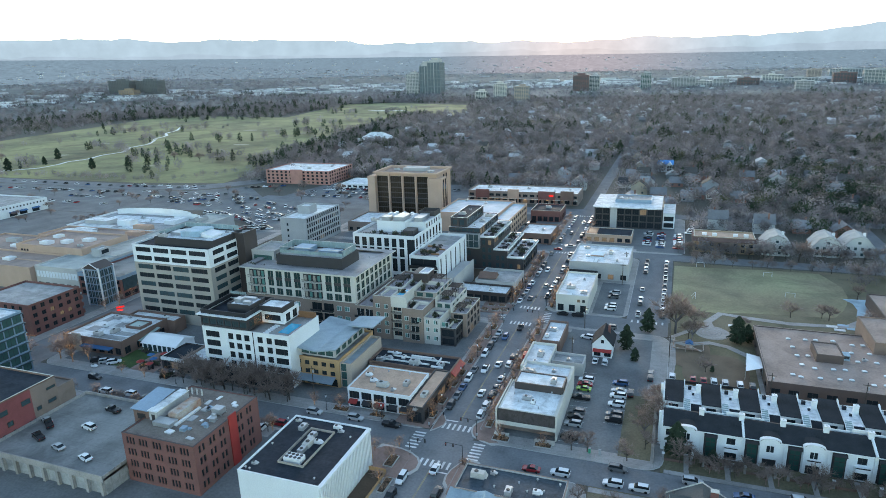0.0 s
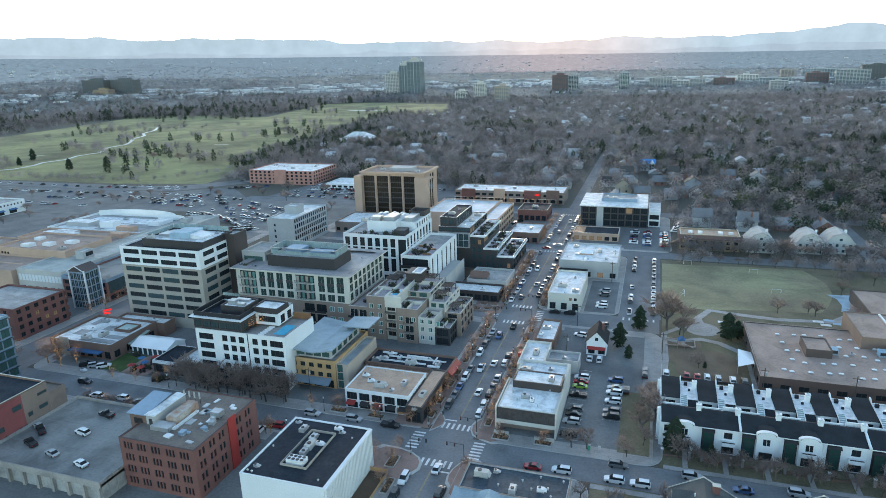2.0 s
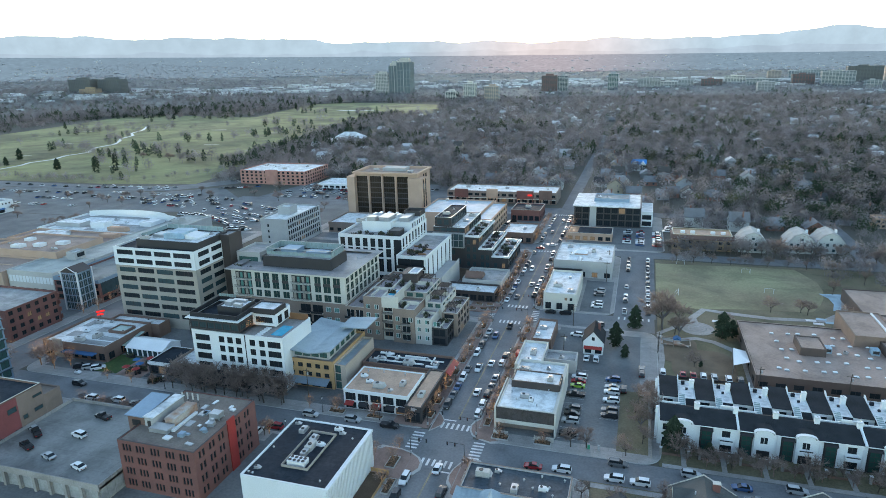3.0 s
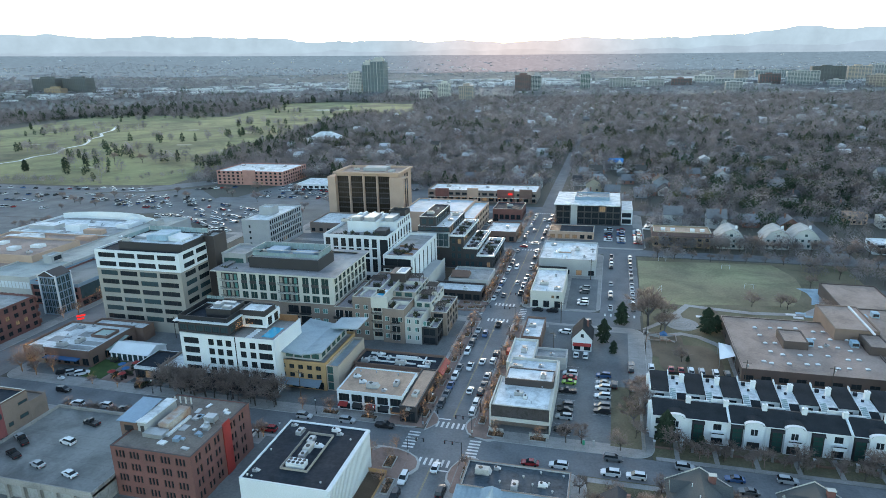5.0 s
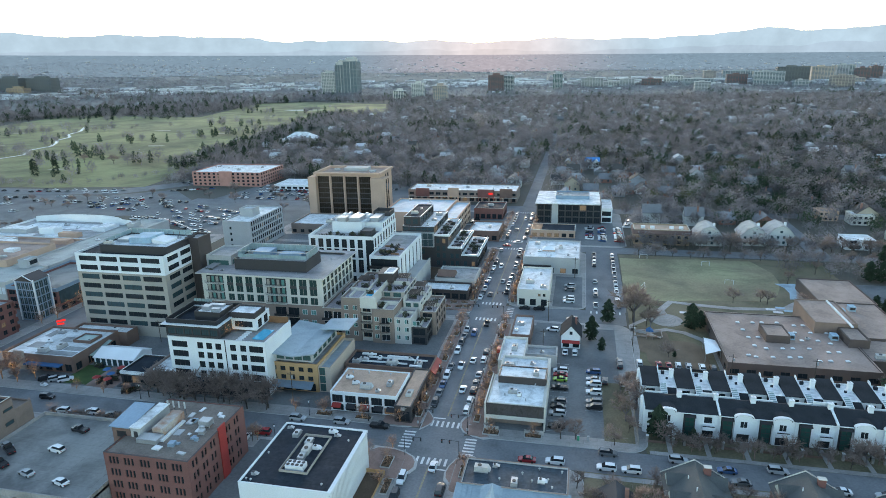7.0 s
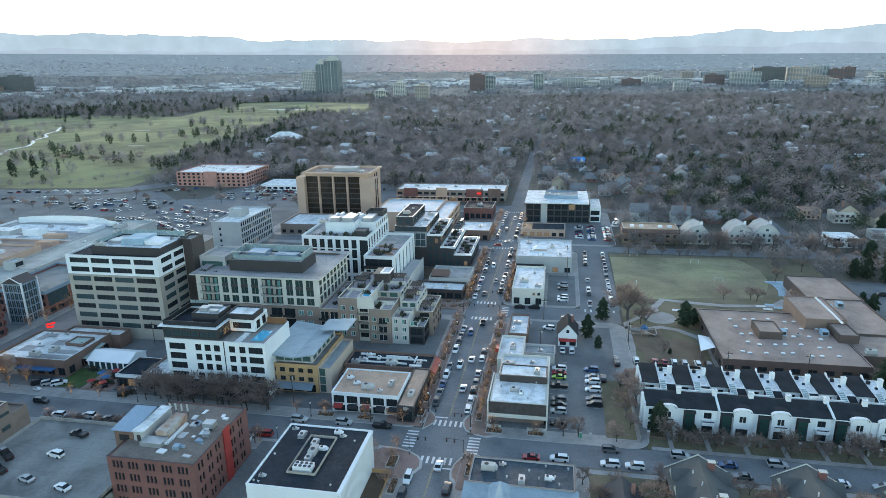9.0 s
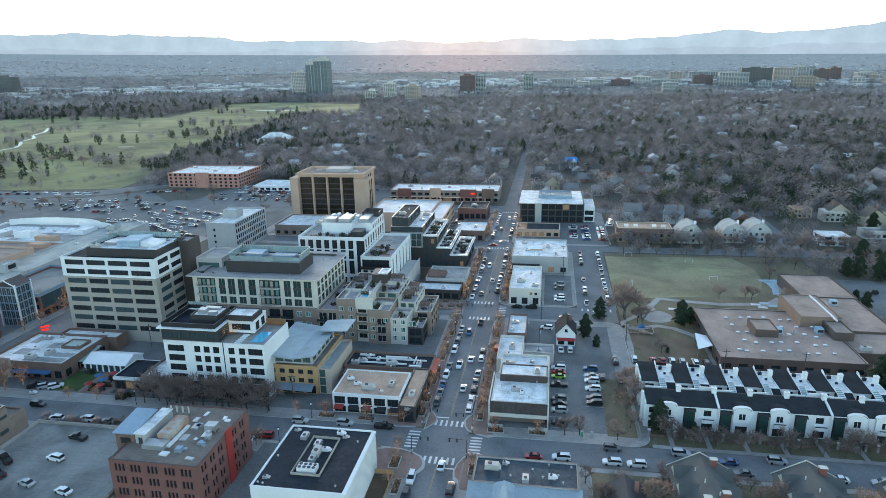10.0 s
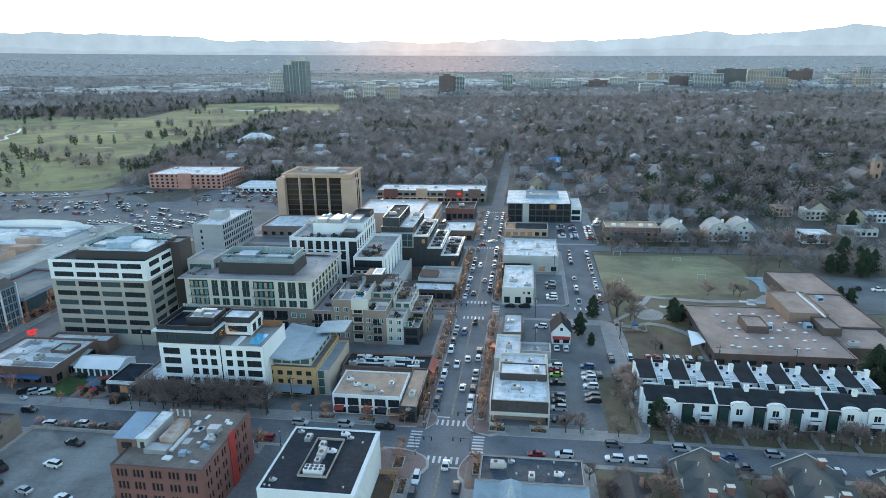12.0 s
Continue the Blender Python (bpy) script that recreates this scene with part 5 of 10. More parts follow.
for x, w_, h_, m_ in ((6, 10, 9.6, RED_BRICK), (30, 8, 10.2, TAN_STONE), (52, 12, 9.4, RED_BRICK), (68, 9, 10.0, BROWN_BRICK)):
    part("entrance_bay", G().box(x, -1.6, 3.6, x + w_, -0.02, h_).box(x + 0.1, -1.5, 0.2, x + 0.8, -0.8, 3.6).box(x + w_ - 0.8, -1.5, 0.2, x + w_ - 0.1, -0.8, 3.6), m_, strip, "projecting entrance bay")
for i in range(11):
    part("shop_light", G().box(16 + i * 5.2, -1.3, 3.2, 17.6 + i * 5.2, -1.2, 3.5), BULB, strip, "warm shop sign light")
part("neon", G().box(60, -1.8, 6.0, 63, -1.62, 7.2), RED_NEON, strip, "red glowing sign")
part("canopy", G().box(0, -1.8, 3.5, 80, 0, 3.62), CREAM, strip, "long shop canopy")
block("patio_shop", "low shop with grey roof and patio", -29, 206.8, -11.5, 230, 6.0, BROWN_BRICK, ROOF_WHITE, right=[(0.6, 3.2, evenly(22, 5, 2.6))], front=[(0.6, 3.2, evenly(17, 4, 2.6))], lit=0.2)
# east side of the street
blk = block("glass_office", "black glass office with white roof plane", 6.2, 253, 45.5, 290, 12.4, DARK_PANEL, ROOF_GREY, front=[(a, b, evenly(39.3, 9, 3.6, 0.8)) for a, b in storeys(3, 0.8, 3.9, 3.2)],
            left=[(a, b, evenly(36, 8, 3.6)) for a, b in storeys(3, 0.8, 3.9, 3.2)], right=[(a, b, evenly(36, 8, 3.6)) for a, b in storeys(3, 0.8, 3.9, 3.2)], glass_mat=GLASS_DARK, bars=3, lit=0.06)
part("roof_plane", G().box(-0.8, -1.5, 12.5, 38.5, 37.5, 13.1), ROOF_WHITE, blk, "thin white projecting roof plane")
part("pier", G().box(9.3, -0.35, 0.2, 13.2, 0.0, 12.4), GREY_WALL, blk, "grey concrete pier")
body(blk, 39.3, 4, 46, 30, 0.15, 9.5, WHITE_WALL, ROOF_WHITE, front=[(a, b, [(0.6, 6)]) for a, b in storeys(2, 0.8, 3.9, 2.8)])
body(blk, 11, 12, 32, 28, 13.1, 15.2, METAL_BLUE, ROOF_GREY)
ws2 = block("warm_front_shop", "low shop with dark roof and lit tan side wall", 5.6, 218.6, 30.5, 234, 4.6, TAN_STONE, ROOF_DARK, left=[(0.5, 3.2, evenly(14.6, 4, 2.6))], front=[(0.6, 2.8, evenly(24.9, 6, 2.6))], lit=0.35, coping=CREAM, parapet=0.3)
part("roof_deck", G().box(0.6, 0.6, 4.3, 6.0, 14.8, 4.42), WOOD, ws2, "timber roof deck")
lan = thing("roof_lantern", "white pyramid roof lantern with tan base", "roof lantern", 18.2, 168.0, 7.5)
part("base", G().box(-3.2, -2.4, 0, 3.2, 2.4, 0.7), TAN_STONE, lan)
part("glazing", G().add([(-3.2, -2.4, 0.7), (3.2, -2.4, 0.7), (3.2, 2.4, 0.7), (-3.2, 2.4, 0.7), (-1.2, 0, 2.0), (1.2, 0, 2.0)], [(0, 1, 5, 4), (2, 3, 4, 5), (1, 2, 5), (3, 0, 4)]), FABRIC_WHITE, lan)
for k in range(3):
    hood = thing("roof_hood", "white curved roof hood on the grey shop", "roof vent", 18.6, 158.0 - k * 1.9 + 2.0, 7.5)
    part("hood", G().tube(0, 0, 0, 0.9, 0.9, 0.5, 8), FABRIC_WHITE, hood)
    part("curb", G().box(-1.0, -0.8, 0, 1.0, 0.8, 0.2), GALV, hood)
block("grey_shop", "low grey shop with a pale flat roof and skylights", 7.0, 153.5, 33.6, 184.5, 8.2, GREY_WALL, ROOF_WHITE, front=[(0.6, 3.0, evenly(26.6, 5, 2.6))], left=[(0.6, 3.0, evenly(30, 6, 2.6))], lit=0.2)
b = block("dark_canopy_shop", "small dark shop with slanted canopy", 7.2, 143, 20.5, 151, 5.0, DARK_PANEL, ROOF_DARK, front=[(0.6, 3.0, evenly(13.3, 3, 3.2))], lit=0.2)
block("cream_shop", "cream rendered shop with white flat roof", 8.6, 109.8, 21.6, 140.5, 7.4, CREAM, ROOF_WHITE, front=[(0.6, 3.4, evenly(13, 3, 2.4)), (4.6, 5.8, [(8.5, 9.6), (10.5, 11.6)])], left=[(0.6, 3.2, evenly(30, 7, 2.6))], lit=0.1)
block("corner_cafe", "small flat cafe with a patchy white roof", 10.3, 69.5, 17.3, 88, 5.0, BROWN_BRICK, ROOF_WHITE, left=[(0.6, 3.2, evenly(17, 5, 2.2))], front=[(0.6, 3.2, evenly(7, 2, 2.2))], lit=0.15)
dsh = block("awning_shops", "row of low shops with white roofs and red awning", 8.6, 47.5, 16.8, 66.5, 5.4, CREAM, ROOF_WHITE, left=[(0.5, 3.2, evenly(18, 4, 3.0))], lit=0.15)
part("awning", G().box(-1.5, 9.5, 3.2, 0, 12.6, 4.6), RED_PAINT, dsh, "red fabric awning")
body(dsh, 8.2, 8.0, 18.5, 15.0, 0.15, 4.6, GREY_WALL, ROOF_GREY)
# blotches on this panel stand in for mottled reflections
BAND_PANEL = mat("weathered_bronze_panel", (0.085, 0.075, 0.075), 0.5, 0.2, 1.2, 4.0, dirt=0.5, dirt_scale=0.5)
bank = block("bank", "cream bank with white roof and dark window band", 9.6, 17.2, 25.1, 34.0, 7.4, CREAM, ROOF_WHITE, left=[(0.5, 2.4, evenly(15, 3, 2.6))], z0=2.9, parapet=0.14)
part("window_band", G().box(-0.2, -0.3, 3.9, 15.7, -0.01, 7.3), BAND_PANEL, bank, "dark panel band with mottled reflections painted in")
for i in range(12):
    part("panel_joint", G().box(-0.1 + i * 1.42, -0.36, 3.9, -0.02 + i * 1.42, -0.3, 7.3), UMBER_PANEL, bank)
part("fascia", G().box(-0.5, -0.5, 2.8, 16.0, -0.01, 3.9), CREAM, bank, "deep cream fascia")
part("side_fin", G().box(-0.7, -0.6, 0.15, -0.3, 17, 7.6), CREAM, bank)
part("side_fin", G().box(15.6, -0.6, 0.15, 16.0, 30, 7.6), CREAM, bank)
part("sign_wall", G().box(-0.6, -2.6, 0.15, 3.4, -1.6, 1.1), CREAM, bank, "low cream sign wall")
part("sign_wall", G().box(10.5, -2.6, 0.15, 15.8, -1.8, 1.1), CREAM, bank, "low cream sign wall")
part("recessed_wall", G().box(0.5, 2.0, 0.15, 15.0, 15.8, 2.6), BROWN_STONE, bank)
body(bank, 1.6, 12.0, 15.5, 19.2, 7.2, 9.4, UMBER_PANEL, ROOF_WHITE, parapet=0.2)
body(bank, 1.0, 16.2, 15.5, 30.0, 0.15, 7.6, CREAM, ROOF_WHITE)

# ---- school, town houses, small house ----
school = block("school", "low brown school with wide brown ballast roof", 80.5, 59.4, 124.5, 103.2, 4.8, SCHOOL_SHADED, ROOF_BROWN, front=[(0.9, 2.6, evenly(44, 9, 2.8))], left=[(0.9, 2.6, evenly(42, 5, 3.0))], parapet=0.25, coping=ROOF_BROWN)
body(school, 33.5, 29.0, 47.0, 52.3, 0.1, 8.6, SCHOOL_BRICK, ROOF_BROWN, parapet=0.3)
body(school, 44.0, 8.0, 62.0, 25.5, 0.1, 4.8, SCHOOL_SHADED, ROOF_BROWN, parapet=0.25)
body(school, 47.0, 25.5, 64.5, 60.0, 0.1, 5.2, SCHOOL_SHADED, ROOF_BROWN, parapet=0.3)
body(school, 45.0, 60.0, 65.6, 89.0, 0.1, 5.0, SCHOOL_SHADED, ROOF_BROWN, parapet=0.3)
body(school, 15.5, 18.2, 23.0, 28.4, 4.5, 7.2, SCHOOL_SHADED, ROOF_BROWN, parapet=0.2)
body(school, 40.8, 18.2, 47.0, 28.9, 4.5, 7.4, SCHOOL_SHADED, ROOF_BROWN, parapet=0.2)
part("roof_duct", G().box(44.0, 26, 8.4, 44.6, 51.5, 8.9), WHITE_METAL, school, "long white roof duct")


house = thing("gabled_shop", "small white gabled house with dark roof and red awning", "house", 28.0, 71.5, 0.15)
w, d = 6.6, 10.0
facade(house, pose(0, 0, 0), "front", w, d, 4.8, WHITE_WALL, [(0.4, 2.3, [(0.6, 2.8), (4.0, 6.2)])], lit=0.6)
for side in ("left", "right", "back"):
    facade(house, pose(0, 0, 0), side, w, d, 4.8, WHITE_WALL, [(1.0, 2.4, evenly(9, 3, 1.2))] if side != "back" else [])
gw = part("gable_wall", G().add([(0, 0.02, 4.8), (w, 0.02, 4.8), (w / 2, 0.02, 8.4), (0, 0.3, 4.8), (w, 0.3, 4.8), (w / 2, 0.3, 8.4)], [(0, 1, 2), (5, 4, 3), (0, 2, 5, 3), (1, 4, 5, 2), (0, 3, 4, 1)]), WHITE_WALL, house)
part("attic_window", G().box(w / 2 - 0.5, -0.04, 5.2, w / 2 + 0.5, 0.02, 6.4), GLASS_DARK, gw)
for sgn in (-1, 1):
    part("roof", slab(G(), (w / 2 + sgn * (w / 2 + 0.5), -0.4, 4.5), (w / 2 + sgn * (w / 2 + 0.5), d + 0.4, 4.5), (w / 2, d + 0.4, 8.65), (w / 2, -0.4, 8.65), 0.16), ROOF_SHINGLE, house, "dark shingle roof")
part("gable_fill", gable(G(), 0.1, 0.4, w - 0.1, d - 0.1, 4.75, 8.3, True, 0), WHITE_WALL, house)
part("awning", slab(G(), (0.2, -1.3, 2.5), (w - 0.2, -1.3, 2.5), (w - 0.2, 0, 3.1), (0.2, 0, 3.1), 0.12), RED_PAINT, house, "red entrance awning")
part("chimney", G().box(w / 2 + 1.2, 6, 5, w / 2 + 2.0, 6.8, 9.2), RED_BRICK, house)


def rim(cx, half, rise, z, q0, q1, y0, y1):
    """A curved strip along a segmental arch, from one scale of it to another."""
    a13 = range(0, 181, 15)
    rings = [[(cx + half * q * math.cos(radians(a)), y, z + rise * q * math.sin(radians(a))) for a in a13] for q, y in ((q0, y0), (q1, y0), (q1, y1), (q0, y1))]
    k = len(rings[0])
    return G().add(sum(rings, []), [(r * k + i, (r + 1) % 4 * k + i, (r + 1) % 4 * k + i + 1, r * k + i + 1) for r in range(4) for i in range(k - 1)])


def town_unit(x, k):
    """One house of the white terrace: street front, court, rear wing and stacks."""
    w = 9.4
    arch_x = {0: 5.7, 2: 6.0, 3: 6.0, 5: 6.1, 6: 3.4}.get(k)
    bay_x = {0: None, 6: 6.4}.get(k, 0.75)
    label = "white terraced house with dark roof and arched bay" if arch_x else "white terraced house with dark roof and tall glazed bay"
    ob = thing("terraced_house", label, "house", x, 21.4, 0.1, group="terrace of town houses")
    eave = 7.1
    low, high = [], []
    if k == 0:
        low, high = [(0.8, 2.4)], [(0.8, 2.4)]
    if arch_x is None:
        low, high = [(5.4, 8.2)], [(5.7, 7.7)]
    facade(ob, pose(0, 0, 0), "front", w, 7.0, eave, WHITE_WALL, [(0.2, 2.2, low), (4.4, 6.2, high)] if low else [], lit=0.0, glass_mat=GLASS_DARK, frame_mat=BLACK_TRIM)
    for side in ("left", "right"):
        facade(ob, pose(0, 0, 0), side, w, 7.0, eave, WHITE_WALL, [(4.2, 5.8, [(1.5, 2.9)])] if side == "left" and k == 0 else [])
    facade(ob, pose(0, 0, 0), "back", w, 7.0, eave, WHITE_WALL, [(4.6, 6.6, [(1.0, 5.0)])])
    part("roof", G().add([(0, -0.35, eave), (w, -0.35, eave), (w, 5.9, 8.75), (0, 5.9, 8.75), (w, 7.2, 8.3), (0, 7.2, 8.3), (w, 7.2, eave), (0, 7.2, eave)],
                         [(0, 1, 2, 3), (3, 2, 4, 5), (5, 4, 6, 7), (0, 3, 5, 7), (1, 6, 4, 2), (0, 7, 6, 1)]), ROOF_SHINGLE, ob, "dark shingle roof")
    part("gutter", G().box(0, -0.5, eave - 0.16, w, -0.34, eave + 0.02), WHITE_METAL, ob)
    part("rear_coping", G().box(0.5, 7.2, 7.9, 5.2, 7.5, 8.75), WHITE_WALL, ob)
    if k in (1, 4):
        part("party_wall", G().add([(w - 0.25, -0.5, 6.4), (w - 0.25, -0.5, 7.5), (w - 0.25, 5.9, 9.25), (w - 0.25, 7.4, 9.25), (w - 0.25, 7.4, 6.4), (w + 0.25, -0.5, 6.4), (w + 0.25, -0.5, 7.5), (w + 0.25, 5.9, 9.25), (w + 0.25, 7.4, 9.25), (w + 0.25, 7.4, 6.4)],
                               [(0, 1, 2, 3, 4), (9, 8, 7, 6, 5), (0, 5, 6, 1), (1, 6, 7, 2), (2, 7, 8, 3), (3, 8, 9, 4), (4, 9, 5, 0)]), WHITE_WALL, ob, "white party wall above the roof")
        part("return_wall", G().box(w - 3.6, 7.5, 6.0, w + 0.25, 7.9, 9.25), WHITE_WALL, ob)
    if bay_x is not None:
        # black sheet on the wall face paints the shade round a set-back bay
        part("recess", G().box(bay_x - 0.25, -0.06, 0.1, bay_x + 2.75, 0.0, 6.7), BLACK_TRIM, ob, "flat black sheet standing in for shade round the bay")
        bay = part("glazed_bay", G().box(bay_x, -0.5, 0.3, bay_x + 2.5, -0.06, 6.2), BLACK_TRIM, ob, "tall dark glazed bay")
        for i in range(2):
            for j in range(4):
                part("bay_pane", G().box(bay_x + 0.2 + i * 1.1, -0.54, 0.5 + j * 1.42, bay_x + 1.2 + i * 1.1, -0.5, 1.7 + j * 1.42), GLASS_BAY, bay)
        part("bay_hood", slab(G(), (bay_x - 0.3, -1.0, 6.2), (bay_x + 2.8, -1.0, 6.2), (bay_x + 2.8, 0.0, 6.8), (bay_x - 0.3, 0.0, 6.8), 0.15), BLACK_TRIM, bay)
    part("drain_pipe", G().tube(w - 0.35, -0.12, 0, 7.0, 0.09, 0.09, 6), WHITE_METAL, ob)
    if arch_x:
        # shallow bay under a segmental arch; black strip stands in for coping shadow
        half, rise, spring = 2.25, 0.95, 7.2
        pts = [(arch_x + half * math.cos(radians(a)), spring + rise * math.sin(radians(a))) for a in range(0, 181, 15)]
        pts = [(arch_x + half, 0.0)] + pts + [(arch_x - half, 0.0)]
        n = len(pts)
        g = G().add([(a, -0.6, b) for a, b in pts] + [(a, 0.3 if b < spring + 0.02 else 2.4, b) for a, b in pts], [tuple(range(n)), tuple(range(2 * n - 1, n - 1, -1))] + [((i + 1) % n, i, n + i, n + (i + 1) % n) for i in range(n)])
        arch = part("arched_bay", g, WHITE_WALL, ob, "white arched bay")
        part("bay_gap", rim(arch_x, half, rise, spring, 0.88, 0.97, -0.66, -0.58), BLACK_TRIM, arch, "black strip standing in for the shadow under the coping")
        part("bay_coping", rim(arch_x, half, rise, spring + 0.02, 0.97, 1.09, -0.85, 0.2), WHITE_METAL, arch)
        part("bay_roof", rim(arch_x, half, rise, spring + 0.02, 1.0, 1.06, 0.2, 2.8), ROOF_SHINGLE, arch)
        part("bay_window", G().box(arch_x - 0.8, -0.66, 4.4, arch_x + 0.8, -0.6, 6.1), GLASS_DARK, arch)
        part("window_bar", G().box(arch_x - 0.05, -0.7, 4.4, arch_x + 0.05, -0.66, 6.1), WHITE_METAL, arch)
        # entrance is not cut out; a black sheet paints its inner shade
        part("bay_opening", G().box(arch_x - 1.5, -0.66, 0.2, arch_x + 1.5, -0.6, 2.4), BLACK_TRIM, arch, "flat black sheet standing in for the shaded entrance")
    bx = arch_x - 1.5 if arch_x else 5.2
    if k not in (2, 5):
        part("balcony", G().box(bx, -1.4, 3.0, bx + 3.0, -0.02 if not arch_x else -0.62, 4.0), WHITE_WALL, ob)
        part("railing", G().box(bx, -1.38, 4.0, bx + 3.0, -1.34, 4.3), BLACK_TRIM, ob)
    for px in (0.2, w - 2.6):
        gp = part("gate_post", G().box(px, -5.0, 0.0, px + 0.55, -4.4, 2.0), CONCRETE, ob)
        part("post_cap", G().box(px - 0.08, -5.08, 2.0, px + 0.63, -4.32, 2.15), WHITE_METAL, gp)
    part("garden_wall", G().box(0.8, -4.8, 0.0, w - 4.2, -4.6, 0.6), BROWN_BRICK, ob)
    part("front_walk", G().box(w - 4.0, -9.6, -0.1, w - 2.8, -0.7, 0.07), CONCRETE, ob, "concrete path to the door")
    # rear wing across a court: a dark pitched half and a white flat half
    body(ob, 0, 11.4, w, 21.6, 0.0, 8.2, WHITE_WALL, ROOF_WHITE, front=[(5.2, 7.4, [(1.2, 3.6), (6.4, 8.4)])], parapet=0.25, glass_mat=GLASS_DARK, frame_mat=BLACK_TRIM)
    part("rear_roof", G().add([(0, 11.1, 8.25), (4.9, 11.1, 8.25), (4.9, 11.1, 8.4), (0, 11.1, 8.4), (4.9, 21.8, 9.3), (0, 21.8, 9.3), (0, 21.8, 8.25), (4.9, 21.8, 8.25)],
                              [(0, 1, 2, 3), (3, 2, 4, 5), (5, 4, 7, 6), (0, 3, 5, 6), (1, 7, 4, 2), (0, 6, 7, 1)]), ROOF_SHINGLE, ob, "dark sloping rear roof")
    part("low_roof", G().add([(4.9, 7.3, 6.9), (9.3, 7.3, 6.9), (9.3, 11.4, 8.1), (4.9, 11.4, 8.1), (4.9, 7.3, 5.0), (9.3, 7.3, 5.0), (9.3, 11.4, 5.0), (4.9, 11.4, 5.0)],
                             [(0, 1, 2, 3), (7, 6, 5, 4), (0, 4, 5, 1), (1, 5, 6, 2), (2, 6, 7, 3), (3, 7, 4, 0)]), ROOF_SHINGLE, ob, "dark link roof beside the court")
    perg = part("court_roof", slab(G(), (4.9, 7.2, 7.5), (6.5, 7.2, 7.5), (6.5, 12.0, 9.0), (4.9, 12.0, 9.0), 0.14), GLASS_CLEAR, ob, "sloping glazed court roof")
    for i in range(7):
        part("glazing_bar", slab(G(), (4.85, 7.3 + i * 0.7, 7.62 + i * 0.219), (6.55, 7.3 + i * 0.7, 7.62 + i * 0.219), (6.55, 7.42 + i * 0.7, 7.66 + i * 0.219), (4.85, 7.42 + i * 0.7, 7.66 + i * 0.219), 0.06), WHITE_METAL, perg)
    for xx in (4.8, 6.5):
        part("glazing_rail", slab(G(), (xx, 7.2, 7.66), (xx + 0.14, 7.2, 7.66), (xx + 0.14, 12.0, 9.16), (xx, 12.0, 9.16), 0.1), WHITE_METAL, perg)
    for sx, sy, sz in ((w - 0.2, 5.6, 10.2), (8.6, 18.0, 10.4)):
        st = part("chimney", G().box(sx - 0.6, sy - 0.5, 6.5, sx + 0.6, sy + 0.5, sz), WHITE_WALL, ob)
        part("cap", G().box(sx - 0.68, sy - 0.58, sz, sx + 0.68, sy + 0.58, sz + 0.12).tube(sx, sy, sz + 0.12, sz + 0.45, 0.2, 0.16), WHITE_METAL, st)
    part("parapet_fin", G().add([(4.9, 17.5, 8.2), (5.15, 17.5, 8.2), (5.15, 21.5, 8.2), (4.9, 21.5, 8.2), (4.9, 20.5, 10.0), (5.15, 20.5, 10.0), (5.15, 21.5, 10.0), (4.9, 21.5, 10.0)],
                                [(0, 1, 5, 4), (1, 2, 6, 5), (2, 3, 7, 6), (3, 0, 4, 7), (4, 5, 6, 7), (3, 2, 1, 0)]), WHITE_WALL, ob, "white sloping parapet fin")
    part("condenser", G().box(6.0, 19.4, 8.0, 6.9, 20.2, 8.9).box(7.0, 16.4, 8.0, 7.6, 17.0, 8.5), ROOF_DARK, ob, "dark condenser on the white roof")
    return ob


for k in range(7):
    town_unit(52.0 + k * 9.4, k)
part_wall = thing("terrace_end_wall", "white end wall of the terrace with stacks", "wall", 51.8, 21.4, 0.1)
part("panel", G().box(-0.2, 0.2, 0, 0.19, 6.9, 7.6).box(-0.2, 11.6, 0, 0.19, 21.4, 8.8), WHITE_WALL, part_wall)
part("stack", G().box(-0.9, 2.4, 0, -0.2, 3.4, 9.4).box(-0.9, 16.2, 0, -0.2, 17.2, 10.4), WHITE_WALL, part_wall)


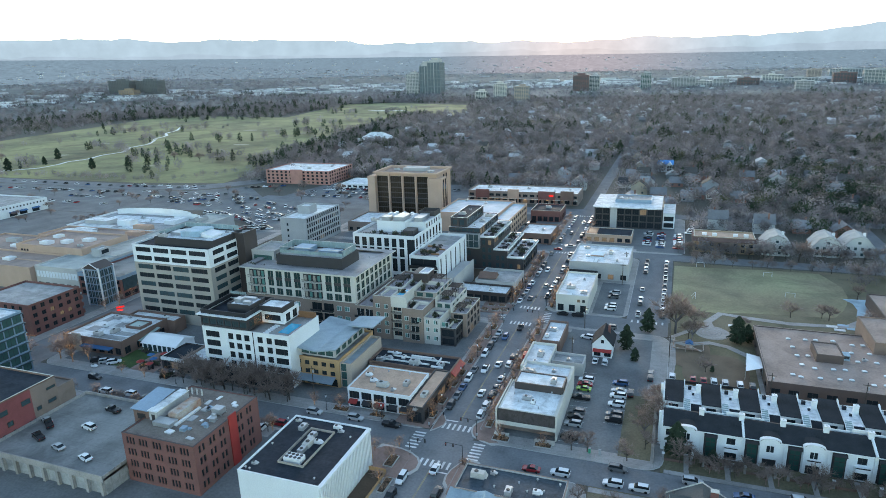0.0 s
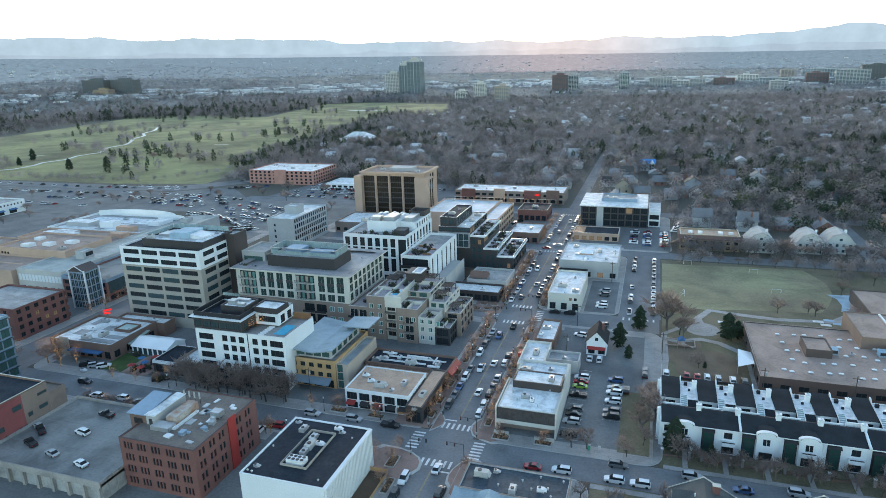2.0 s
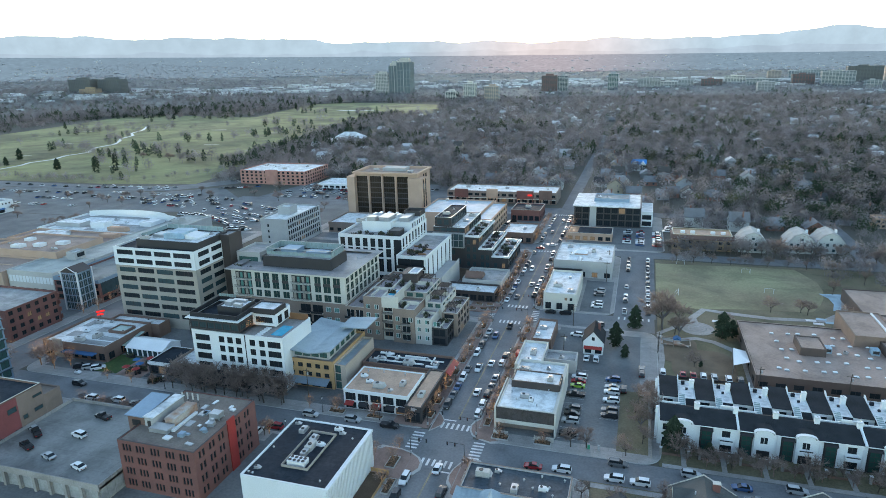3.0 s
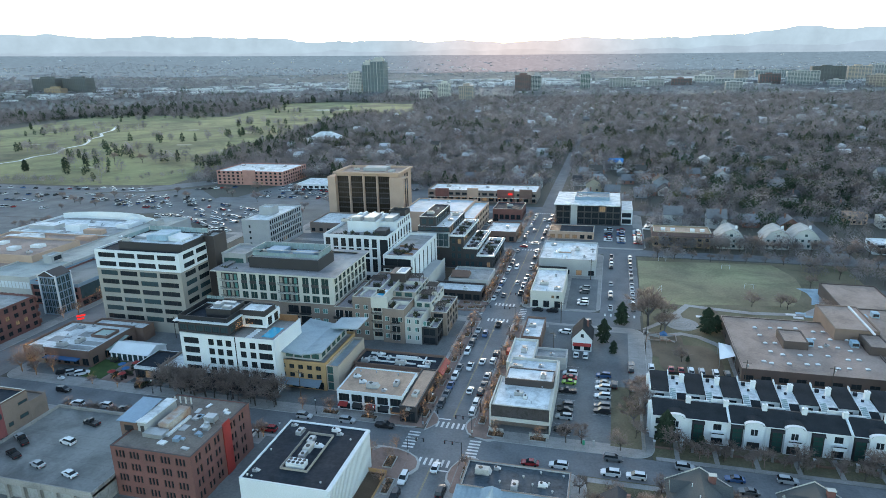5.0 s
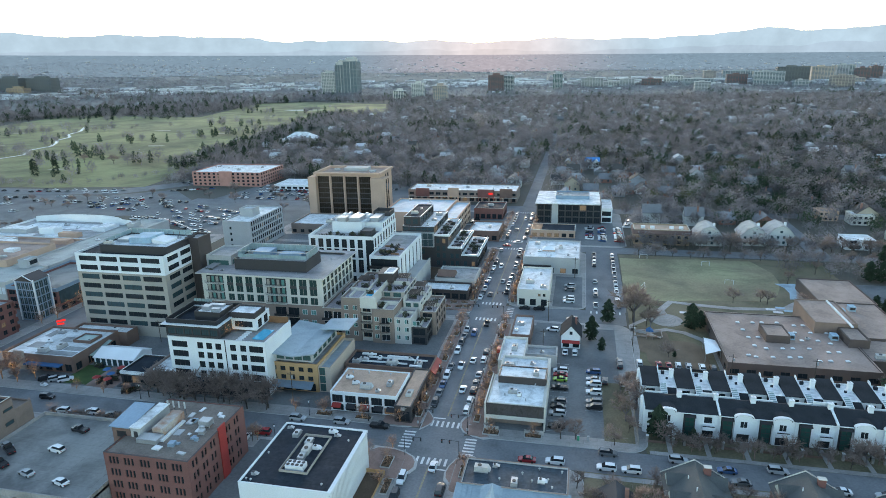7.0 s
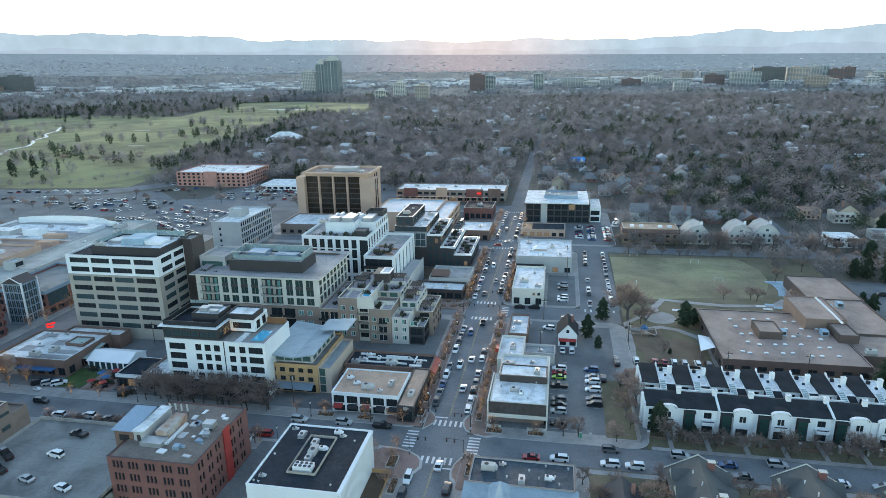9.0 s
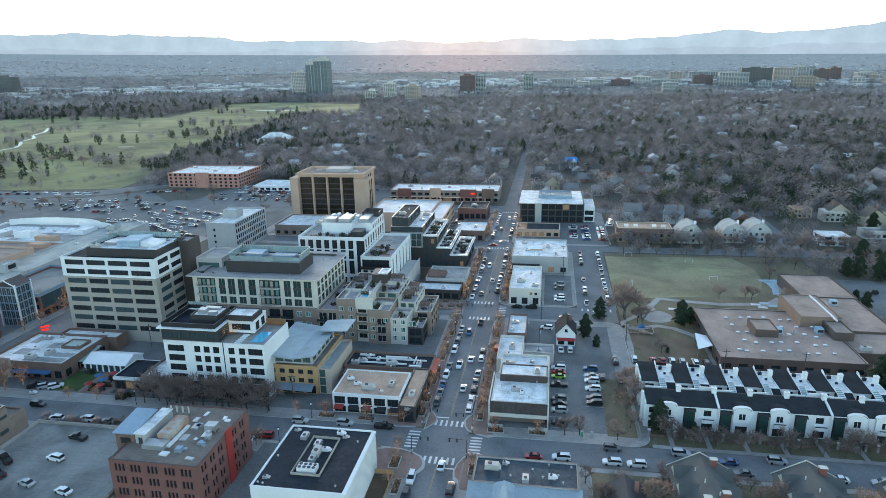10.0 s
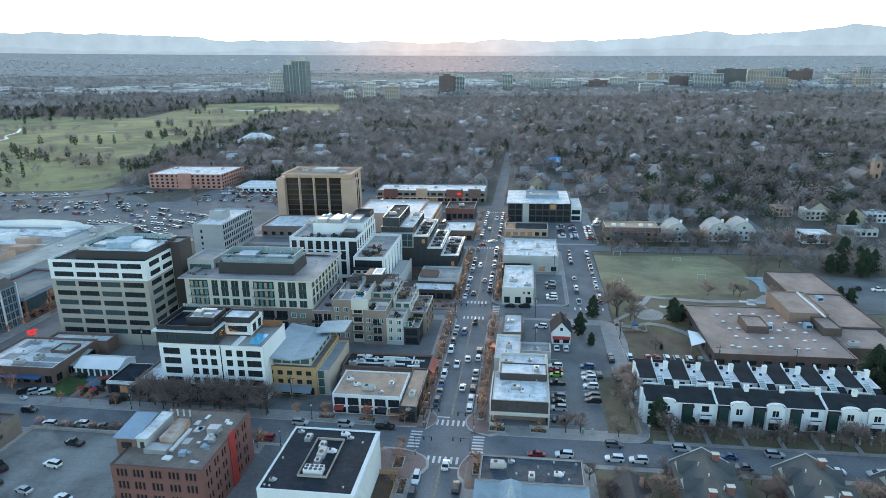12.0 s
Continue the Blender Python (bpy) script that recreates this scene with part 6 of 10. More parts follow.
def gabled_row_house(x, y, label):
    """A brick house with one long grey roof, cross gables and pale barge boards."""
    ob = thing("brick_house", label, "house", x, y, 0.12)
    w, d, e, r = 13.4, 22.0, 4.9, 9.0
    m = w / 2
    part("wall", G().box(0, 0, 0, w, d, e), BROWN_BRICK, ob)
    part("roof", gable(G(), 0, 0, w, d, e, r, True, 0.5), ROW_ROOF, ob, "weathered grey shingle roof")
    for yy in (3.0, 10.0, 16.6):
        for sgn in (0, 1):
            x0 = 0.4 if sgn == 0 else w - 5.0
            dm = part("dormer", gable(G(), x0, yy, x0 + 4.6, yy + 4.0, 6.0, 7.9, False, 0.2), ROW_ROOF, ob)
            xf = x0 - 0.22 if sgn == 0 else x0 + 4.82
            part("dormer_face", G().add([(xf, yy + 0.2, 6.0), (xf, yy + 3.8, 6.0), (xf, yy + 2.0, 7.7), (xf + 0.04 * (1 - 2 * sgn), yy + 0.2, 6.0), (xf + 0.04 * (1 - 2 * sgn), yy + 3.8, 6.0), (xf + 0.04 * (1 - 2 * sgn), yy + 2.0, 7.7)],
                                       [(0, 1, 2), (5, 4, 3), (0, 3, 4, 1), (1, 4, 5, 2), (2, 5, 3, 0)]), SAGE_WALL, dm, "pale sage gable face")
    for yb in (d + 0.5, -0.6):
        part("barge_board", G().add([(-0.55, yb, e - 0.1), (m, yb, r - 0.05), (w + 0.55, yb, e - 0.1), (w + 0.55, yb, e + 0.2), (m, yb, r + 0.3), (-0.55, yb, e + 0.2), (-0.55, yb + 0.12, e - 0.1), (m, yb + 0.12, r - 0.05), (w + 0.55, yb + 0.12, e - 0.1), (w + 0.55, yb + 0.12, e + 0.2), (m, yb + 0.12, r + 0.3), (-0.55, yb + 0.12, e + 0.2)],
                                [(0, 1, 4, 5), (1, 2, 3, 4), (11, 10, 7, 6), (10, 9, 8, 7), (5, 4, 10, 11), (4, 3, 9, 10)]), CREAM, ob, "pale barge board")
    part("gable_face", G().add([(0.1, d + 0.02, e), (w - 0.1, d + 0.02, e), (m, d + 0.02, r - 0.2), (0.1, d + 0.3, e), (w - 0.1, d + 0.3, e), (m, d + 0.3, r - 0.2)], [(0, 1, 2), (5, 4, 3), (0, 3, 4, 1)]), SAGE_WALL, ob)
    for cx, cy in ((m + 1.6, 19.0), (m - 2.6, 5.0), (m + 1.6, 7.0)):
        ch = part("chimney", G().box(cx, cy, 5, cx + 1.5, cy + 1.0, 9.6), RED_BRICK, ob)
        part("cap", G().box(cx - 0.1, cy - 0.1, 9.6, cx + 1.6, cy + 1.1, 9.75), CREAM, ch)
    part("roof_vent", G().tube(m - 1.0, 12, 7.8, 9.4, 0.14).tube(m + 1.2, 8, 7.8, 9.2, 0.14).tube(m - 2.0, 17, 7.2, 8.6, 0.14), WHITE_METAL, ob)
    return ob


ROW_ROOF = mat("weathered_grey_shingle", (0.075, 0.078, 0.078), 0.95, 0.22, 1.2, 5.0, hue=(0.10, 0.102, 0.10))
SAGE_WALL = mat("pale_sage_boards", (0.33, 0.38, 0.35), 0.9, 0.1, 0.8, 4.0)
for x, y in ((53.9, -26.0), (77.2, -26.0), (98.6, -27.0)):
    gabled_row_house(x, y, "brown brick house with long grey roof and pale gables")

# ---- west side ----
deck = thing("parking_deck", "pale concrete parking deck with low parapet", "parking deck", -116, -38, 0)
part("slab", G().box(3.3, 0, 4.4, 43.2, 31, 5.0), DECK, deck)
for a, b, c, e in ((3.0, -0.3, 43.2, 0), (3.0, 31, 43.2, 31.3), (3.0, 0, 3.3, 31), (42.9, 0, 43.2, 31)):
    part("parapet", G().box(a, b, 4.2, c, e, 5.9), CONCRETE, deck)
part("under_wall", G().box(3.4, 0.6, 0.0, 42.8, 30.5, 4.4), ROOF_GREY, deck)
for i in range(9):
    part("column", G().box(3.4 + i * 4.8, -0.25, 0.0, 4.2 + i * 4.8, 0.55, 4.3), CONCRETE, deck)
redb = block("red_and_tan_building", "brick building with red and tan flank beside the parking deck", -150, -46, -113.2, -15.6, 15.3, BROWN_BRICK, ROOF_DARK, front=[(a, b, evenly(36.8, 6, 2.4)) for a, b in storeys(3, 1.5, 3.8, 1.8)], parapet=0.5, coping=CREAM)
body(redb, 27.5, 30.4, 36.8, 36.0, 0.15, 11.4, FLANK_TAN, ROOF_DUSK, parapet=0.4)
part("red_flank", G().box(36.8, 0, 0.1, 37.05, 22.6, 14.9), FADED_RED, redb, "faded red painted flank wall")
part("tan_flank", G().box(36.8, 22.6, 0.1, 37.05, 30.4, 14.9), FLANK_TAN, redb, "tan brick flank wall")
for y, z, w_, h_ in ((19.5, 11.2, 2.6, 1.5), (13.4, 11.2, 2.2, 1.5), (14.8, 7.6, 1.6, 1.4), (23.5, 7.8, 1.4, 1.2), (27.0, 8.2, 2.6, 1.1), (27.2, 12.2, 2.8, 0.8), (5.0, 11.2, 2.2, 1.5), (8.0, 7.4, 1.6, 1.3)):
    fw = part("flank_window", G().ring(0, 0, w_, h_, 0, 0.12, 0.1), UMBER_PANEL, redb, at=pose(37.05, y, z) @ Matrix(((0, 0, 1, 0), (1, 0, 0, 0), (0, 1, 0, 0), (0, 0, 0, 1))))
    part("pane", G().box(0.1, 0.1, 0.0, w_ - 0.1, h_ - 0.1, 0.05), GLASS_BLUE, fw)
for y in (10.5, 13.0, 16.0, 20.5, 22.0):
    part("vent_opening", G().box(37.05, y, 5.4, 37.12, y + 0.7, 6.1), BLACK_TRIM, redb)
tgb = block("teal_glass_block", "teal glass office block with a grey windowed wing", -192, -4, -154.2, 7.5, 22.0, METAL_BLUE, ROOF_WHITE, front=[(a, b, evenly(37, 8, 3.6, 0.5)) for a, b in storeys(6, 0.8, 3.5, 2.8)],
            right=[(a, b, [(0.4, 3.6), (4.0, 7.2), (7.6, 11.0)]) for a, b in storeys(6, 0.8, 3.5, 2.9)], glass_mat=GLASS_TEAL, bars=2, parapet=0.4)
for k in range(6):
    part("glass_fin", G().box(37.8, -0.2, 3.6 + k * 3.5, 38.5, 11.7, 3.75 + k * 3.5), GLASS_BLUE, tgb, "projecting glass fin")
body(tgb, 0, -14, 37.6, -0.05, 0.15, 20.4, GREIGE, ROOF_WHITE, right=[(a, b, [(2.0, 3.4), (6.0, 7.4), (10.0, 11.4)]) for a, b in storeys(5, 1.4, 3.8, 2.0)], parapet=0.4)
block("brick_apartments", "dark red brick apartment block with square windows", -212, 29, -181, 52, 13.0, RED_BRICK, ROOF_GREY, front=[(a, b, evenly(28, 7, 1.8)) for a, b in storeys(4, 1.2, 3.1, 1.7)],
      right=[(a, b, evenly(26, 7, 1.8)) for a, b in storeys(4, 1.2, 3.1, 1.7)], lit=0.08)
pk = block("parking_structure", "brick parking structure with blue rail", -205, 72, -180, 108, 10.0, RED_BRICK, DECK, right=[(a, b, evenly(35, 8, 3.4)) for a, b in storeys(3, 0.8, 3.1, 1.9)], front=[(a, b, evenly(25, 6, 3.2)) for a, b in storeys(3, 0.8, 3.1, 1.9)], lit=0.1)
part("rail", G().ring(-0.2, -0.2, 25.2, 36.2, 9.3, 10.9, 0.15), METAL_BLUE, pk, "blue metal rail")
part("blue_glazing", G().box(25.0, 1.0, 3.8, 25.2, 12.0, 9.2), GLASS_BLUE, pk, "blue glazed stair bay")
st = block("glass_stair_tower", "dark glazed stair tower with pale metal grid and pitched roof", -189.5, 62.5, -181.0, 70.5, 17.0, METAL_BLUE, ROOF_GREY, front=[(a, b, evenly(8.5, 4, 1.7, 0.5)) for a, b in storeys(5, 0.6, 3.2, 2.9)],
           right=[(a, b, evenly(7.2, 3, 1.9, 0.4)) for a, b in storeys(5, 0.6, 3.2, 2.9)], glass_mat=GLASS_BLUE, frame_mat=GALV, bars=2, lit=0)
for x, y in ((0, 0), (8.5, 0), (8.5, 8.0)):
    part("corner_post", G().box(x - 0.25, y - 0.25, 0.1, x + 0.25, y + 0.25, 17.6), WHITE_METAL, st, "pale metal corner post")
part("pitched_roof", gable(G(), 0, 0, 8.5, 8.0, 17.06, 19.4, True, 0.3), UMBER_PANEL, st, "dark pitched roof")
part("roof_rim", slab(G(), (-0.5, -0.5, 17.2), (4.25, -0.5, 19.7), (4.25, -0.2, 19.7), (-0.5, -0.2, 17.2), 0.3), WHITE_METAL, st)
part("roof_rim", slab(G(), (4.25, -0.5, 19.7), (9.0, -0.5, 17.2), (9.0, -0.2, 17.2), (4.25, -0.2, 19.7), 0.3), WHITE_METAL, st)
hall = block("mall_hall", "pale grey mall hall with sage-grey flat roof", -233, 72.5, -206, 96, 12.0, PALE_STONE, ROOF_SAGE, front=[(0.6, 4.0, evenly(27, 6, 3.0))], parapet=0.4)
for i in range(13):
    part("pale_panel", G().box(1.0 + i * 2.0, -0.1, 6.6, 2.5 + i * 2.0, 0.0, 9.6), WHITE_WALL, hall, "pale fritted glass panel")
body(hall, 14.5, 20.0, 19.5, 26.5, 11.6, 15.4, GREY_WALL, ROOF_WHITE, right=[(12.6, 14.6, [(1, 5.4)])])
arcade = block("mall_arcade", "long mall arcade with sage-grey membrane roof", -224, 96.2, -205.5, 186, 12.0, GREY_WALL, ROOF_SAGE, right=[(1, 4, evenly(89, 12, 4))], parapet=0.5)
body(arcade, 4, 72, 9, 78, 11.5, 13.6, GREY_WALL, ROOF_WHITE)
for i in range(6):
    part("roof_seam", G().box(0.5, 12 + i * 12, 11.5, 18.0, 12.25 + i * 12, 11.56), GREY_WALL, arcade)
block("mall_store", "tan windowless mall store with brown flat roof", -270, 92, -224.3, 121, 15.0, TAN_STONE, ROOF_BROWN, left=[(10, 11.4, [(4, 9)])], front=[(11.2, 12.6, [(3, 4.4), (5, 6.4), (7, 8.4)])], parapet=0.8)
low_mall = block("mall_front_store", "low tan mall store with dark brown roof", -312, 70, -233.3, 91.8, 11.5, TAN_STONE, ROOF_BROWN, parapet=0.8)
part("roof_ridge", G().box(3, 11, 10.6, 72, 11.6, 11.1), TAN_STONE, low_mall)
block("mall_middle", "flat brown middle roof of the mall", -292, 121.3, -224.3, 142, 11.2, TAN_STONE, ROOF_BROWN, parapet=0.8)
block("mall_back_store", "flat brown back roof of the mall", -318, 92, -270.3, 121, 10.5, TAN_STONE, ROOF_BROWN, parapet=0.8)
wing = block("mall_wing", "white mall wing with patchy white roof and curved parapets", -294, 142.3, -224.3, 180, 11.6, WHITE_WALL, ROOF_GREY, back=[(1, 4, evenly(69, 6, 4))], parapet=1.0)
for cx, cy, r, a0, a1 in ((34.8, 30.0, 21.0, 20, 160), (58.0, 27.0, 12.0, 0, 110)):
    for a in range(a0, a1, 10):
        p, q = [(cx + r * math.cos(radians(t)) * 1.5, cy + r * math.sin(radians(t)) * 0.55) for t in (a, a + 10)]
        part("curved_parapet", G().add([(p[0], p[1], 10.4), (q[0], q[1], 10.4), (q[0], q[1], 14.0), (p[0], p[1], 14.0), (p[0], p[1] + 0.4, 10.4), (q[0], q[1] + 0.4, 10.4), (q[0], q[1] + 0.4, 14.0), (p[0], p[1] + 0.4, 14.0)],
             [(0, 1, 2, 3), (7, 6, 5, 4), (0, 3, 7, 4), (1, 5, 6, 2), (3, 2, 6, 7), (0, 4, 5, 1)]), WHITE_WALL, wing)
part("roof_patch", G().box(4, 3, 10.6, 30, 9, 10.65).box(36, 4, 10.6, 48, 12, 10.66).box(20, 14, 10.6, 44, 18, 10.65).box(8, 20, 10.6, 58, 32, 10.66), ROOF_WHITE, wing, "white membrane patches on the grey roof")
for k, (x0, y0, x1, y1, z, h, m1, m2) in enumerate(((-278, 126, -256, 130, 10.4, 3.0, WHITE_WALL, ROOF_WHITE), (-276, 132, -262, 136, 10.4, 2.4, GREY_WALL, ROOF_WHITE), (-252, 124, -240, 128, 10.4, 2.2, WHITE_WALL, ROOF_WHITE), (-262, 150, -252, 156, 10.6, 3.4, WHITE_WALL, ROOF_WHITE),
                                                    (-246, 146, -234, 150, 10.6, 2.4, TAN_STONE, ROOF_TAN), (-258, 96, -252, 100, 14.2, 1.6, WHITE_METAL, ROOF_WHITE), (-248, 100, -243, 104, 14.2, 1.6, WHITE_METAL, ROOF_WHITE), (-240, 106, -234, 110, 14.2, 1.4, WHITE_METAL, ROOF_WHITE),
                                                    (-263, 108, -259, 112, 14.2, 1.4, WHITE_METAL, ROOF_WHITE), (-286, 100, -280, 105, 9.7, 1.5, WHITE_METAL, ROOF_WHITE), (-262, 78, -257, 82, 10.7, 1.3, WHITE_METAL, ROOF_WHITE), (-300, 108, -292, 112, 9.7, 2.0, GREY_WALL, ROOF_GREY),
                                                    (-240, 134, -230, 139, 10.4, 2.0, TAN_STONE, ROOF_TAN), (-288, 150, -270, 158, 10.6, 2.4, GREY_WALL, ROOF_WHITE), (-236, 160, -228, 172, 10.6, 2.2, WHITE_WALL, ROOF_WHITE))):
    rb = thing("roof_box", "low flat roof box on the mall roof", "plant room", x0, y0, z)
    part("wall", G().box(0, 0, 0, x1 - x0, y1 - y0, h), m1, rb)
    part("roof", G().box(0.4, 0.4, h, x1 - x0 - 0.4, y1 - y0 - 0.4, h + 0.12), m2, rb)
ws = block("white_store", "white store with an arcade of dark openings", -490, 178, -404, 218, 9.0, WHITE_WALL, ROOF_GREY, front=[(0.5, 4, evenly(86, 12, 3.2))], right=[(6.2, 7.4, evenly(38, 14, 1.2)), (0.5, 4.0, [(8, 14), (16, 22), (26, 32)])], lit=0)
for y in (8, 16, 26):
    part("awning", slab(G(), (86.2, y, 4.0), (88.0, y, 3.2), (88.0, y + 6, 3.2), (86.2, y + 6, 4.0), 0.15), FABRIC_BLUE, ws, "blue canvas awning")
pink = block("pink_office", "pink brick four-storey office with square windows", -296, 350, -232, 394, 12.0, PINK_BRICK, ROOF_WHITE, front=[(a, b, evenly(64, 14, 2.2, 1.5)) for a, b in storeys(4, 0.9, 2.9, 1.7)],
             right=[(a, b, evenly(43, 10, 2.2, 1.2)) for a, b in storeys(4, 0.9, 2.9, 1.7)], lit=0.02)
part("centre_bay", G().box(26, -1.2, 0.1, 38, 0, 12.8), PINK_BRICK, pink, "projecting pink centre bay")
block("car_deck_north", "low white parking deck", -215, 340, -178, 368, 4.0, WHITE_WALL, ROOF_WHITE, front=[(0.8, 2.6, evenly(37, 7, 3.6))])
block("brown_shed", "low brown building with white flat roof", -138, 208, -104, 236, 6.5, BROWN_STONE, ROOF_WHITE, front=[(1, 3, evenly(34, 7, 2.4))])
block("brick_annexe", "low red-roofed brick annexe", -140, 110, -90, 150, 7.0, RED_BRICK, mat("red_roof", (0.30, 0.11, 0.10), 0.9, 0.15, 0.3, 2.0), front=[(1, 3, evenly(50, 10, 2.4))])

# ---- south east corner ----
se = block("dark_roof_store", "low store with dark flat roof and vents", 8.3, -17, 32.6, -7.0, 6.0, GREY_WALL, ROOF_SLATE, back=[(0.6, 3, evenly(24.3, 6, 2.6))], left=[(0.6, 3, evenly(9, 2, 2.6))], parapet=0.3, coping=BROWN_STONE)
part("metal_roof", slab(G(), (-0.8, -12, 3.6), (25.0, -12, 3.6), (25.0, 0.3, 5.9), (-0.8, 0.3, 5.9)), METAL_ROOF, se, "pale blue standing seam metal roof")
part("metal_roof", G().add([(5.0, -9, 4.3), (10.0, -9, 4.3), (7.5, -9, 6.6), (5.0, 0.2, 5.9), (10.0, 0.2, 5.9), (7.5, 0.2, 6.7)], [(0, 1, 2), (5, 4, 3), (0, 2, 5, 3), (1, 4, 5, 2), (0, 3, 4, 1)]), METAL_ROOF, se, "pale blue metal gable")

body(se, 0, -12, 24.3, 0, 0.15, 4.0, GREY_WALL, ROOF_GREY)
for i in range(22):
    part("standing_seam", slab(G(), (-0.4 + i * 1.15, -12, 3.68), (-0.34 + i * 1.15, -12, 3.68), (-0.34 + i * 1.15, 0.3, 5.98), (-0.4 + i * 1.15, 0.3, 5.98), 0.06), METAL_ROOF, se)


# ---- rooftop units ----
UNIT_PAINT = mat("faded_unit_paint", (0.46, 0.45, 0.43), 0.6, 0.15, 1.0, 4.0)

def rooftop_unit(w, d, h, material=GALV):
    ob = thing("rooftop_unit", "weathered grey rooftop air handling unit on a curb", "rooftop unit", 0, 0, -60, group="rooftop units")
    part("curb", G().box(-w / 2 - 0.1, -d / 2 - 0.1, 0, w / 2 + 0.1, d / 2 + 0.1, 0.3), ROOF_GREY, ob)
    b = part("casing", G().box(-w / 2, -d / 2, 0.3, w / 2, d / 2, h), material, ob)
    part("fan", G().tube(-w * 0.12, 0, h, h + 0.15, min(w, d) * 0.3, n=12), BLACK_TRIM, b)
    part("hood", slab(G(), (w / 2, -d / 2, 0.6), (w / 2 + 0.6, -d / 2, 0.5), (w / 2 + 0.6, d / 2, 0.5), (w / 2, d / 2, h - 0.1), 0.08), material, ob)
    return ob


UNITS = [rooftop_unit(1.6, 1.1, 1.0, WHITE_METAL), rooftop_unit(2.4, 1.4, 1.2), rooftop_unit(1.0, 0.9, 0.8), rooftop_unit(3.2, 1.7, 1.5, UNIT_PAINT)]
for k, (x, y, z, turn) in enumerate(((-31, 23, 6.25, 10), (-27, 21, 6.25, 0), (-23, 19.5, 6.25, 20), (-20.5, 24, 6.25, 90), (-34, 26, 6.25, 0),
                                     (-14, 22, 4.2, 90), (-14, 14.5, 4.2, 0), (16, 24, 7.2, 0), (18, 22.6, 7.2, 90), (13, 40, 7.0, 0), (20, 43, 7.0, 0), (22, 32, 9.4, 90), (12.5, 52, 4.7, 0), (13, 58, 4.7, 90), (22, 58.5, 3.9, 0),
                                     (13, 80, 4.3, 0), (12, 74, 4.3, 90), (13, 120, 6.7, 0), (17, 132, 6.7, 90), (19, 115, 6.7, 0), (14, 165, 7.5, 0), (24, 172, 7.5, 90), (28, 160, 7.5, 0), (12, 178, 7.5, 0),
                                     (-150, 35, 5.3, 0), (-142, 32, 5.3, 90), (-136, 38, 5.3, 0), (-152, 43, 5.3, 0), (-135, 50, 4.7, 0), (-142, 62, 34.3, 0), (-120, 74, 34.3, 0), (-94, 82, 26.9, 0), (-70, 84, 26.9, 90),
                                     (-78, 125, 29.3, 0), (-72, 132, 29.3, 90), (-66, 140, 28.3, 0), (-60, 138, 28.3, 0), (-49, 165, 24.8, 0), (-48, 176, 24.8, 90), (-40, 170, 20.3, 0), (-41, 160, 20.3, 90),
                                     (-40, 182, 20.3, 0), (-66, 230, 13.3, 0), (-74, 250, 13.3, 90), (-60, 245, 13.3, 0), (-25, 270, 6.5, 0), (-28, 222, 5.3, 0), (-18, 218, 5.3, 90), (-20, 115, 4.3, 0), (-34, 117, 4.3, 90),
                                     (-70, 320, 7.7, 0), (-50, 325, 7.7, 0), (-30, 320, 7.7, 90), (-80, 326, 7.7, 0), (-20, 326, 7.7, 0), (25, 268, 14.5, 0), (20, 272, 14.5, 0), (-130, 268, 28.8, 0), (-104, 262, 28.8, 0),
                                     (-35, 42, 4.3, 0), (-30, 44, 4.3, 90), (-25, 41, 4.3, 0), (-20, 45, 4.3, 0), (-16, 42, 4.3, 90), (-216, 140, 11.5, 0), (-212, 160, 11.5, 90), (-280, 164, 10.6, 0), (-262, 170, 10.6, 0),
                                     (-250, 165, 10.6, 90), (-246, 152, 10.6, 0), (-266, 102, 14.2, 0), (-232, 98, 14.2, 0), (-280, 76, 10.7, 0), (12.4, -11.2, 5.6, 0), (15.4, -9.2, 5.6, 0), (20.5, -14.9, 5.6, 90), (26.5, -13.2, 5.6, 0),
                                     (-260, 365, 11.3, 0), (-275, 375, 11.3, 0), (-245, 380, 11.3, 90), (-135, 15, 0.15, 0), (128, 70, 4.6, 0), (110, 82, 4.6, 0))):
    copy_thing(UNITS[(k * 7) % 4 ], pose(x, y, z, 0, 0, turn))
for u in UNITS:
    u.matrix_basis = pose({0: -34, 1: -37, 2: -148, 3: -146}[UNITS.index(u)] + 0, {0: 46, 1: 40.5, 2: 45, 3: 28}[UNITS.index(u)], {0: 4.3, 1: 4.3, 2: 5.3, 3: 5.3}[UNITS.index(u)])


def plant_well(x0, y0, x1, y1, z, label):
    ob = thing("plant_screen", label, "plant screen", x0, y0, z)
    w, d = x1 - x0, y1 - y0
    for a, b, c, e in ((0, 0, w, 0.2), (0, d - 0.2, w, d), (0, 0.2, 0.2, d - 0.2), (w - 0.2, 0.2, w, d - 0.2)):
        part("screen_panel", G().box(a, b, 0, c, e, 0.85), GREIGE, ob)
    return ob


plant_well(-31.4, -26.2, -24.6, -11.4, 10.0, "low cream screen round roof plant")
for x, y, k in ((-29.2, -14.4, 1), (-28.3, -17.6, 3), (-28.4, -20.4, 1), (-26.6, -16.2, 0), (-33.6, -11.6, 1), (-36.7, -8.9, 2), (-25.3, -9.0, 0), (-23.7, -10.3, 2), (-36.5, -28, 2)):
    copy_thing(UNITS[k], pose(x, y, 10.0, 0, 0, 90 * (k % 2)))
cond = thing("condenser_bank", "white condenser bank with four dark fans", "condenser", -28.1, -24.2, 10.0)
cb = part("casing", G().box(-2.2, -1.2, 0.2, 2.2, 1.2, 1.5), WHITE_METAL, cond)
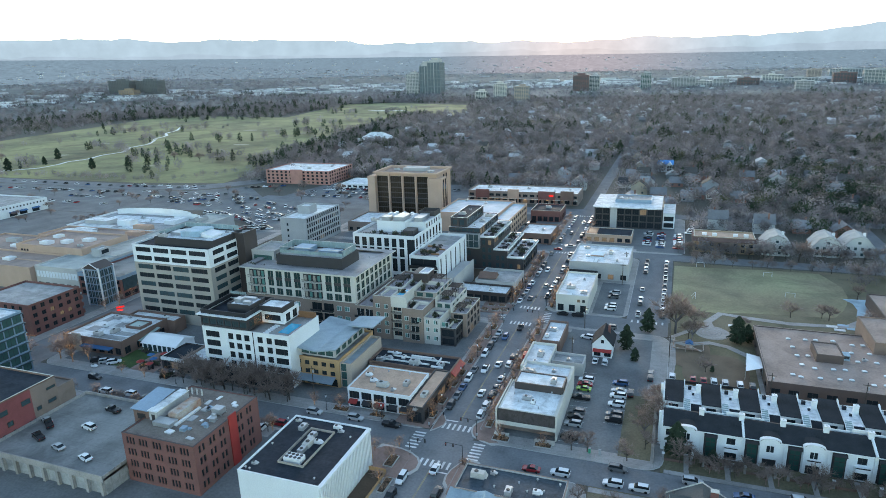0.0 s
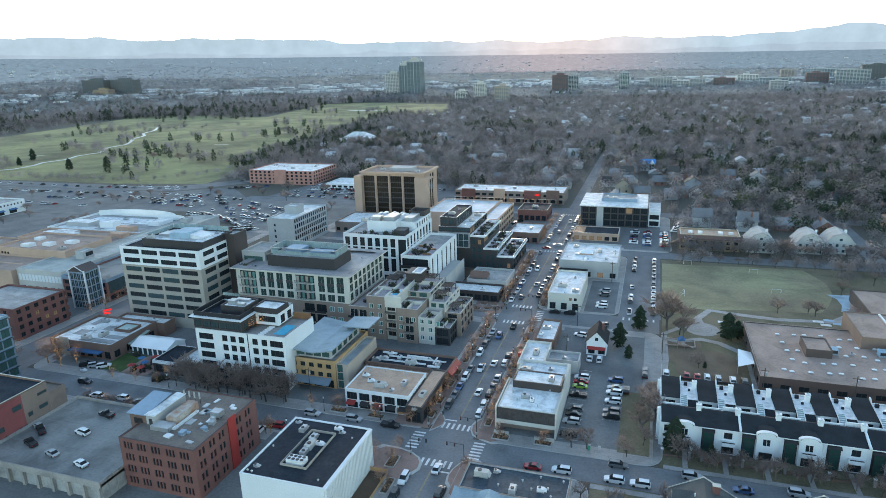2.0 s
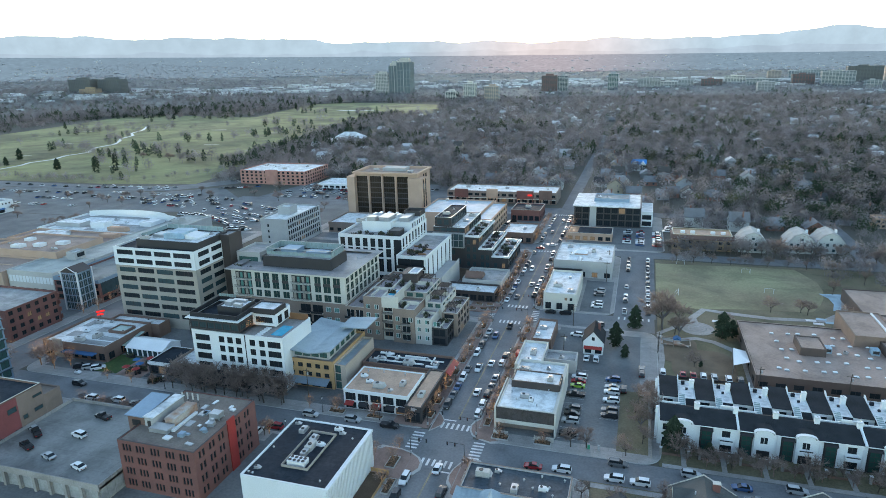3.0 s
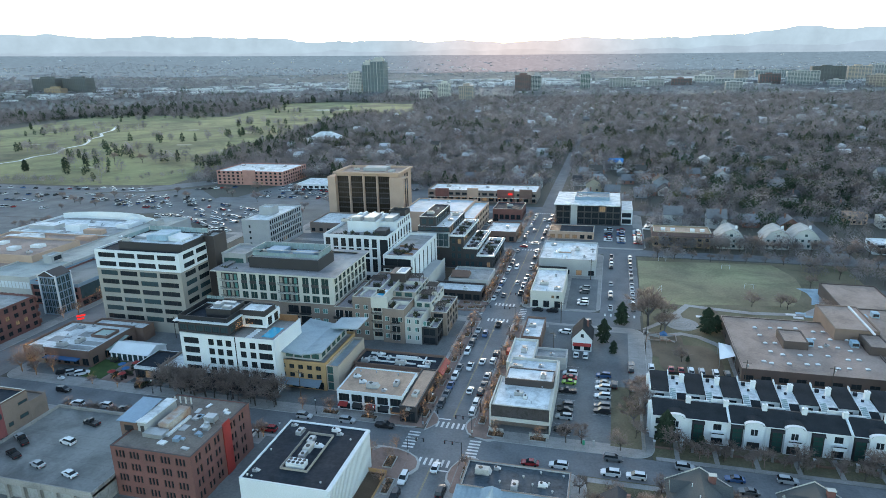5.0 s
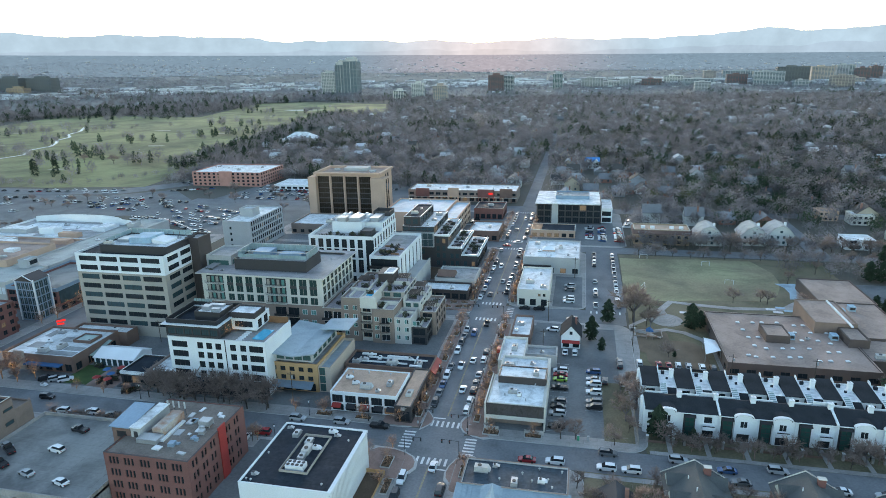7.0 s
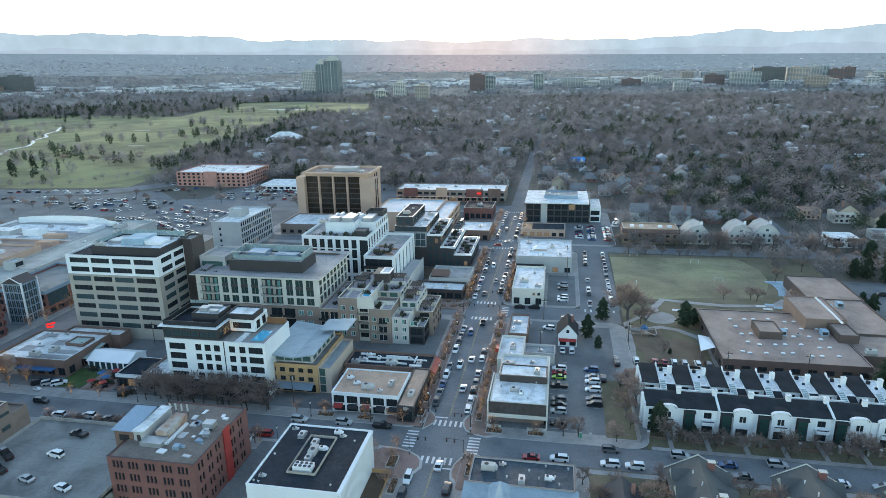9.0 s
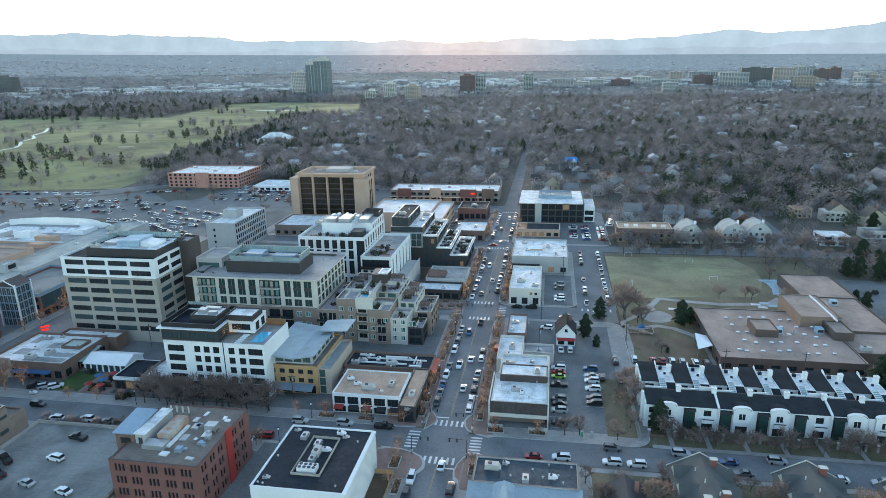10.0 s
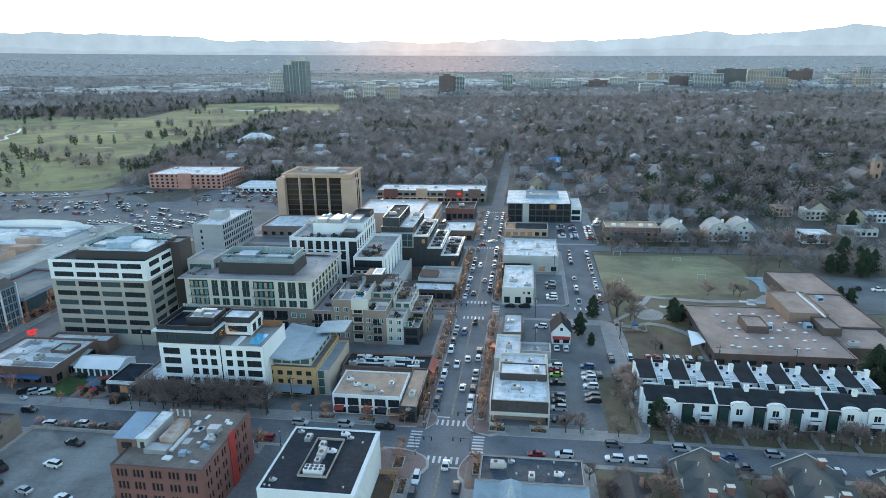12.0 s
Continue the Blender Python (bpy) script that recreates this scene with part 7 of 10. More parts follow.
for x in (-1.65, -0.55, 0.55, 1.65):
    for y in (-0.55, 0.55):
        part("fan", G().tube(x, y, 1.5, 1.6, 0.42, n=10), BLACK_TRIM, cb)

# brick office roof: stair house with blue roof, ducts, frames
stair = thing("roof_stair_house", "brick stair house with sloping blue metal roof", "stair house", -75.7, -23.8, 5.0)
part("wall", G().box(0, 0, 0, 5.0, 9.0, 10.8), BROWN_BRICK, stair)
part("roof", slab(G(), (-0.4, -0.5, 10.9), (5.3, -0.5, 10.9), (5.3, 9.4, 11.9), (-0.4, 9.4, 11.9), 0.2), METAL_BLUE, stair, "sloping weathered blue metal roof")
for z in (1.2, 4.6, 8.0):
    part("opening", G().box(1.2, -0.06, z, 3.8, 0, z + 1.6), BLACK_TRIM, stair)
lift = thing("roof_lift_house", "grey metal lift house with white roof", "lift house", -70.4, -24.0, 12.9)
part("wall", G().box(0, 0, 0, 2.6, 11.4, 3.0), GREY_WALL, lift)
part("roof", G().box(-0.2, -0.2, 3.0, 2.8, 11.6, 3.2), ROOF_WHITE, lift)
part("door", G().box(0.8, -0.08, 0, 1.8, 0, 2.1), DARK_PANEL, lift)
duct = thing("roof_duct", "long rusty roof air handler with ducts", "air handler", -65.6, -22.6, 12.9)
part("casing", G().box(0, 0, 0.4, 3.0, 8.5, 2.6), RUST, duct)
part("casing", G().box(-2.0, -3.4, 0.3, 3.4, -0.5, 1.6), GALV, duct)
part("pipe", G().box(3.4, -2, 0.3, 4.2, 7, 1.0), WHITE_METAL, duct)
part("pipe", G().box(4.6, 1, 0.3, 6.4, 3.5, 0.7), GALV, duct)
crng2 = random.Random(8)
for k in range(16):
    x, y = crng2.uniform(-62.5, -53), crng2.uniform(-28.5, -9)
    w_, d_, h_ = crng2.uniform(0.6, 2.0), crng2.uniform(0.6, 2.4), crng2.choice((0.25, 0.4, 0.9, 1.3))
    pc = thing("roof_fitting", "small pale metal fitting on the brick office roof", "roof fitting", x, y, 13.38, crng2.uniform(-8, 8), group="roof fittings")
    part("base", G().box(-w_ / 2 - 0.1, -d_ / 2 - 0.1, 0, w_ / 2 + 0.1, d_ / 2 + 0.1, 0.12), ROOF_GREY, pc)
    part("casing", G().box(-w_ / 2, -d_ / 2, 0.12, w_ / 2, d_ / 2, h_), (WHITE_METAL, GALV, METAL_BLUE)[k % 3], pc)
mast = thing("antenna_frame", "dark steel antenna frame with panels", "antenna frame", -68.0, -12.6, 12.9)
for x in (0, 1.6, 3.2, 4.8):
    part("post", G().beam((x, 0, 0), (x, 0, 4.2), 0.06), BLACK_TRIM, mast)
    part("panel", G().box(x - 0.2, -0.2, 2.4, x + 0.2, 0.0, 4.2), GREY_WALL, mast)
part("rail", G().beam((0, 0, 3.0), (4.8, 0, 3.0), 0.05), BLACK_TRIM, mast)
part("rail", G().beam((0, 0, 1.6), (4.8, 0, 1.6), 0.05), BLACK_TRIM, mast)
tower_u = thing("cooling_tower", "white louvred cooling tower on the roof", "cooling tower", -55.3, -16.2, 12.9)
part("casing", G().box(-1.4, -1.1, 0.8, 1.4, 1.1, 2.2), GALV, tower_u)
for i in range(4):
    part("leg", G().box(-1.5 + (i % 2) * 2.8, -1.1 + (i // 2) * 2.0, 0, -1.3 + (i % 2) * 2.8, -0.9 + (i // 2) * 2.0, 0.8), GALV, tower_u)
part("tray", G().box(-1.8, -4.6, 0.15, 1.4, -1.6, 0.35), METAL_BLUE, tower_u)

for k, (x, y, w_, d_) in enumerate(((-62.5, -26.6, 1.5, 0.8), (-58.6, -22.9, 1.2, 1.0), (-53.3, -24.4, 1.4, 0.9), (-58.9, -19.0, 1.0, 1.6), (-60.6, -19.8, 0.6, 3.0), (-61.4, -15.0, 0.5, 4.5), (-57.5, -12.5, 1.6, 1.2), (-60.0, -11.0, 1.3, 2.4), (-66.5, -10.5, 2.0, 0.8))):
    rp = thing("roof_patch", "pale membrane patch on the tan roof", "roof patch", x, y, 12.9)
    part("patch", G().box(-w_ / 2, -d_ / 2, 0, w_ / 2, d_ / 2, 0.12 + 0.1 * (k % 3)), ROOF_WHITE, rp)

for x, y in ((104.8, 82.2), (118.8, 83.9), (134, 112), (129, 108)):
    su = thing("school_roof_unit", "pale blue-grey roof air unit on the school", "rooftop unit", x, y, 4.55 if x < 125 else 4.9, group="school roof units")
    part("casing", G().box(-1.1, -1.4, 0.2, 1.1, 1.4, 1.9), METAL_SKY, su)
    part("curb", G().box(-1.2, -1.5, 0, 1.2, 1.5, 0.2), GALV, su)
    part("louvre", G().box(-0.9, -1.44, 0.6, 0.9, -1.4, 1.6), DARK_PANEL, su)
# skylights on the school roof
dome = thing("skylight", "small white domed roof skylight", "skylight", 88, 66, 4.55, group="school skylights")
part("curb", G().box(-0.7, -0.5, 0, 0.7, 0.5, 0.3), GALV, dome)
part("dome", G().add([(-0.65, -0.45, 0.3), (0.65, -0.45, 0.3), (0.65, 0.45, 0.3), (-0.65, 0.45, 0.3), (-0.3, -0.2, 0.55), (0.3, -0.2, 0.55), (0.3, 0.2, 0.55), (-0.3, 0.2, 0.55)],
                     [(4, 5, 6, 7), (0, 1, 5, 4), (1, 2, 6, 5), (2, 3, 7, 6), (3, 0, 4, 7)]), FABRIC_WHITE, dome)
for k in range(34):
    x, y = 90 + (k % 7) * 4.4 + (k * 37 % 5) * 0.4, 65 + (k // 7) * 7.2 + (k * 13 % 4) * 0.6
    if not (95 < x < 105 and 76 < y < 89):
        copy_thing(dome, pose(x, y, 4.55))

# ---- street furniture ----


def street_lamp():
    ob = thing("street_lamp", "black street lamp post on the pavement", "street lamp", 0, 0, 0, group="street lamps")
    part("post", G().tube(0, 0, 0, 4.2, 0.09, 0.06, 6), BLACK_TRIM, ob)
    part("base", G().tube(0, 0, 0, 0.5, 0.2, 0.14, 8), BLACK_TRIM, ob)
    part("lantern", G().tube(0, 0, 4.2, 4.85, 0.16, 0.26, 8), FABRIC_WHITE, ob, "frosted lantern")
    part("cap", G().tube(0, 0, 4.85, 5.1, 0.3, 0.05, 8), BLACK_TRIM, ob)
    return ob


lamp = street_lamp()
spots = [(x, y) for x in (-9.4, 4.9) for y in (24, 42, 60, 78, 116, 134, 152, 170)] + [(x, 13.4) for x in (-24, -42, -70, -98)] + [(x, -0.4) for x in (-24, -46)]
lamp.matrix_basis = pose(*spots[0], 0.15)
for x, y in spots[1:]:
    copy_thing(lamp, pose(x, y, 0.15))


def signal(x, y, turn):
    ob = thing("traffic_signal", "dark traffic signal mast at the crossing", "traffic signal", x, y, 0.15, turn, group="traffic signals")
    part("mast", G().tube(0, 0, 0, 5.6, 0.11, 0.08, 6), BLACK_TRIM, ob)
    part("arm", G().beam((0, 0, 5.4), (4.6, 0, 5.6), 0.06), BLACK_TRIM, ob)
    for ax in (2.4, 4.4):
        hd = part("signal_head", G().box(ax - 0.17, -0.12, 4.6, ax + 0.17, 0.12, 5.6), BLACK_TRIM, ob)
        part("lens", G().tube(ax, 0.1, 5.2, 5.4, 0.09, n=6), RED_PAINT, hd)
    part("box", G().box(-0.25, -0.2, 0.9, 0.25, 0.2, 1.6), GALV, ob)


for x, y, turn in ((-9.4, 13.4, 0), (4.9, 12.0, 180), (-9.4, -0.6, 0), (4.9, -0.3, 180), (-9.4, 94.2, 0), (4.9, 94.2, 180), (-9.4, 110, 0), (4.9, 110, 180)):
    signal(x, y, turn)


def planter(x, y, w, d):
    ob = thing("planter", "low concrete-edged planting bed with brown mulch", "planter", x, y, 0.15, group="planting beds")
    part("edge", G().ring(-w / 2, -d / 2, w / 2, d / 2, 0, 0.35, 0.18), KERB, ob)
    part("soil", G().box(-w / 2 + 0.18, -d / 2 + 0.18, 0, w / 2 - 0.18, d / 2 - 0.18, 0.25), MULCH, ob)
    rng, tufts = random.Random(int(x * 7 + y * 13)), G()
    for _ in range(90):
        p = Vector((rng.uniform(-0.42, 0.42) * w, rng.uniform(-0.42, 0.42) * d, 0.2 + rng.random() ** 2 * 0.9))
        a, b = (Vector([rng.gauss(0, 0.17) for _ in range(3)]) for _ in range(2))
        tufts.add([p - a, p + b, p + a, p - b], [(0, 1, 2, 3)])
    tagged(part("dry_grasses", tufts, TWIG_RUST, ob, "rust-coloured dry grasses and shrubs"), kind="stuff")


for x, y, w, d in [(-10.6, y, 1.8, 4.0) for y in (20, 28, 39, 47, 56, 66, 77, 86)] + [(6.3, y, 1.8, 4.0) for y in (20, 28, 39, 47, 56, 66, 77, 86)] + [(-10.6, y, 1.8, 4.5) for y in (114, 123, 132, 141, 150, 160, 170, 180)] + [(6.3, y, 1.8, 4.5) for y in (114, 123, 132, 141, 150, 160, 170, 180)] + [(11.2, 13.6, 4.6, 2.6), (22.6, 13.8, 4.6, 2.4), (-13.0, -4.5, 2.6, 5), (-10.4, -14, 2.0, 6), (7.2, -5, 2.4, 5), (-26, 14.6, 5, 2), (-38, 14.6, 5, 2)]:
    planter(x, y, w, d)

goal = thing("football_goal", "white football goal frame on the field", "goal", 93.4, 176.6, 0.09, 0, group="football goals")
for gx in (-1.8, 1.8):
    part("post", G().beam((gx, 0, 0), (gx, 0, 2.1), 0.06), WHITE_METAL, goal)
    part("stay", G().beam((gx, 0, 2.1), (gx, 1.4, 0), 0.05), WHITE_METAL, goal)
part("crossbar", G().beam((-1.8, 0, 2.1), (1.8, 0, 2.1), 0.06), WHITE_METAL, goal)
copy_thing(goal, pose(65.1, 184.8, 0.09)), copy_thing(goal, pose(99, 150, 0.09)), copy_thing(goal, pose(62, 140, 0.09, 0, 0, 90))
flat("corner_plaza", rect(-21.5, 101.0, -9.2, 112.3), 0.2, PAVER, "red-brown paved corner plaza with planting", "plaza")
for x, y in ((-19.5, 103.0), (-15.0, 103.5), (-11.5, 104.0), (-18.0, 108.5), (-13.5, 109.0)):
    planter(x, y, 3.0, 1.6)
sail = thing("shade_sail", "pale blue shade sail on steel posts in the park", "shade sail", 78, 74, 0.1)
part("canopy", slab(G(), (-2.6, -6, 3.0), (2.2, -5, 4.2), (2.6, 6, 3.0), (-1.6, 5, 4.2), 0.06), FABRIC_WHITE, sail)
for px, py, pz in ((-2.6, -6, 3.0), (2.2, -5, 4.2), (2.6, 6, 3.0), (-1.6, 5, 4.2)):
    part("post", G().beam((px, py, 0), (px, py, pz), 0.08), GALV, sail)
play = thing("climbing_frame", "brown climbing frame with slide in the playground", "climbing frame", 58, 84, 0.1)
for px in (0, 2.2):
    for py in (0, 2.2):
        part("post", G().beam((px, py, 0), (px, py, 3.0), 0.08), RUST, play)
part("platform", G().box(0, 0, 1.4, 2.2, 2.2, 1.55), RUST, play)
part("roof", gable(G(), 0, 0, 2.2, 2.2, 3.0, 3.9, True, 0.2), FABRIC_BLUE, play)
part("slide", slab(G(), (2.2, 0.6, 1.5), (5.2, 0.6, 0.3), (5.2, 1.5, 0.3), (2.2, 1.5, 1.5), 0.1), RUST, play)
part("beam", G().beam((-4.5, 1.1, 2.4), (0, 1.1, 2.4), 0.07), RUST, play)
part("frame", G().beam((-4.5, 0, 0), (-4.5, 1.1, 2.4), 0.06).beam((-4.5, 2.2, 0), (-4.5, 1.1, 2.4), 0.06), RUST, play)
ring = thing("playground_edge", "low rusty playground border", "border", 56, 88, 0.1)
part("border", G().ring(-2, -2, 8, 4, 0, 0.35, 0.3), RUST, ring)


def fence(name, label, x0, y0, x1, y1, h, material, step=2.4):
    ob = thing(name, label, "fence", x0, y0, 0.12)
    ln = math.hypot(x1 - x0, y1 - y0)
    dx, dy = (x1 - x0) / ln, (y1 - y0) / ln
    n = int(ln / step)
    for i in range(n + 1):
        part("post", G().beam((dx * i * step, dy * i * step, 0), (dx * i * step, dy * i * step, h + 0.1), 0.07), material, ob)
    for i in range(n):
        a, b = i * step, (i + 1) * step
        part("panel", slab(G(), (dx * a, dy * a, h), (dx * b, dy * b, h), (dx * b + dy * 0.05, dy * b + dx * 0.05, h), (dx * a + dy * 0.05, dy * a + dx * 0.05, h), h - 0.15), material, ob)


fence("wooden_fence", "weathered grey wooden fence beside the bare lot", 50.2, 14, 49.9, 56, 1.5, GREIGE)
fence("park_fence", "low dark fence round the play area", 53.5, 60, 77, 60, 1.0, BLACK_TRIM)
fence("screen_wall", "low tan wall along the garden patio", -36, -4.8, -16.5, -4.8, 1.2, YELLOW_BLOCK, 3.0)


fence("patio_wall", "low ochre wall round the side patio", -17.2, -9.4, -12.2, -9.4, 1.2, YELLOW_BLOCK, 2.5)
fence("patio_wall", "low ochre wall round the side patio", -12.3, -24, -12.2, -9.6, 1.0, YELLOW_BLOCK, 2.4)


def utility_pole(x, y, h):
    ob = thing("utility_pole", "brown wooden utility pole with crossarm", "utility pole", x, y, 0.1, group="utility poles")
    part("pole", G().tube(0, 0, 0, h, 0.16, 0.11, 6), BARK, ob)
    part("crossarm", G().box(-1.2, -0.06, h - 0.9, 1.2, 0.06, h - 0.75), BARK, ob)
    part("transformer", G().tube(0.35, 0, h - 2.2, h - 1.3, 0.25, n=8), GALV, ob)


for x, y, h in ((-50, 58, 10), (-49.5, 40, 10), (-50.2, 20, 10), (22, 66, 9), (22.3, 95, 9), (31.5, 149, 10), (31.5, 168, 10), (81, 56, 9), (105, 57, 9), (-118, 52, 9), (52.8, 78, 8)):
    utility_pole(x, y, h)
sign = thing("neon_sign", "red glowing sign on a post beside the street", "sign", -165.5, 56.5, 0.02)
part("post", G().beam((0, 0, 0), (0, 0, 2.0), 0.1), BLACK_TRIM, sign)
part("panel", slab(G(), (-1.8, -0.2, 3.6), (1.9, 0.5, 4.4), (1.9, 0.7, 4.4), (-1.8, 0.0, 3.6), 0.7), RED_NEON, sign)
part("lower_panel", slab(G(), (-1.6, -0.2, 2.5), (1.2, 0.3, 2.9), (1.2, 0.5, 2.9), (-1.6, 0.0, 2.5), 0.7), RED_NEON, sign)
for x, lab, m_ in ((34.6, "small green utility cabinet on the pavement", mat("green_cabinet", (0.05, 0.33, 0.18), 0.5, 0.1)), (37.2, "small grey utility cabinet on the pavement", GREY_WALL)):
    cab_ = thing("utility_cabinet", lab, "utility cabinet", x, 14.2, 0.15)
    part("body", G().box(-0.3, -0.25, 0, 0.3, 0.25, 1.4), m_, cab_)
    part("lid", G().box(-0.34, -0.29, 1.4, 0.34, 0.29, 1.48), GREY_WALL, cab_)


for k, (x, y, c) in enumerate(((-119, 20, RED_PAINT), (-116, 23, FABRIC_BLUE), (-119.5, 25.5, FABRIC_BLUE), (-114.5, 19.5, RED_PAINT), (-115.5, 27.5, RED_PAINT), (-107, 16.5, BLACK_TRIM), (-103.5, 17.5, BLACK_TRIM))):
    um = thing("patio_umbrella", ("red", "blue", "blue", "red", "red", "black", "black")[k] + " patio umbrella over a garden table", "umbrella", x, y, 0.17, group="patio umbrellas")
    part("pole", G().tube(0, 0, 0, 2.5, 0.04, n=6), WOOD, um)
    part("canopy", G().tube(0, 0, 2.1, 2.75, 1.4, 0.05, 8), c, um)
hall_lights = thing("fairy_light_string", "warm fairy lights strung under the hotel roof edge", "string lights", -74.4, 29.5, 18.0)
bulbs = G()
brng = random.Random(4)
for i in range(170):
    x, y, z = brng.uniform(-1, 4.5), brng.uniform(-6, 3), brng.uniform(1.4, 3.2)
    bulbs.box(x, y, z, x + 0.07, y + 0.07, z + 0.07)
tagged(part("bulbs", bulbs, BULB, hall_lights), kind="stuff")
part("wire", G().beam((0, -6, 3.0), (4, 3, 3.0), 0.02).beam((4, -6, 3.0), (0, 3, 3.0), 0.02).beam((0.1, -6, 0), (0.1, -6, 3.0), 0.04), BLACK_TRIM, hall_lights)


# roof terraces: shrubs in boxes and seats
def shrub_box(n):
    rng = random.Random(n)
    ob = thing("terrace_planter", "long planter box with brown-green shrubs on a terrace", "planter", 0, 0, 0, group="terrace planters")
    part("box", G().box(-1.5, -0.4, 0, 1.5, 0.4, 0.5), UMBER_PANEL, ob)
    g = G()
    for i in range(110):
        p = Vector((rng.uniform(-1.5, 1.5), rng.uniform(-0.45, 0.45), 0.5 + rng.random() ** 1.5 * 1.1))
        s = Vector([rng.gauss(0, 0.16) for _ in range(3)])
        u = Vector([rng.gauss(0, 0.16) for _ in range(3)])
        g.add([p - s, p + u, p + s, p - u], [(0, 1, 2, 3)])
    part("shrubs", g, SHRUB, ob)
    return ob


def seats():
    ob = thing("patio_set", "dark patio table with four chairs on a terrace", "patio set", 0, 0, 0, group="terrace seats")
    part("table", G().box(-0.6, -0.45, 0.68, 0.6, 0.45, 0.74).box(-0.08, -0.08, 0, 0.08, 0.08, 0.68), UMBER_PANEL, ob)
    for x, y in ((-0.9, 0), (0.9, 0), (0, -0.75), (0, 0.75)):
        part("chair", G().box(x - 0.25, y - 0.25, 0.0, x + 0.25, y + 0.25, 0.45).box(x - 0.25, y + 0.2, 0.45, x + 0.25, y + 0.27, 0.85), BLACK_TRIM, ob)
    return ob


SHRUBS, SEATS = [shrub_box(1), shrub_box(2)], seats()
prng = random.Random(31)
first = [True, True, True]
areas = ((-50.5, 76, -44, 94, 16.12, 5), (-43.5, 67, -40, 84, 16.42, 4), (-39, 66, -31.8, 71, 12.52, 4), (-39, 78, -31, 86, 15.22, 5), (-31, 66, -25.5, 70.5, 9.52, 3), (-30, 77, -24.5, 93, 12.22, 6), (-24.5, 66.5, -20, 74, 6.22, 3), (-23.5, 76, -18.5, 91, 8.62, 6), (-36.5, 157, -30.5, 188, 16.12, 9), (-29.5, 157, -24, 188, 10.12, 10), (-23, 157, -16, 188, 6.52, 12), (-57.5, 66, -52, 92, 11.75, 7), (-53.5, 110, -43, 127, 18.62, 6),
         (-83, 116.5, -56, 123, 24.95, 8), (-53, 110, -42, 138, 18.55, 7), (-107, 66.5, -97, 72, 22.8, 2), (-121, 18.5, -112, 29, 0.17, 8), (-109, 14, -101, 20, 0.17, 6), (-130, 29, -124, 31, 0.17, 2), (-83, 116.5, -56, 123, 24.95, 4))
for x0, y0, x1, y1, z, n in areas:
    for i in range(n):
        k = 2 if i % 2 else prng.randrange(2)
        m = pose(prng.uniform(x0 + 1.5, x1 - 1.5), prng.uniform(y0 + 1, y1 - 1), z, 0, 0, prng.choice((0, 90)))
        src_ob = SEATS if k == 2 else SHRUBS[k]
        if first[k]:
            first[k] = False
            src_ob.matrix_basis = m
        else:
            copy_thing(src_ob, m)

vent = thing("roof_vent", "small galvanised roof vent", "roof vent", 25.8, -8.7, 5.6, group="roof vents")
part("pipe", G().tube(0, 0, 0, 0.6, 0.16, n=8), GALV, vent)
part("cowl", G().tube(0, 0, 0.6, 0.8, 0.3, 0.12, 8), GALV, vent)
for x, y, z in ((24.4, -13.5, 5.6), (28, -12.4, 5.6), (31, -9, 5.6), (17, -14, 5.6), (22, -11, 5.6), (29, -15, 5.6), (-20, -29, 10.0), (-37, -20, 10.0), (-20, -12, 10.0), (-37.4, -30, 10.0), (-36.2, -30.2, 10.0), (12, 26, 7.2), (22, 29, 7.2), (14, 22, 7.2), (20, 20, 7.2),
                (-34, 29.5, 6.25), (-29, 30, 6.25), (-22, 30, 6.25), (-80, 30, 21.2), (-70, 70, 23.1), (-64, 90, 23.1), (-102, 80, 23.1), (-100, 70, 23.1), (-75, 145, 25.0), (-58, 130, 25.0), (12, 125, 6.7), (15, 112, 6.7), (10, 160, 7.5), (30, 180, 7.5), (20, 158, 7.5)):
    copy_thing(vent, pose(x, y, z))

# ---- cars ----
CAR_PAINT = {n: mat("car_paint_" + n, c, 0.25, 0.04, 1, 4, bump=0, spec=0.6) for n, c in
             (("white", (0.72, 0.73, 0.74)), ("black", (0.02, 0.02, 0.022)), ("grey", (0.13, 0.135, 0.14)), ("silver", (0.42, 0.43, 0.44)), ("blue", (0.04, 0.09, 0.20)), ("red", (0.30, 0.025, 0.03)), ("green", (0.25, 0.42, 0.06)))}


def section(g, stations):
    """Joins rectangles (y, half width, low, high) along the car into one closed skin."""
    n = len(stations)
    pts = []
    for y, hw, lo, hi in stations:
        pts += [(-hw, y, lo), (hw, y, lo), (hw, y, hi), (-hw, y, hi)]
    faces = [(3, 2, 1, 0), (4 * n - 4, 4 * n - 3, 4 * n - 2, 4 * n - 1)]
    for i in range(n - 1):
        for j in range(4):
            a, b = 4 * i + j, 4 * i + (j + 1) % 4
            faces.append((a, b, b + 4, a + 4))
    return g.add(pts, faces)


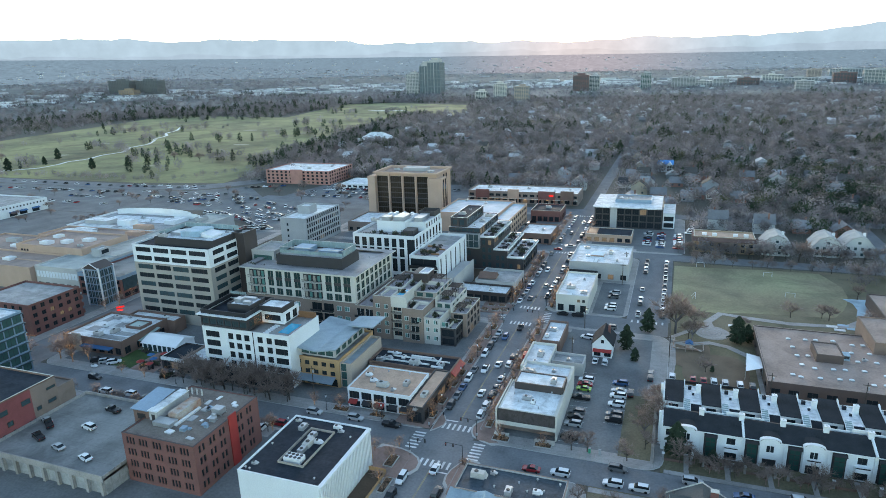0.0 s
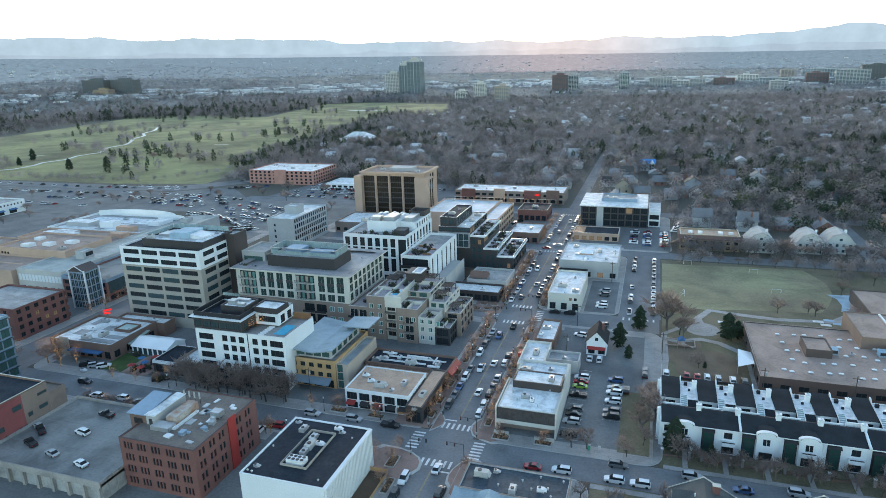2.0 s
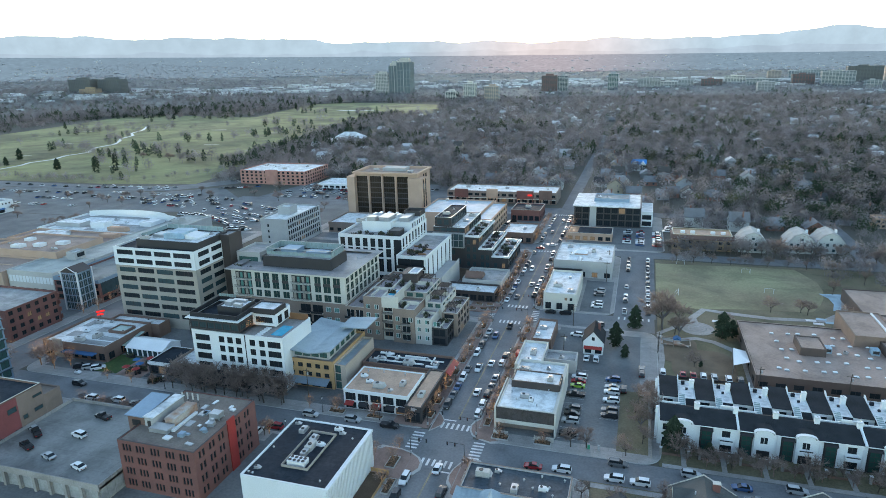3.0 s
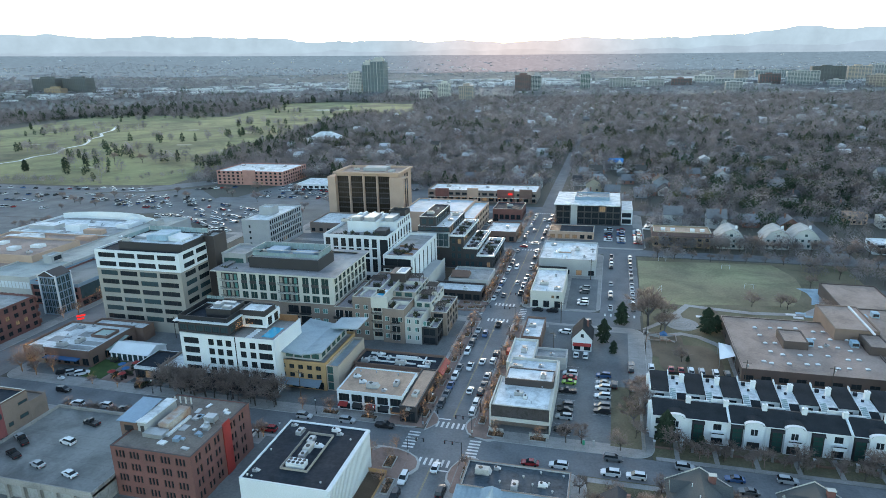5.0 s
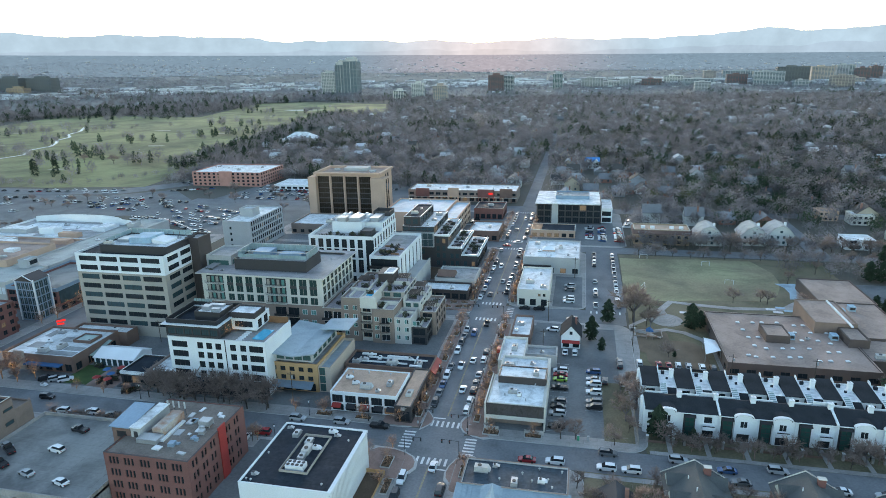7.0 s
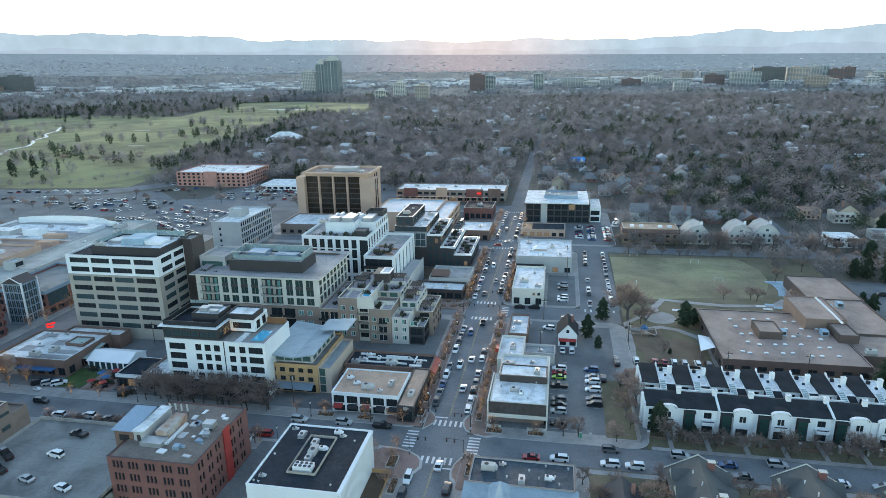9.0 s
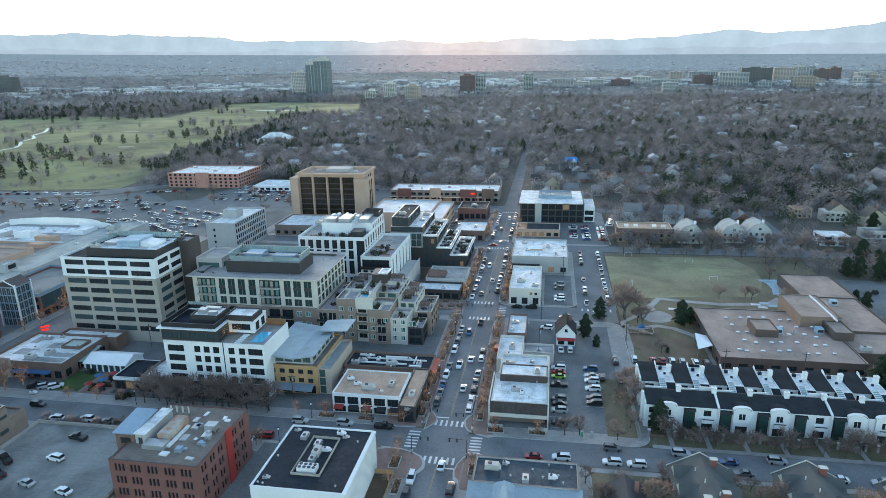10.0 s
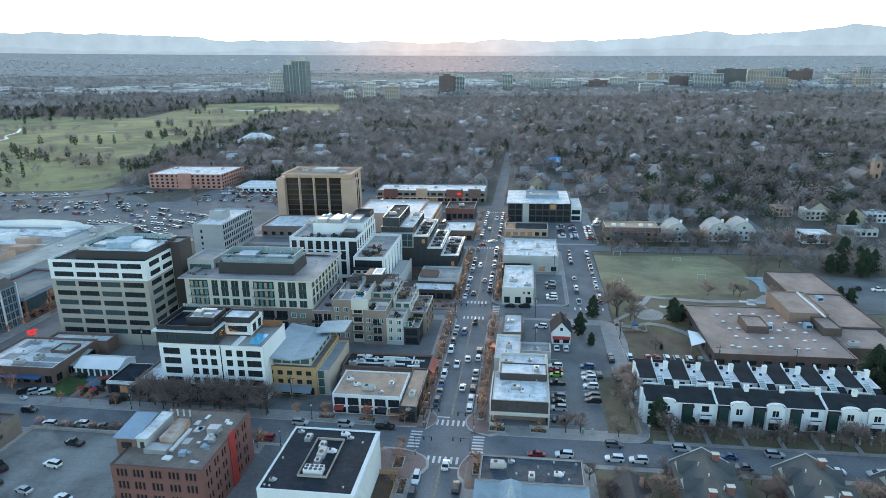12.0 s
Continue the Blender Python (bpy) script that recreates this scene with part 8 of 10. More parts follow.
def car_kind(kind, colour, lamps=True):
    """Built with its nose towards +y."""
    tall = {"sedan": 1.42, "suv": 1.72, "pickup": 1.85}[kind]
    ln = {"sedan": 4.6, "suv": 4.8, "pickup": 5.5}[kind]
    h = ln / 2
    belt = {"sedan": 0.88, "suv": 1.05, "pickup": 1.1}[kind]
    lower = [(-h, 0.78, 0.42, belt - 0.1), (-h + 0.25, 0.9, 0.25, belt), (-h * 0.3, 0.92, 0.22, belt + 0.02), (h * 0.35, 0.92, 0.22, belt), (h * 0.82, 0.88, 0.25, belt - 0.13), (h, 0.74, 0.4, belt - 0.3)]
    g = section(G(), lower)
    if kind == "sedan":
        cab = [(-h * 0.72, 0.8, belt - 0.05, belt), (-h * 0.4, 0.68, belt - 0.05, tall - 0.04), (h * 0.08, 0.68, belt - 0.05, tall - 0.03), (h * 0.45, 0.8, belt - 0.05, belt)]
        top = (-h * 0.42, h * 0.1)
    elif kind == "suv":
        cab = [(-h * 0.95, 0.8, belt - 0.05, belt), (-h * 0.82, 0.72, belt - 0.05, tall - 0.05), (h * 0.12, 0.72, belt - 0.05, tall - 0.04), (h * 0.48, 0.82, belt - 0.05, belt)]
        top = (-h * 0.84, h * 0.14)
    else:
        cab = [(-h * 0.12, 0.82, belt - 0.05, belt), (-h * 0.1, 0.74, belt - 0.05, tall - 0.05), (h * 0.2, 0.74, belt - 0.05, tall - 0.04), (h * 0.5, 0.84, belt - 0.05, belt)]
        top = (-h * 0.12, h * 0.22)
    section(g, [(top[0], 0.66, tall - 0.05, tall), (top[1], 0.66, tall - 0.05, tall)])
    word = {"sedan": "saloon car", "suv": "sport utility car", "pickup": "pickup truck"}[kind]
    ob = thing("car", "%s %s standing on asphalt" % (colour, word), "car", 0, 0, -60, group="cars")
    bodyp = part("body", g, CAR_PAINT[colour], ob)
    part("glasshouse", section(G(), cab), GLASS_DARK, ob)
    for x in (-0.82, 0.82):
        for y in (-h * 0.62, h * 0.62):
            part("wheel", G().wheel(x, y, 0.34, 0.34, 0.24), TYRE, ob)
    for x in (-0.6, 0.6) if lamps else ():
        part("headlight", G().box(x - 0.17, h - 0.12, belt - 0.42, x + 0.17, h + 0.02, belt - 0.3), HEADLAMP, bodyp)
        part("tail_light", G().box(x - 0.17, -h - 0.02, belt - 0.36, x + 0.17, -h + 0.1, belt - 0.2), TAIL, bodyp)
    if kind == "pickup":
        part("cargo_bed", G().box(-0.75, -h + 0.15, belt - 0.02, 0.75, -h * 0.2, belt + 0.03), BLACK_TRIM, ob)
    return ob


KINDS = {}
FAR_CARS = {}


def far_car(kind, colour, x, y, turn, z=0.05):
    """Adds a small distant car to the joined rows."""
    tall, h = {"sedan": (1.42, 2.3), "suv": (1.72, 2.4), "pickup": (1.85, 2.7)}[kind]
    m = pose(x, y, z, 0, 0, turn)
    for key, st in ((colour, [(-h, 0.8, 0.35, 0.8), (-h + 0.3, 0.92, 0.25, 0.95), (h * 0.4, 0.92, 0.25, 0.95), (h, 0.76, 0.35, 0.7)]), ("glass", [(-h * 0.8, 0.8, 0.9, 0.95), (-h * 0.6, 0.7, 0.9, tall - 0.06), (h * 0.1, 0.7, 0.9, tall - 0.06), (h * 0.45, 0.8, 0.9, 0.95)]),
                    (colour, [(-h * 0.62, 0.68, tall - 0.06, tall), (h * 0.12, 0.68, tall - 0.06, tall)])):
        g = section(G(), st)
        FAR_CARS.setdefault(key, G()).add([m @ Vector(v) for v in g.v], g.f)


def car(kind, colour, x, y, turn, z=0.03):
    if x < -150 or y > 200:
        return far_car(kind, colour, x, y, turn, z)
    near = y < 70
    key = (kind, colour, near)
    if key not in KINDS:
        KINDS[key] = car_kind(kind, colour, near)
        KINDS[key].matrix_basis = pose(x, y, z, 0, 0, turn)
        return KINDS[key]
    return copy_thing(KINDS[key], pose(x, y, z, 0, 0, turn))


crng = random.Random(11)


def some(weights="wwwwwkkkggggssssbr"):
    return {"w": "white", "k": "black", "g": "grey", "s": "silver", "b": "blue", "r": "red"}[crng.choice(weights)]


def any_kind():
    return crng.choice(("sedan", "suv", "suv", "sedan", "pickup"))


# parked along the main street
for y, c in ((25.8, "black"), (32.0, "grey"), (37.4, "blue"), (43.5, "white"), (50.0, "grey"), (62.3, "white"), (69.0, "black"), (75.0, "grey"), (81.4, "silver"), (-10.6, "white"), (-17.5, "black")):
    car("suv" if c in ("black", "white") else "sedan", c, -7.4, y, 180)
for y, c in ((23.7, "white"), (29.1, "white"), (35.3, "black"), (40.1, "grey"), (46.0, "silver"), (62.7, "black"), (57.0, "white"), (-13.3, "black"), (-20, "white")):
    car("suv" if c in ("black", "white") else "sedan", c, 2.7, y, 0)
for x, y, turn in ((-0.7, 35.6, 0), (-4.1, 51.3, 180), (-0.8, 55.9, 0), (-0.9, -4.6, 0), (-0.9, 88, 0), (-4.2, 78, 180), (-4.2, 120, 180), (-0.7, 138, 0), (-4.2, 160, 180), (-6, 198, 90), (-0.8, 205, 90), (-4.1, 232, 180), (-0.8, 260, 0)):
    car(any_kind(), "white" if y < 60 else some(), x, y, turn)
for y in range(116, 190, 6):
    if crng.random() < 0.85:
        car(any_kind(), some(), -7.5 + crng.uniform(-0.2, 0.2), y, 180)
    if crng.random() < 0.85:
        car(any_kind(), some(), 2.6 + crng.uniform(-0.2, 0.2), y + 2, 0)
for y in range(214, 276, 6):
    for x, turn in ((-7.5, 180), (2.6, 0)):
        if crng.random() < 0.7:
            car(any_kind(), some(), x, y, turn)
# first street
for x, y, c, kind, turn in ((41.6, 2.6, "white", "suv", 90), (47.6, 2.6, "white", "suv", 90), (42.2, 8.9, "grey", "suv", -90), (59.4, 8.9, "silver", "suv", -90), (82.4, 8.7, "silver", "suv", -90), (72.8, 2.4, "grey", "sedan", 90),
                            (70.4, 6.7, "blue", "sedan", 90), (94.4, 3.0, "white", "sedan", 90), (21.9, 2.6, "red", "sedan", 90), (29.0, 3.0, "white", "suv", 90), (-44.5, 10.8, "silver", "suv", -90), (-31.3, 11.2, "silver", "suv", -90),
                            (-19.9, 11.0, "black", "pickup", -90), (-51.1, 2.3, "red", "suv", 90), (-54.6, -1.2, "white", "suv", 0), (-27.6, 2.0, "silver", "suv", 90), (-107, 3.2, "white", "suv", 90), (-116.3, 2.3, "white", "suv", 90),
                            (-127.7, 8.8, "black", "suv", -90), (-100, 3, "grey", "sedan", 90), (-88, 2.6, "white", "sedan", 90), (-76, 2.6, "grey", "suv", 90), (104, 2.8, "silver", "suv", 90), (112, 8.7, "grey", "suv", -90)):
    car(kind, c, x, y, turn)
for x, y, c, turn in ((-130.6, 19.5, "white", -50), (-134.0, 19.2, "silver", -50), (-137.6, 19.0, "black", -50), (-95, 28, "grey", 0), (-99, 38, "white", 90), (-97, 42, "white", 90), (-98, 46, "blue", 90), (-49.5, 68, "white", 90)):
    car("suv", c, x, y, turn, 0.16)
# bank car park
for y, c, kind in ((52.9, "white", "suv"), (50.0, "red", "sedan"), (47.0, "green", "sedan"), (41.3, "black", "pickup"), (32.6, "grey", "suv"), (30.0, "black", "sedan"), (26.0, "silver", "suv"), (19.3, "black", "suv")):
    car(kind, c, 28.6, y, 90, 0.17)
for y, c, kind in ((53.6, "blue", "suv"), (48.7, "silver", "sedan"), (45.4, "white", "suv"), (40.2, "white", "suv"), (34.3, "grey", "suv"), (31.4, "black", "suv")):
    car(kind, c, 39.0, y, 90, 0.17)
car("suv", "black", 42.4, 48, 0, 0.17), car("suv", "silver", 47.9, 47.6, 0, 0.17), car("suv", "black", 47.6, 59.7, 0, 0.17)
car("sedan", "white", 29.6, 67.2, 0, 0.17), car("suv", "white", 32.8, 67.2, 0, 0.17), car("suv", "white", 24.5, 86, 80, 0.17), car("suv", "grey", 31.5, 97.5, 90), car("sedan", "black", 12, 106.5, 90), car("suv", "black", 18, 106.5, 90)
for y, c in ((136, "silver"), (130.7, "grey"), (120, "white"), (116.5, "white")):
    car("suv", c, 29.5, y, 90, 0.17)
for y in range(114, 188, 6):
    for x, lo in ((40.6, 0.55), (49.6, 0.9)):
        if crng.random() < lo:
            car(any_kind(), some(), x, y + crng.uniform(-0.6, 0.6), 0)
for row_x in (38.5, 45.5, 54.5):
    for i in range(9):
        if crng.random() < 0.85:
            car(any_kind(), some("wwwwksgbr"), row_x, 214 + i * 3.4, 90, 0.17)
for x, c in ((47.6, "grey"), (54.0, "white"), (60.1, "red"), (63.2, "red"), (66.2, "white"), (69.4, "silver"), (73.6, "white"), (77.0, "black")):
    car("suv" if c != "red" else "sedan", c, x, 62.6, 0, 0.17)
# parking deck
for x, y, c, kind, turn in ((-95.4, -21.7, "white", "suv", 80), (-96.3, -12.6, "black", "pickup", 80), (-107.5, -24.0, "black", "pickup", 60), (-95.0, -31.5, "silver", "sedan", 75), (-104.6, -29.5, "black", "pickup", 70), (-110, -22.5, "silver", "sedan", 70), (-84, -33, "white", "sedan", 75)):
    car(kind, c, x, y, turn, 5.0)
# school drop-off, behind the terrace
for i in range(17):
    if crng.random() < 0.85:
        car(any_kind(), some("wwwrksg"), 56 + i * 3.1, 51.5, 0, 0.07)


def rows_of_cars(x0, y0, x1, y1, step, fill, turn):
    n = int(math.hypot(x1 - x0, y1 - y0) / step)
    for i in range(n):
        if crng.random() < fill:
            f = (i + 0.5) / n
            car(any_kind(), some("wwwwkkggssbr"), x0 + (x1 - x0) * f, y0 + (y1 - y0) * f, turn)


# large western car parks
for k in range(5):
    rows_of_cars(-262 + k * 5, 236 + k * 9, -200 + k * 3, 214 + k * 9, 2.9, 0.6, 20)
for k in range(6):
    rows_of_cars(-340 + k * 6, 262 + k * 6.5, -262 + k * 2, 250 + k * 8, 2.9, 0.4, 10)
rows_of_cars(-460, 262, -350, 262, 3.0, 0.3, 0), rows_of_cars(-480, 240, -360, 240, 3.0, 0.25, 0), rows_of_cars(-560, 280, -400, 284, 3.0, 0.45, 0)
for k in range(4):
    rows_of_cars(-232, 318 + k * 12, -214 if k > 1 else -160, 318 + k * 12, 3.0, 0.6, 0)
rows_of_cars(-420, 316, -320, 322, 9, 0.6, 90), rows_of_cars(-420, 309, -330, 312, 9, 0.6, 90), rows_of_cars(-212, 369, -182, 369, 3.0, 0.8, 0), rows_of_cars(-212, 354, -182, 354, 3.0, 0.8, 0)
rows_of_cars(-268, 232, -236, 226, 3.0, 0.7, 10), rows_of_cars(-236, 226, -205, 206, 3.0, 0.9, 32)
rows_of_cars(-222, 190, -196, 206, 3.0, 0.8, -30), rows_of_cars(-216, 186, -190, 202, 3.0, 0.8, -30), rows_of_cars(-395, 292, -310, 290, 3.2, 0.5, 0), rows_of_cars(-420, 276, -320, 272, 3.2, 0.35, 0)
rows_of_cars(-300, 322, -268, 338, 4.5, 0.6, -60), rows_of_cars(-303, 352, -260, 418, 5.0, 0.75, -28), rows_of_cars(-312, 356, -270, 420, 5.5, 0.5, -28)
rows_of_cars(-232, 304, -160, 304, 3.2, 0.6, 0), rows_of_cars(-210, 334, -130, 334, 3.2, 0.55, 0), rows_of_cars(-176, 346, -110, 346, 3.2, 0.6, 0), rows_of_cars(-600, 312, -400, 306, 14, 0.7, 90)
rows_of_cars(-137, 242, -145, 280, 3.2, 0.4, 90), rows_of_cars(-36, 240, -32, 256, 3.0, 0.6, 90), rows_of_cars(-90, 300.5, -30, 300.5, 3.2, 0.4, 0), rows_of_cars(60, 246, 66, 280, 3.2, 0.6, 90), rows_of_cars(156, 140, 240, 140, 9, 0.5, 90)

for key, g in FAR_CARS.items():
    far = new("distant_cars", g.mesh("distant_cars", GLASS_DARK if key == "glass" else CAR_PAINT[key]))
    tagged(far, "dark windows of cars in distant car parks" if key == "glass" else key + " cars standing in distant car parks", "cars", "", "stuff")

# ---- trees ----


def toned(me, value):
    """Gives a crown its own lightness."""
    own = me.attributes.new("tone", "FLOAT", "FACE")
    own.data.foreach_set("value", np.broadcast_to(np.float32(value), len(me.polygons)).copy())
    return me



def bare_tree(height, seed, twigs=9):
    """Limbs that fork twice into fine twigs."""
    rng = random.Random(seed)
    trunk, crown = G(), G()

    def limb(g, a, b, r0, r1, n=5):
        a, b = Vector(a), Vector(b)
        d = (b - a).normalized()
        s = d.orthogonal().normalized()
        u = d.cross(s)
        if n == 2:
            g.add([a - s * r0, a + s * r0, b + s * r1, b - s * r1], [(0, 1, 2, 3)])
            return
        ring = [s * math.cos(6.283 * i / n) + u * math.sin(6.283 * i / n) for i in range(n)]
        g.add([a + q * r0 for q in ring] + [b + q * r1 for q in ring], [(i, (i + 1) % n, n + (i + 1) % n, n + i) for i in range(n)])

    def grow(a, d, length, r, level):
        b = a + d * length
        limb(trunk if level < 2 else crown, a, b, r, r * 0.62, 5 if level < 2 else 3)
        if level == 3:
            for _ in range(twigs):
                t = (d + Vector([rng.gauss(0, 0.55) for _ in range(3)])).normalized()
                p = a + d * length * rng.uniform(0.3, 1.0)
                limb(crown, p, p + t * length * rng.uniform(0.7, 1.3), r * 0.85, r * 0.4, 2)
            return
        for i in range({0: 5, 1: 4, 2: 3}[level]):
            t = (d * rng.uniform(0.5, 1.0) + Vector((math.cos(i * 1.35 + rng.random()), math.sin(i * 1.35 + rng.random() * 2), rng.uniform(-0.1, 0.5))) * rng.uniform(0.6, 1.0)).normalized()
            grow(a + d * length * rng.uniform(0.7, 1.0), t, length * rng.uniform(0.62, 0.85), r * 0.6, level + 1)

    grow(Vector((0, 0, -0.1)), Vector((rng.uniform(-0.06, 0.06), rng.uniform(-0.06, 0.06), 1)).normalized(), height * 0.3, height * 0.022, 0)
    ob = thing("bare_tree", "leafless grey-brown tree with fine branching crown", "tree", 0, 0, 0, group="bare trees")
    part("trunk", trunk, BARK, ob)
    part("crown", toned(crown.mesh("crown", TWIG), rng.random()), None, ob)
    return ob


def conifer(height, seed):
    rng = random.Random(seed)
    ob = thing("conifer", "dark green conifer with layered drooping branches", "tree", 0, 0, 0, group="conifers")
    part("trunk", G().tube(0, 0, -0.1, height * 0.95, height * 0.022, 0.03, 6), BARK, ob)
    g = G()
    for i in range(560):
        f = rng.random() ** 0.85
        z = height * (0.08 + 0.88 * f)
        lobe = 0.8 + 0.2 * math.sin(f * 19 + seed * 2)
        r = height * 0.34 * max(0.0, math.sin(3.1416 * (0.27 + 0.73 * f))) ** 0.6 * lobe * rng.uniform(0.5, 1.05) + 0.15
        a = rng.random() * 6.283
        tip = Vector((r * math.cos(a), r * math.sin(a), z - r * 0.2 + rng.uniform(-0.15, 0.15)))
        s = Vector((-math.sin(a), math.cos(a), rng.uniform(-0.4, 0.4))) * height * 0.035 * rng.uniform(0.6, 1.3)
        mid = Vector((r * 0.45 * math.cos(a), r * 0.45 * math.sin(a), z))
        g.add([mid - s * 0.6, tip - s, tip + s + Vector((0, 0, -0.05)), mid + s * 0.6, (mid + tip) / 2 + Vector((0, 0, height * 0.03))], [(0, 1, 4), (1, 2, 4), (2, 3, 4), (3, 0, 4)])
    part("crown", toned(g.mesh("crown", NEEDLES), rng.random()), None, ob)
    return ob


TREES = [bare_tree(10, s, 11) for s in (1, 2, 3, 4)]
SMALL = [bare_tree(5.5, s, 7) for s in (11, 12, 13)]
for o in SMALL:
    o["group"] = "street trees"
    o["label"] = "small rusty brown street tree wrapped in warm fairy lights"
    o.children[1].data.materials[0] = TWIG_RUST
    lights = G()
    rng = random.Random(5)
    for i in range(70):
        a, z = rng.random() * 6.283, 0.3 + 4.6 * rng.random() ** 0.7
        r = 0.14 if z < 1.7 else rng.uniform(0.2, 0.25 + (z - 1.4) * 0.55)
        x, y, s = r * math.cos(a), r * math.sin(a), 0.05
        lights.add([(x - s, y, z), (x + s, y, z), (x, y - s, z), (x, y + s, z), (x, y, z - s), (x, y, z + s)], [(0, 2, 5), (2, 1, 5), (1, 3, 5), (3, 0, 5), (2, 0, 4), (1, 2, 4), (3, 1, 4), (0, 3, 4)])
    tagged(part("fairy_lights", lights, BULB, o), "string of warm fairy lights", kind="stuff")
PLUM = [bare_tree(8, s, 12) for s in (31, 32, 33)]
for o in PLUM:
    o["label"] = "low plum-brown leafless garden tree"
    o.children[1].data.materials[0] = TWIG_PLUM
PALE = [bare_tree(10, s, 12) for s in (21, 22)]
for o in PALE:
    o["label"] = "tall pale grey leafless tree with fine twigs"
    o.children[1].data.materials[0] = TWIG_PALE
PINES = [conifer(9, s) for s in (1, 2, 3)]
used = set()
trng = random.Random(21)


def plant(kinds, x, y, size=1.0, z=0.1):
    k = trng.randrange(len(kinds))
    s = size * trng.uniform(0.85, 1.2)
    ob = kinds[k]
    m = pose(x, y, z, 0, 0, trng.uniform(0, 360))
    if ob.name not in used:
        used.add(ob.name)
        ob.matrix_basis = m
    else:
        ob = copy_thing(ob, m)
    ob.scale = (s, s, s * trng.uniform(0.9, 1.1))
    return ob


for y in (20, 28, 34, 39, 47, 56, 61, 66, 77, 86, 90, 114, 119, 123, 128, 132, 141, 150, 155, 160, 170, 175, 180, 212, 220, 228, 236, 244, 252, 262, 270):
    plant(SMALL, -10.6, y + trng.uniform(-1, 1), 1.0)
    plant(SMALL, 6.3, y + trng.uniform(-2, 2), 0.95)
for x in (-15, -26, -38, -47, -56, -64, -72, -80, -88, -96, -104, -112, -122):
    plant(SMALL if x > -50 or x < -97 else TREES, x, 14.5 + trng.uniform(-0.8, 0.8), 1.0 if x > -50 else 0.72)
    plant(SMALL, x - 4, -1.2 + trng.uniform(-0.5, 0.5), 0.95)
for x, y, s in ((-13, -4, 1), (-12.5, -13, 1), (-13.5, 2, 0.9), (11, 13.5, 0.9), (22.6, 13.8, 1.0), (7, -4, 0.9), (-142, 19, 1.5), (-150, 19, 1.8), (-153, 17, 1.9), (-146, 16, 1.5), (-165, 14, 1.7), (-176, 66, 1.2), (-176, 80, 1.3), (-176, 94, 1.2), (-178, 60, 1.1), (-178, 75, 1.1), (-178, 88, 1.1)):
    plant(SMALL, x, y, s)
for x in (-56, -59, -62, -65, -68, -71, -74, -77, -80, -83, -86, -89, -92, -95):
    plant(TREES, x, 15.5 + trng.uniform(-2.0, 2.5), 1.15)
for x in (-52, -58, -63, -68, -74, -80, -86, -92, -98, -104, -110):
    plant(TREES, x, -2.5 + trng.uniform(-1.5, 1.5), 0.7)
# park and terrace
for x, y, s in ((54.6, 98.9, 2.0), (60, 92, 1.3), (47.5, 26, 0.9), (46.8, 42, 0.8), (50.8, 33, 1.0), (50.6, 44, 0.9), (68, 15, 0.75), (86, 14.6, 0.8), (104, 15, 0.8), (42, -9, 0.8), (50, -13, 0.9), (38, -14, 0.8), (45, -22, 0.9), (53, -6, 0.7), (74, -10, 0.8), (73, -20, 0.8), (95, -12, 0.9)):
    plant(PALE, x, y, s)
for k in range(22):
    plant(TREES, -460 + trng.uniform(-90, 140), trng.uniform(100, 285), 0.7)
for k in range(16):
    plant(TREES, -345 + k * 3.6 + trng.uniform(-1, 1), 190 + k * 2.2, 0.45)
for x, y, s in ((54.5, 101, 1.35), (59, 96, 1.1), (61, 108, 1.0), (64, 70, 0.55), (96, 127, 0.8), (109, 127, 0.9), (107, 129, 0.7), (57, 118, 0.7), (78, 112, 0.6), (30, 14, 0.7), (34, 14.5, 0.9), (44, 13.5, 0.7), (48, 20, 0.7),
                (46, 36, 0.6), (124, 154, 0.8), (122.5, 127, 0.6), (160, 172, 1.1), (175, 176, 1.2), (190, 170, 1.2), (140, 170, 0.9), (130, 180, 0.9), (125, 56, 0.7)):
    plant(TREES, x, y, s)
for i in range(34):
    plant(PLUM if i % 3 else TREES, 56 + i * 2.05 + trng.uniform(-1, 1), 15.0 + trng.uniform(-2.2, 2.4), trng.uniform(0.5, 0.8))
for i in range(26):
    plant(TREES, 34 + i * 3.6 + trng.uniform(-2, 2), -8 + trng.uniform(-16, 6), trng.uniform(0.5, 0.85))
for i in range(24):
    plant(TREES, 56 + i * 5.4 + trng.uniform(-1.5, 1.5), 206 + trng.uniform(-2, 4), trng.uniform(0.7, 1.15))
for i in range(16):
    plant(TREES, 62 + i * 8.4 + trng.uniform(-1.5, 1.5), 190 + trng.uniform(-2, 1), trng.uniform(0.5, 0.8))
for x, y, s in ((44.9, 98.1, 0.95), (38.5, 80.5, 0.9), (75, 96, 1.0), (78.5, 98, 0.8), (55.5, 20.2, 0.9), (150, 121, 0.8), (164.9, 162.9, 1.2), (172, 158, 1.4), (180, 166, 1.3), (124.6, 49, 1.5), (128, 44, 1.6), (132, 52, 1.5), (127, 38, 1.4), (42, 72, 0.5), (64, 17.5, 0.5), (149, 128, 0.7), (206, 246, 1.3), (160, 164, 1.2), (173, 181, 1.3), (179, 178, 1.1), (66, 70.5, 0.3)):
    plant(PINES, x, y, s)
for x, y in ((-250, 300), (-262, 312), (-240, 322), (-205, 322), (-190, 300), (-172, 268), (-165, 245), (-160, 285), (-150, 310), (-145, 330), (-280, 285), (-320, 268), (-345, 282), (-365, 262), (-300, 300), (-220, 286)):
    plant(TREES, x, y, 0.9)


def on_golf(x, y):
    return within(x, y, GOLF_EDGE)


